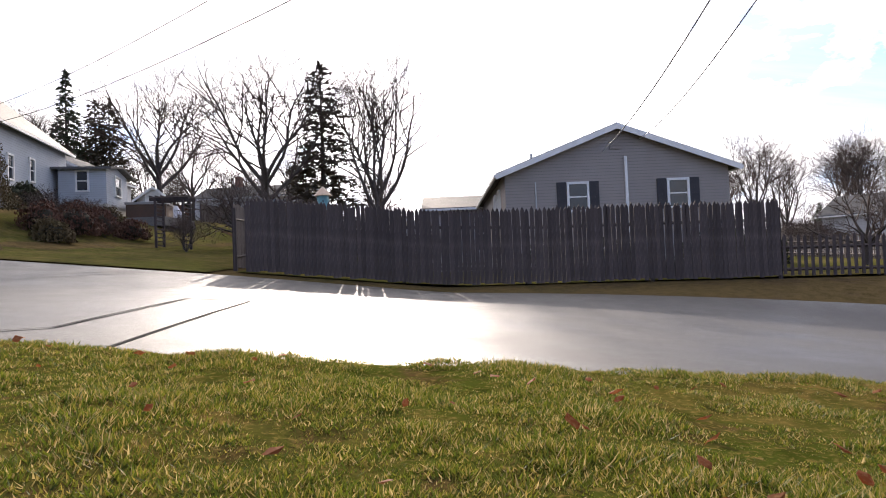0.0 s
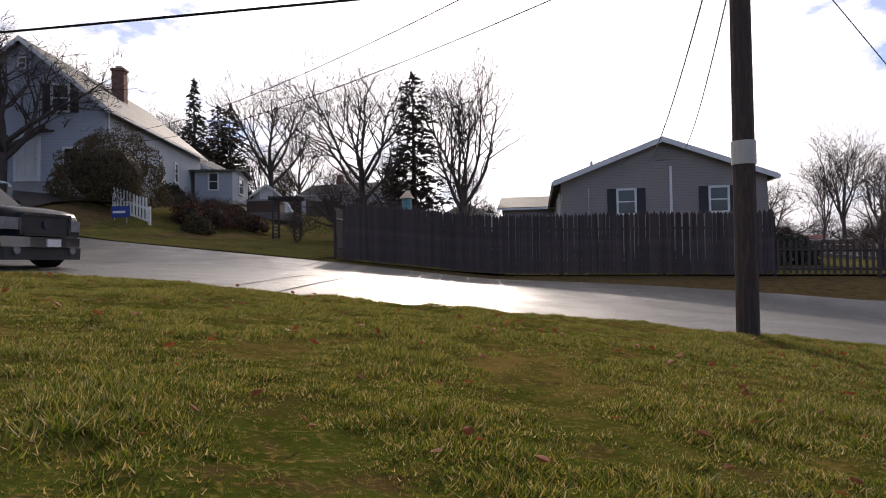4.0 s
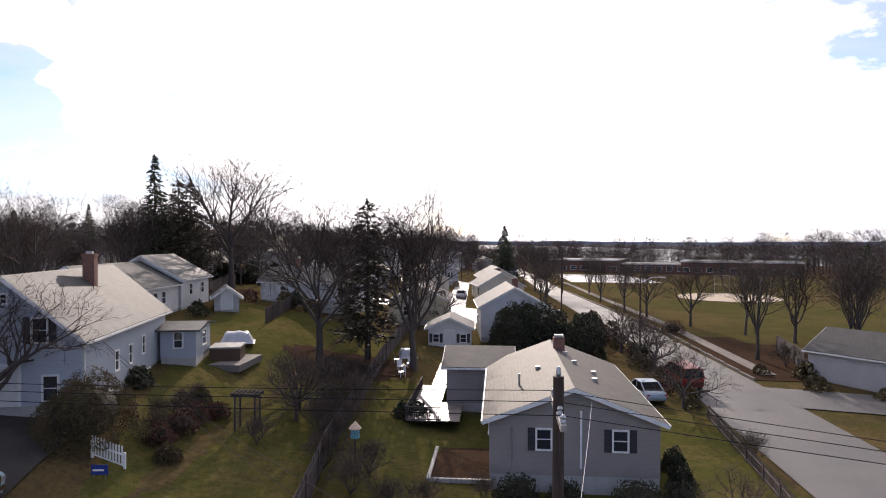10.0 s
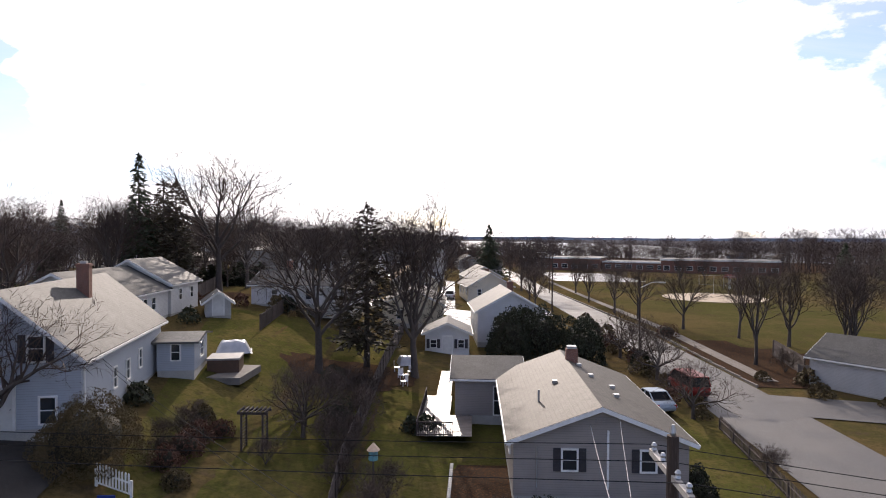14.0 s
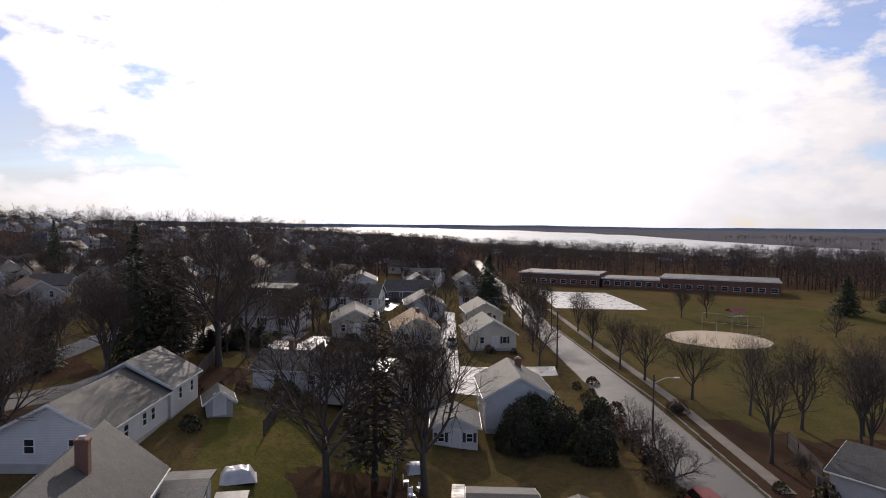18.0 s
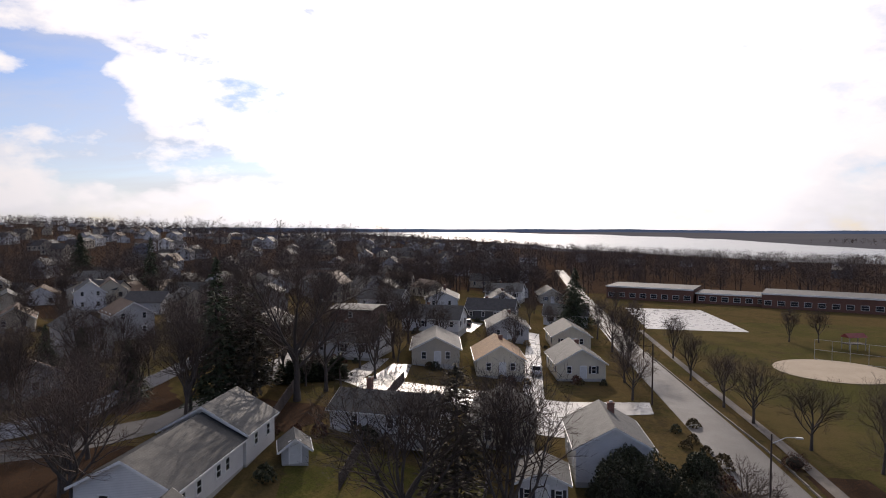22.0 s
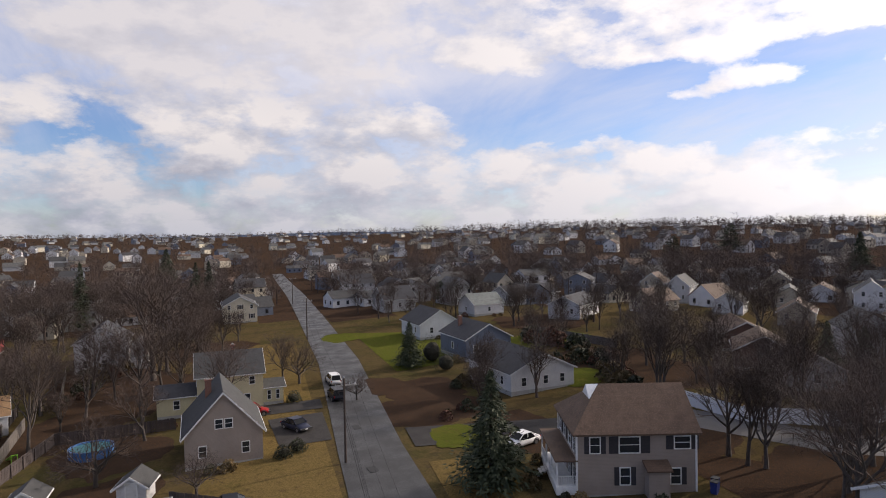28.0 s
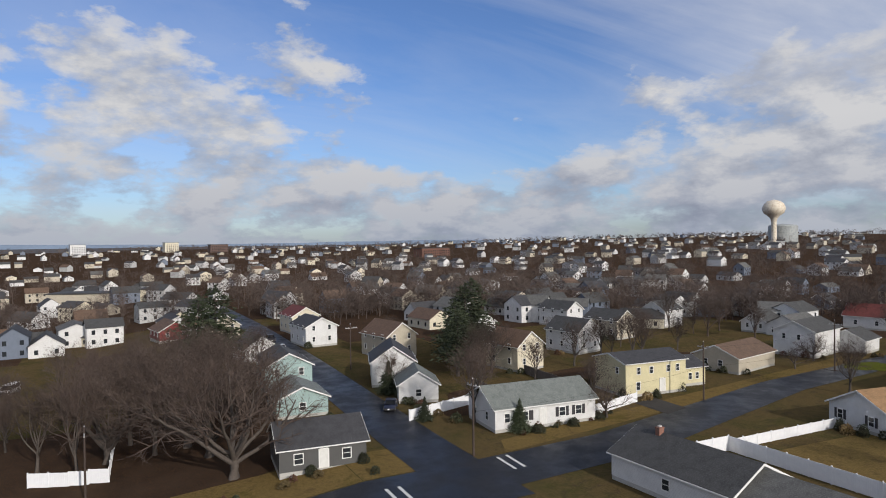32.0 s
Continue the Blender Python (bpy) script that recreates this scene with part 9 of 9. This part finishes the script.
# ---- grass and fallen leaves at the start ----
def grass():
    rng = np.random.default_rng(4)
    n = 940000
    x = rng.uniform(-1, 1, n)
    x = np.sign(x) * np.abs(x) ** 1.35 * 14.5
    y = rng.uniform(-9.0, 5.8, n)
    near = rng.random(n) < 0.62
    x = np.where(near, rng.uniform(-5.5, 6.0, n), x)
    y = np.where(near, rng.uniform(-2.2, 5.3, n), y)
    edge = np.array([verge(a) for a in np.linspace(-16, 14, 1200)])
    edge = np.interp(x, np.linspace(-16, 14, 1200), edge)
    keep = (y < edge + rng.normal(0, 0.04, n)) & (np.abs(x) < 3.5 + 1.25 * (y + 9.0))
    x, y = x[keep], y[keep]
    n = len(x)
    z = np.array([H(a, b) + tussock(a, b) for a, b in zip(x, y)]) + 0.075
    clump = np.array([noise.noise(Vector((a * 1.1, b * 1.1, 0))) + 0.6 * noise.noise(Vector((a * 3.5, b * 3.5, 2))) for a, b in zip(x, y)])
    h = (0.014 + 0.024 * rng.random(n)) * np.clip(1 + 1.4 * clump, 0.35, 2.4)
    a = rng.uniform(0, 6.283, n)
    w = 0.003 + 0.004 * rng.random(n)
    lean = rng.normal(0, 0.6, (n, 2)) * h[:, None]
    base = np.stack([x, y, z], 1)
    side = np.stack([np.cos(a) * w, np.sin(a) * w, np.zeros(n)], 1)
    tip = base + np.stack([lean[:, 0], lean[:, 1], h], 1)
    verts = np.empty((n * 3, 3))
    verts[0::3], verts[1::3], verts[2::3] = base - side, base + side, tip
    me = bpy.data.meshes.new("grass")
    me.vertices.add(n * 3)
    me.vertices.foreach_set("co", verts.ravel())
    me.loops.add(n * 3)
    me.loops.foreach_set("vertex_index", np.arange(n * 3))
    me.polygons.add(n)
    me.polygons.foreach_set("loop_start", np.arange(0, n * 3, 3))
    me.update(calc_edges=True)
    me.materials.append(BLADE)
    tagged(new("grass", me), "short green and straw-coloured winter grass beside the street", "grass", kind="stuff")


grass()


def fallen_leaves():
    rng = random.Random(8)
    verts, faces = [], []
    for i in range(1700):
        x, y = rng.uniform(-12, 13), rng.uniform(-5.5, 4.2)
        if i % 2 == 0:
            x, y = rng.gauss(8.0, 1.8), rng.uniform(-2.5, 3.4)
        c = Vector((x, y, H(x, y) + 0.15))
        q = Euler((rng.uniform(-0.6, 0.6), rng.uniform(-0.6, 0.6), rng.uniform(0, 6.28))).to_matrix()
        s = rng.uniform(0.018, 0.046)
        b = len(verts)
        pts = [(-s, 0, 0), (-s * 0.4, -s * 0.7, s * 0.2), (s * 0.5, -s * 0.5, 0), (s * 1.1, 0, s * 0.3), (s * 0.5, s * 0.6, 0), (-s * 0.4, s * 0.6, s * 0.15)]
        verts += [tuple(c + q @ Vector(p)) for p in pts]
        faces.append(tuple(range(b, b + 6)))
    tagged(new("fallen_leaves", raw_mesh("fallen_leaves", verts, faces, LEAF)), "brown and reddish fallen leaves scattered on the grass", "leaves", kind="stuff")


fallen_leaves()
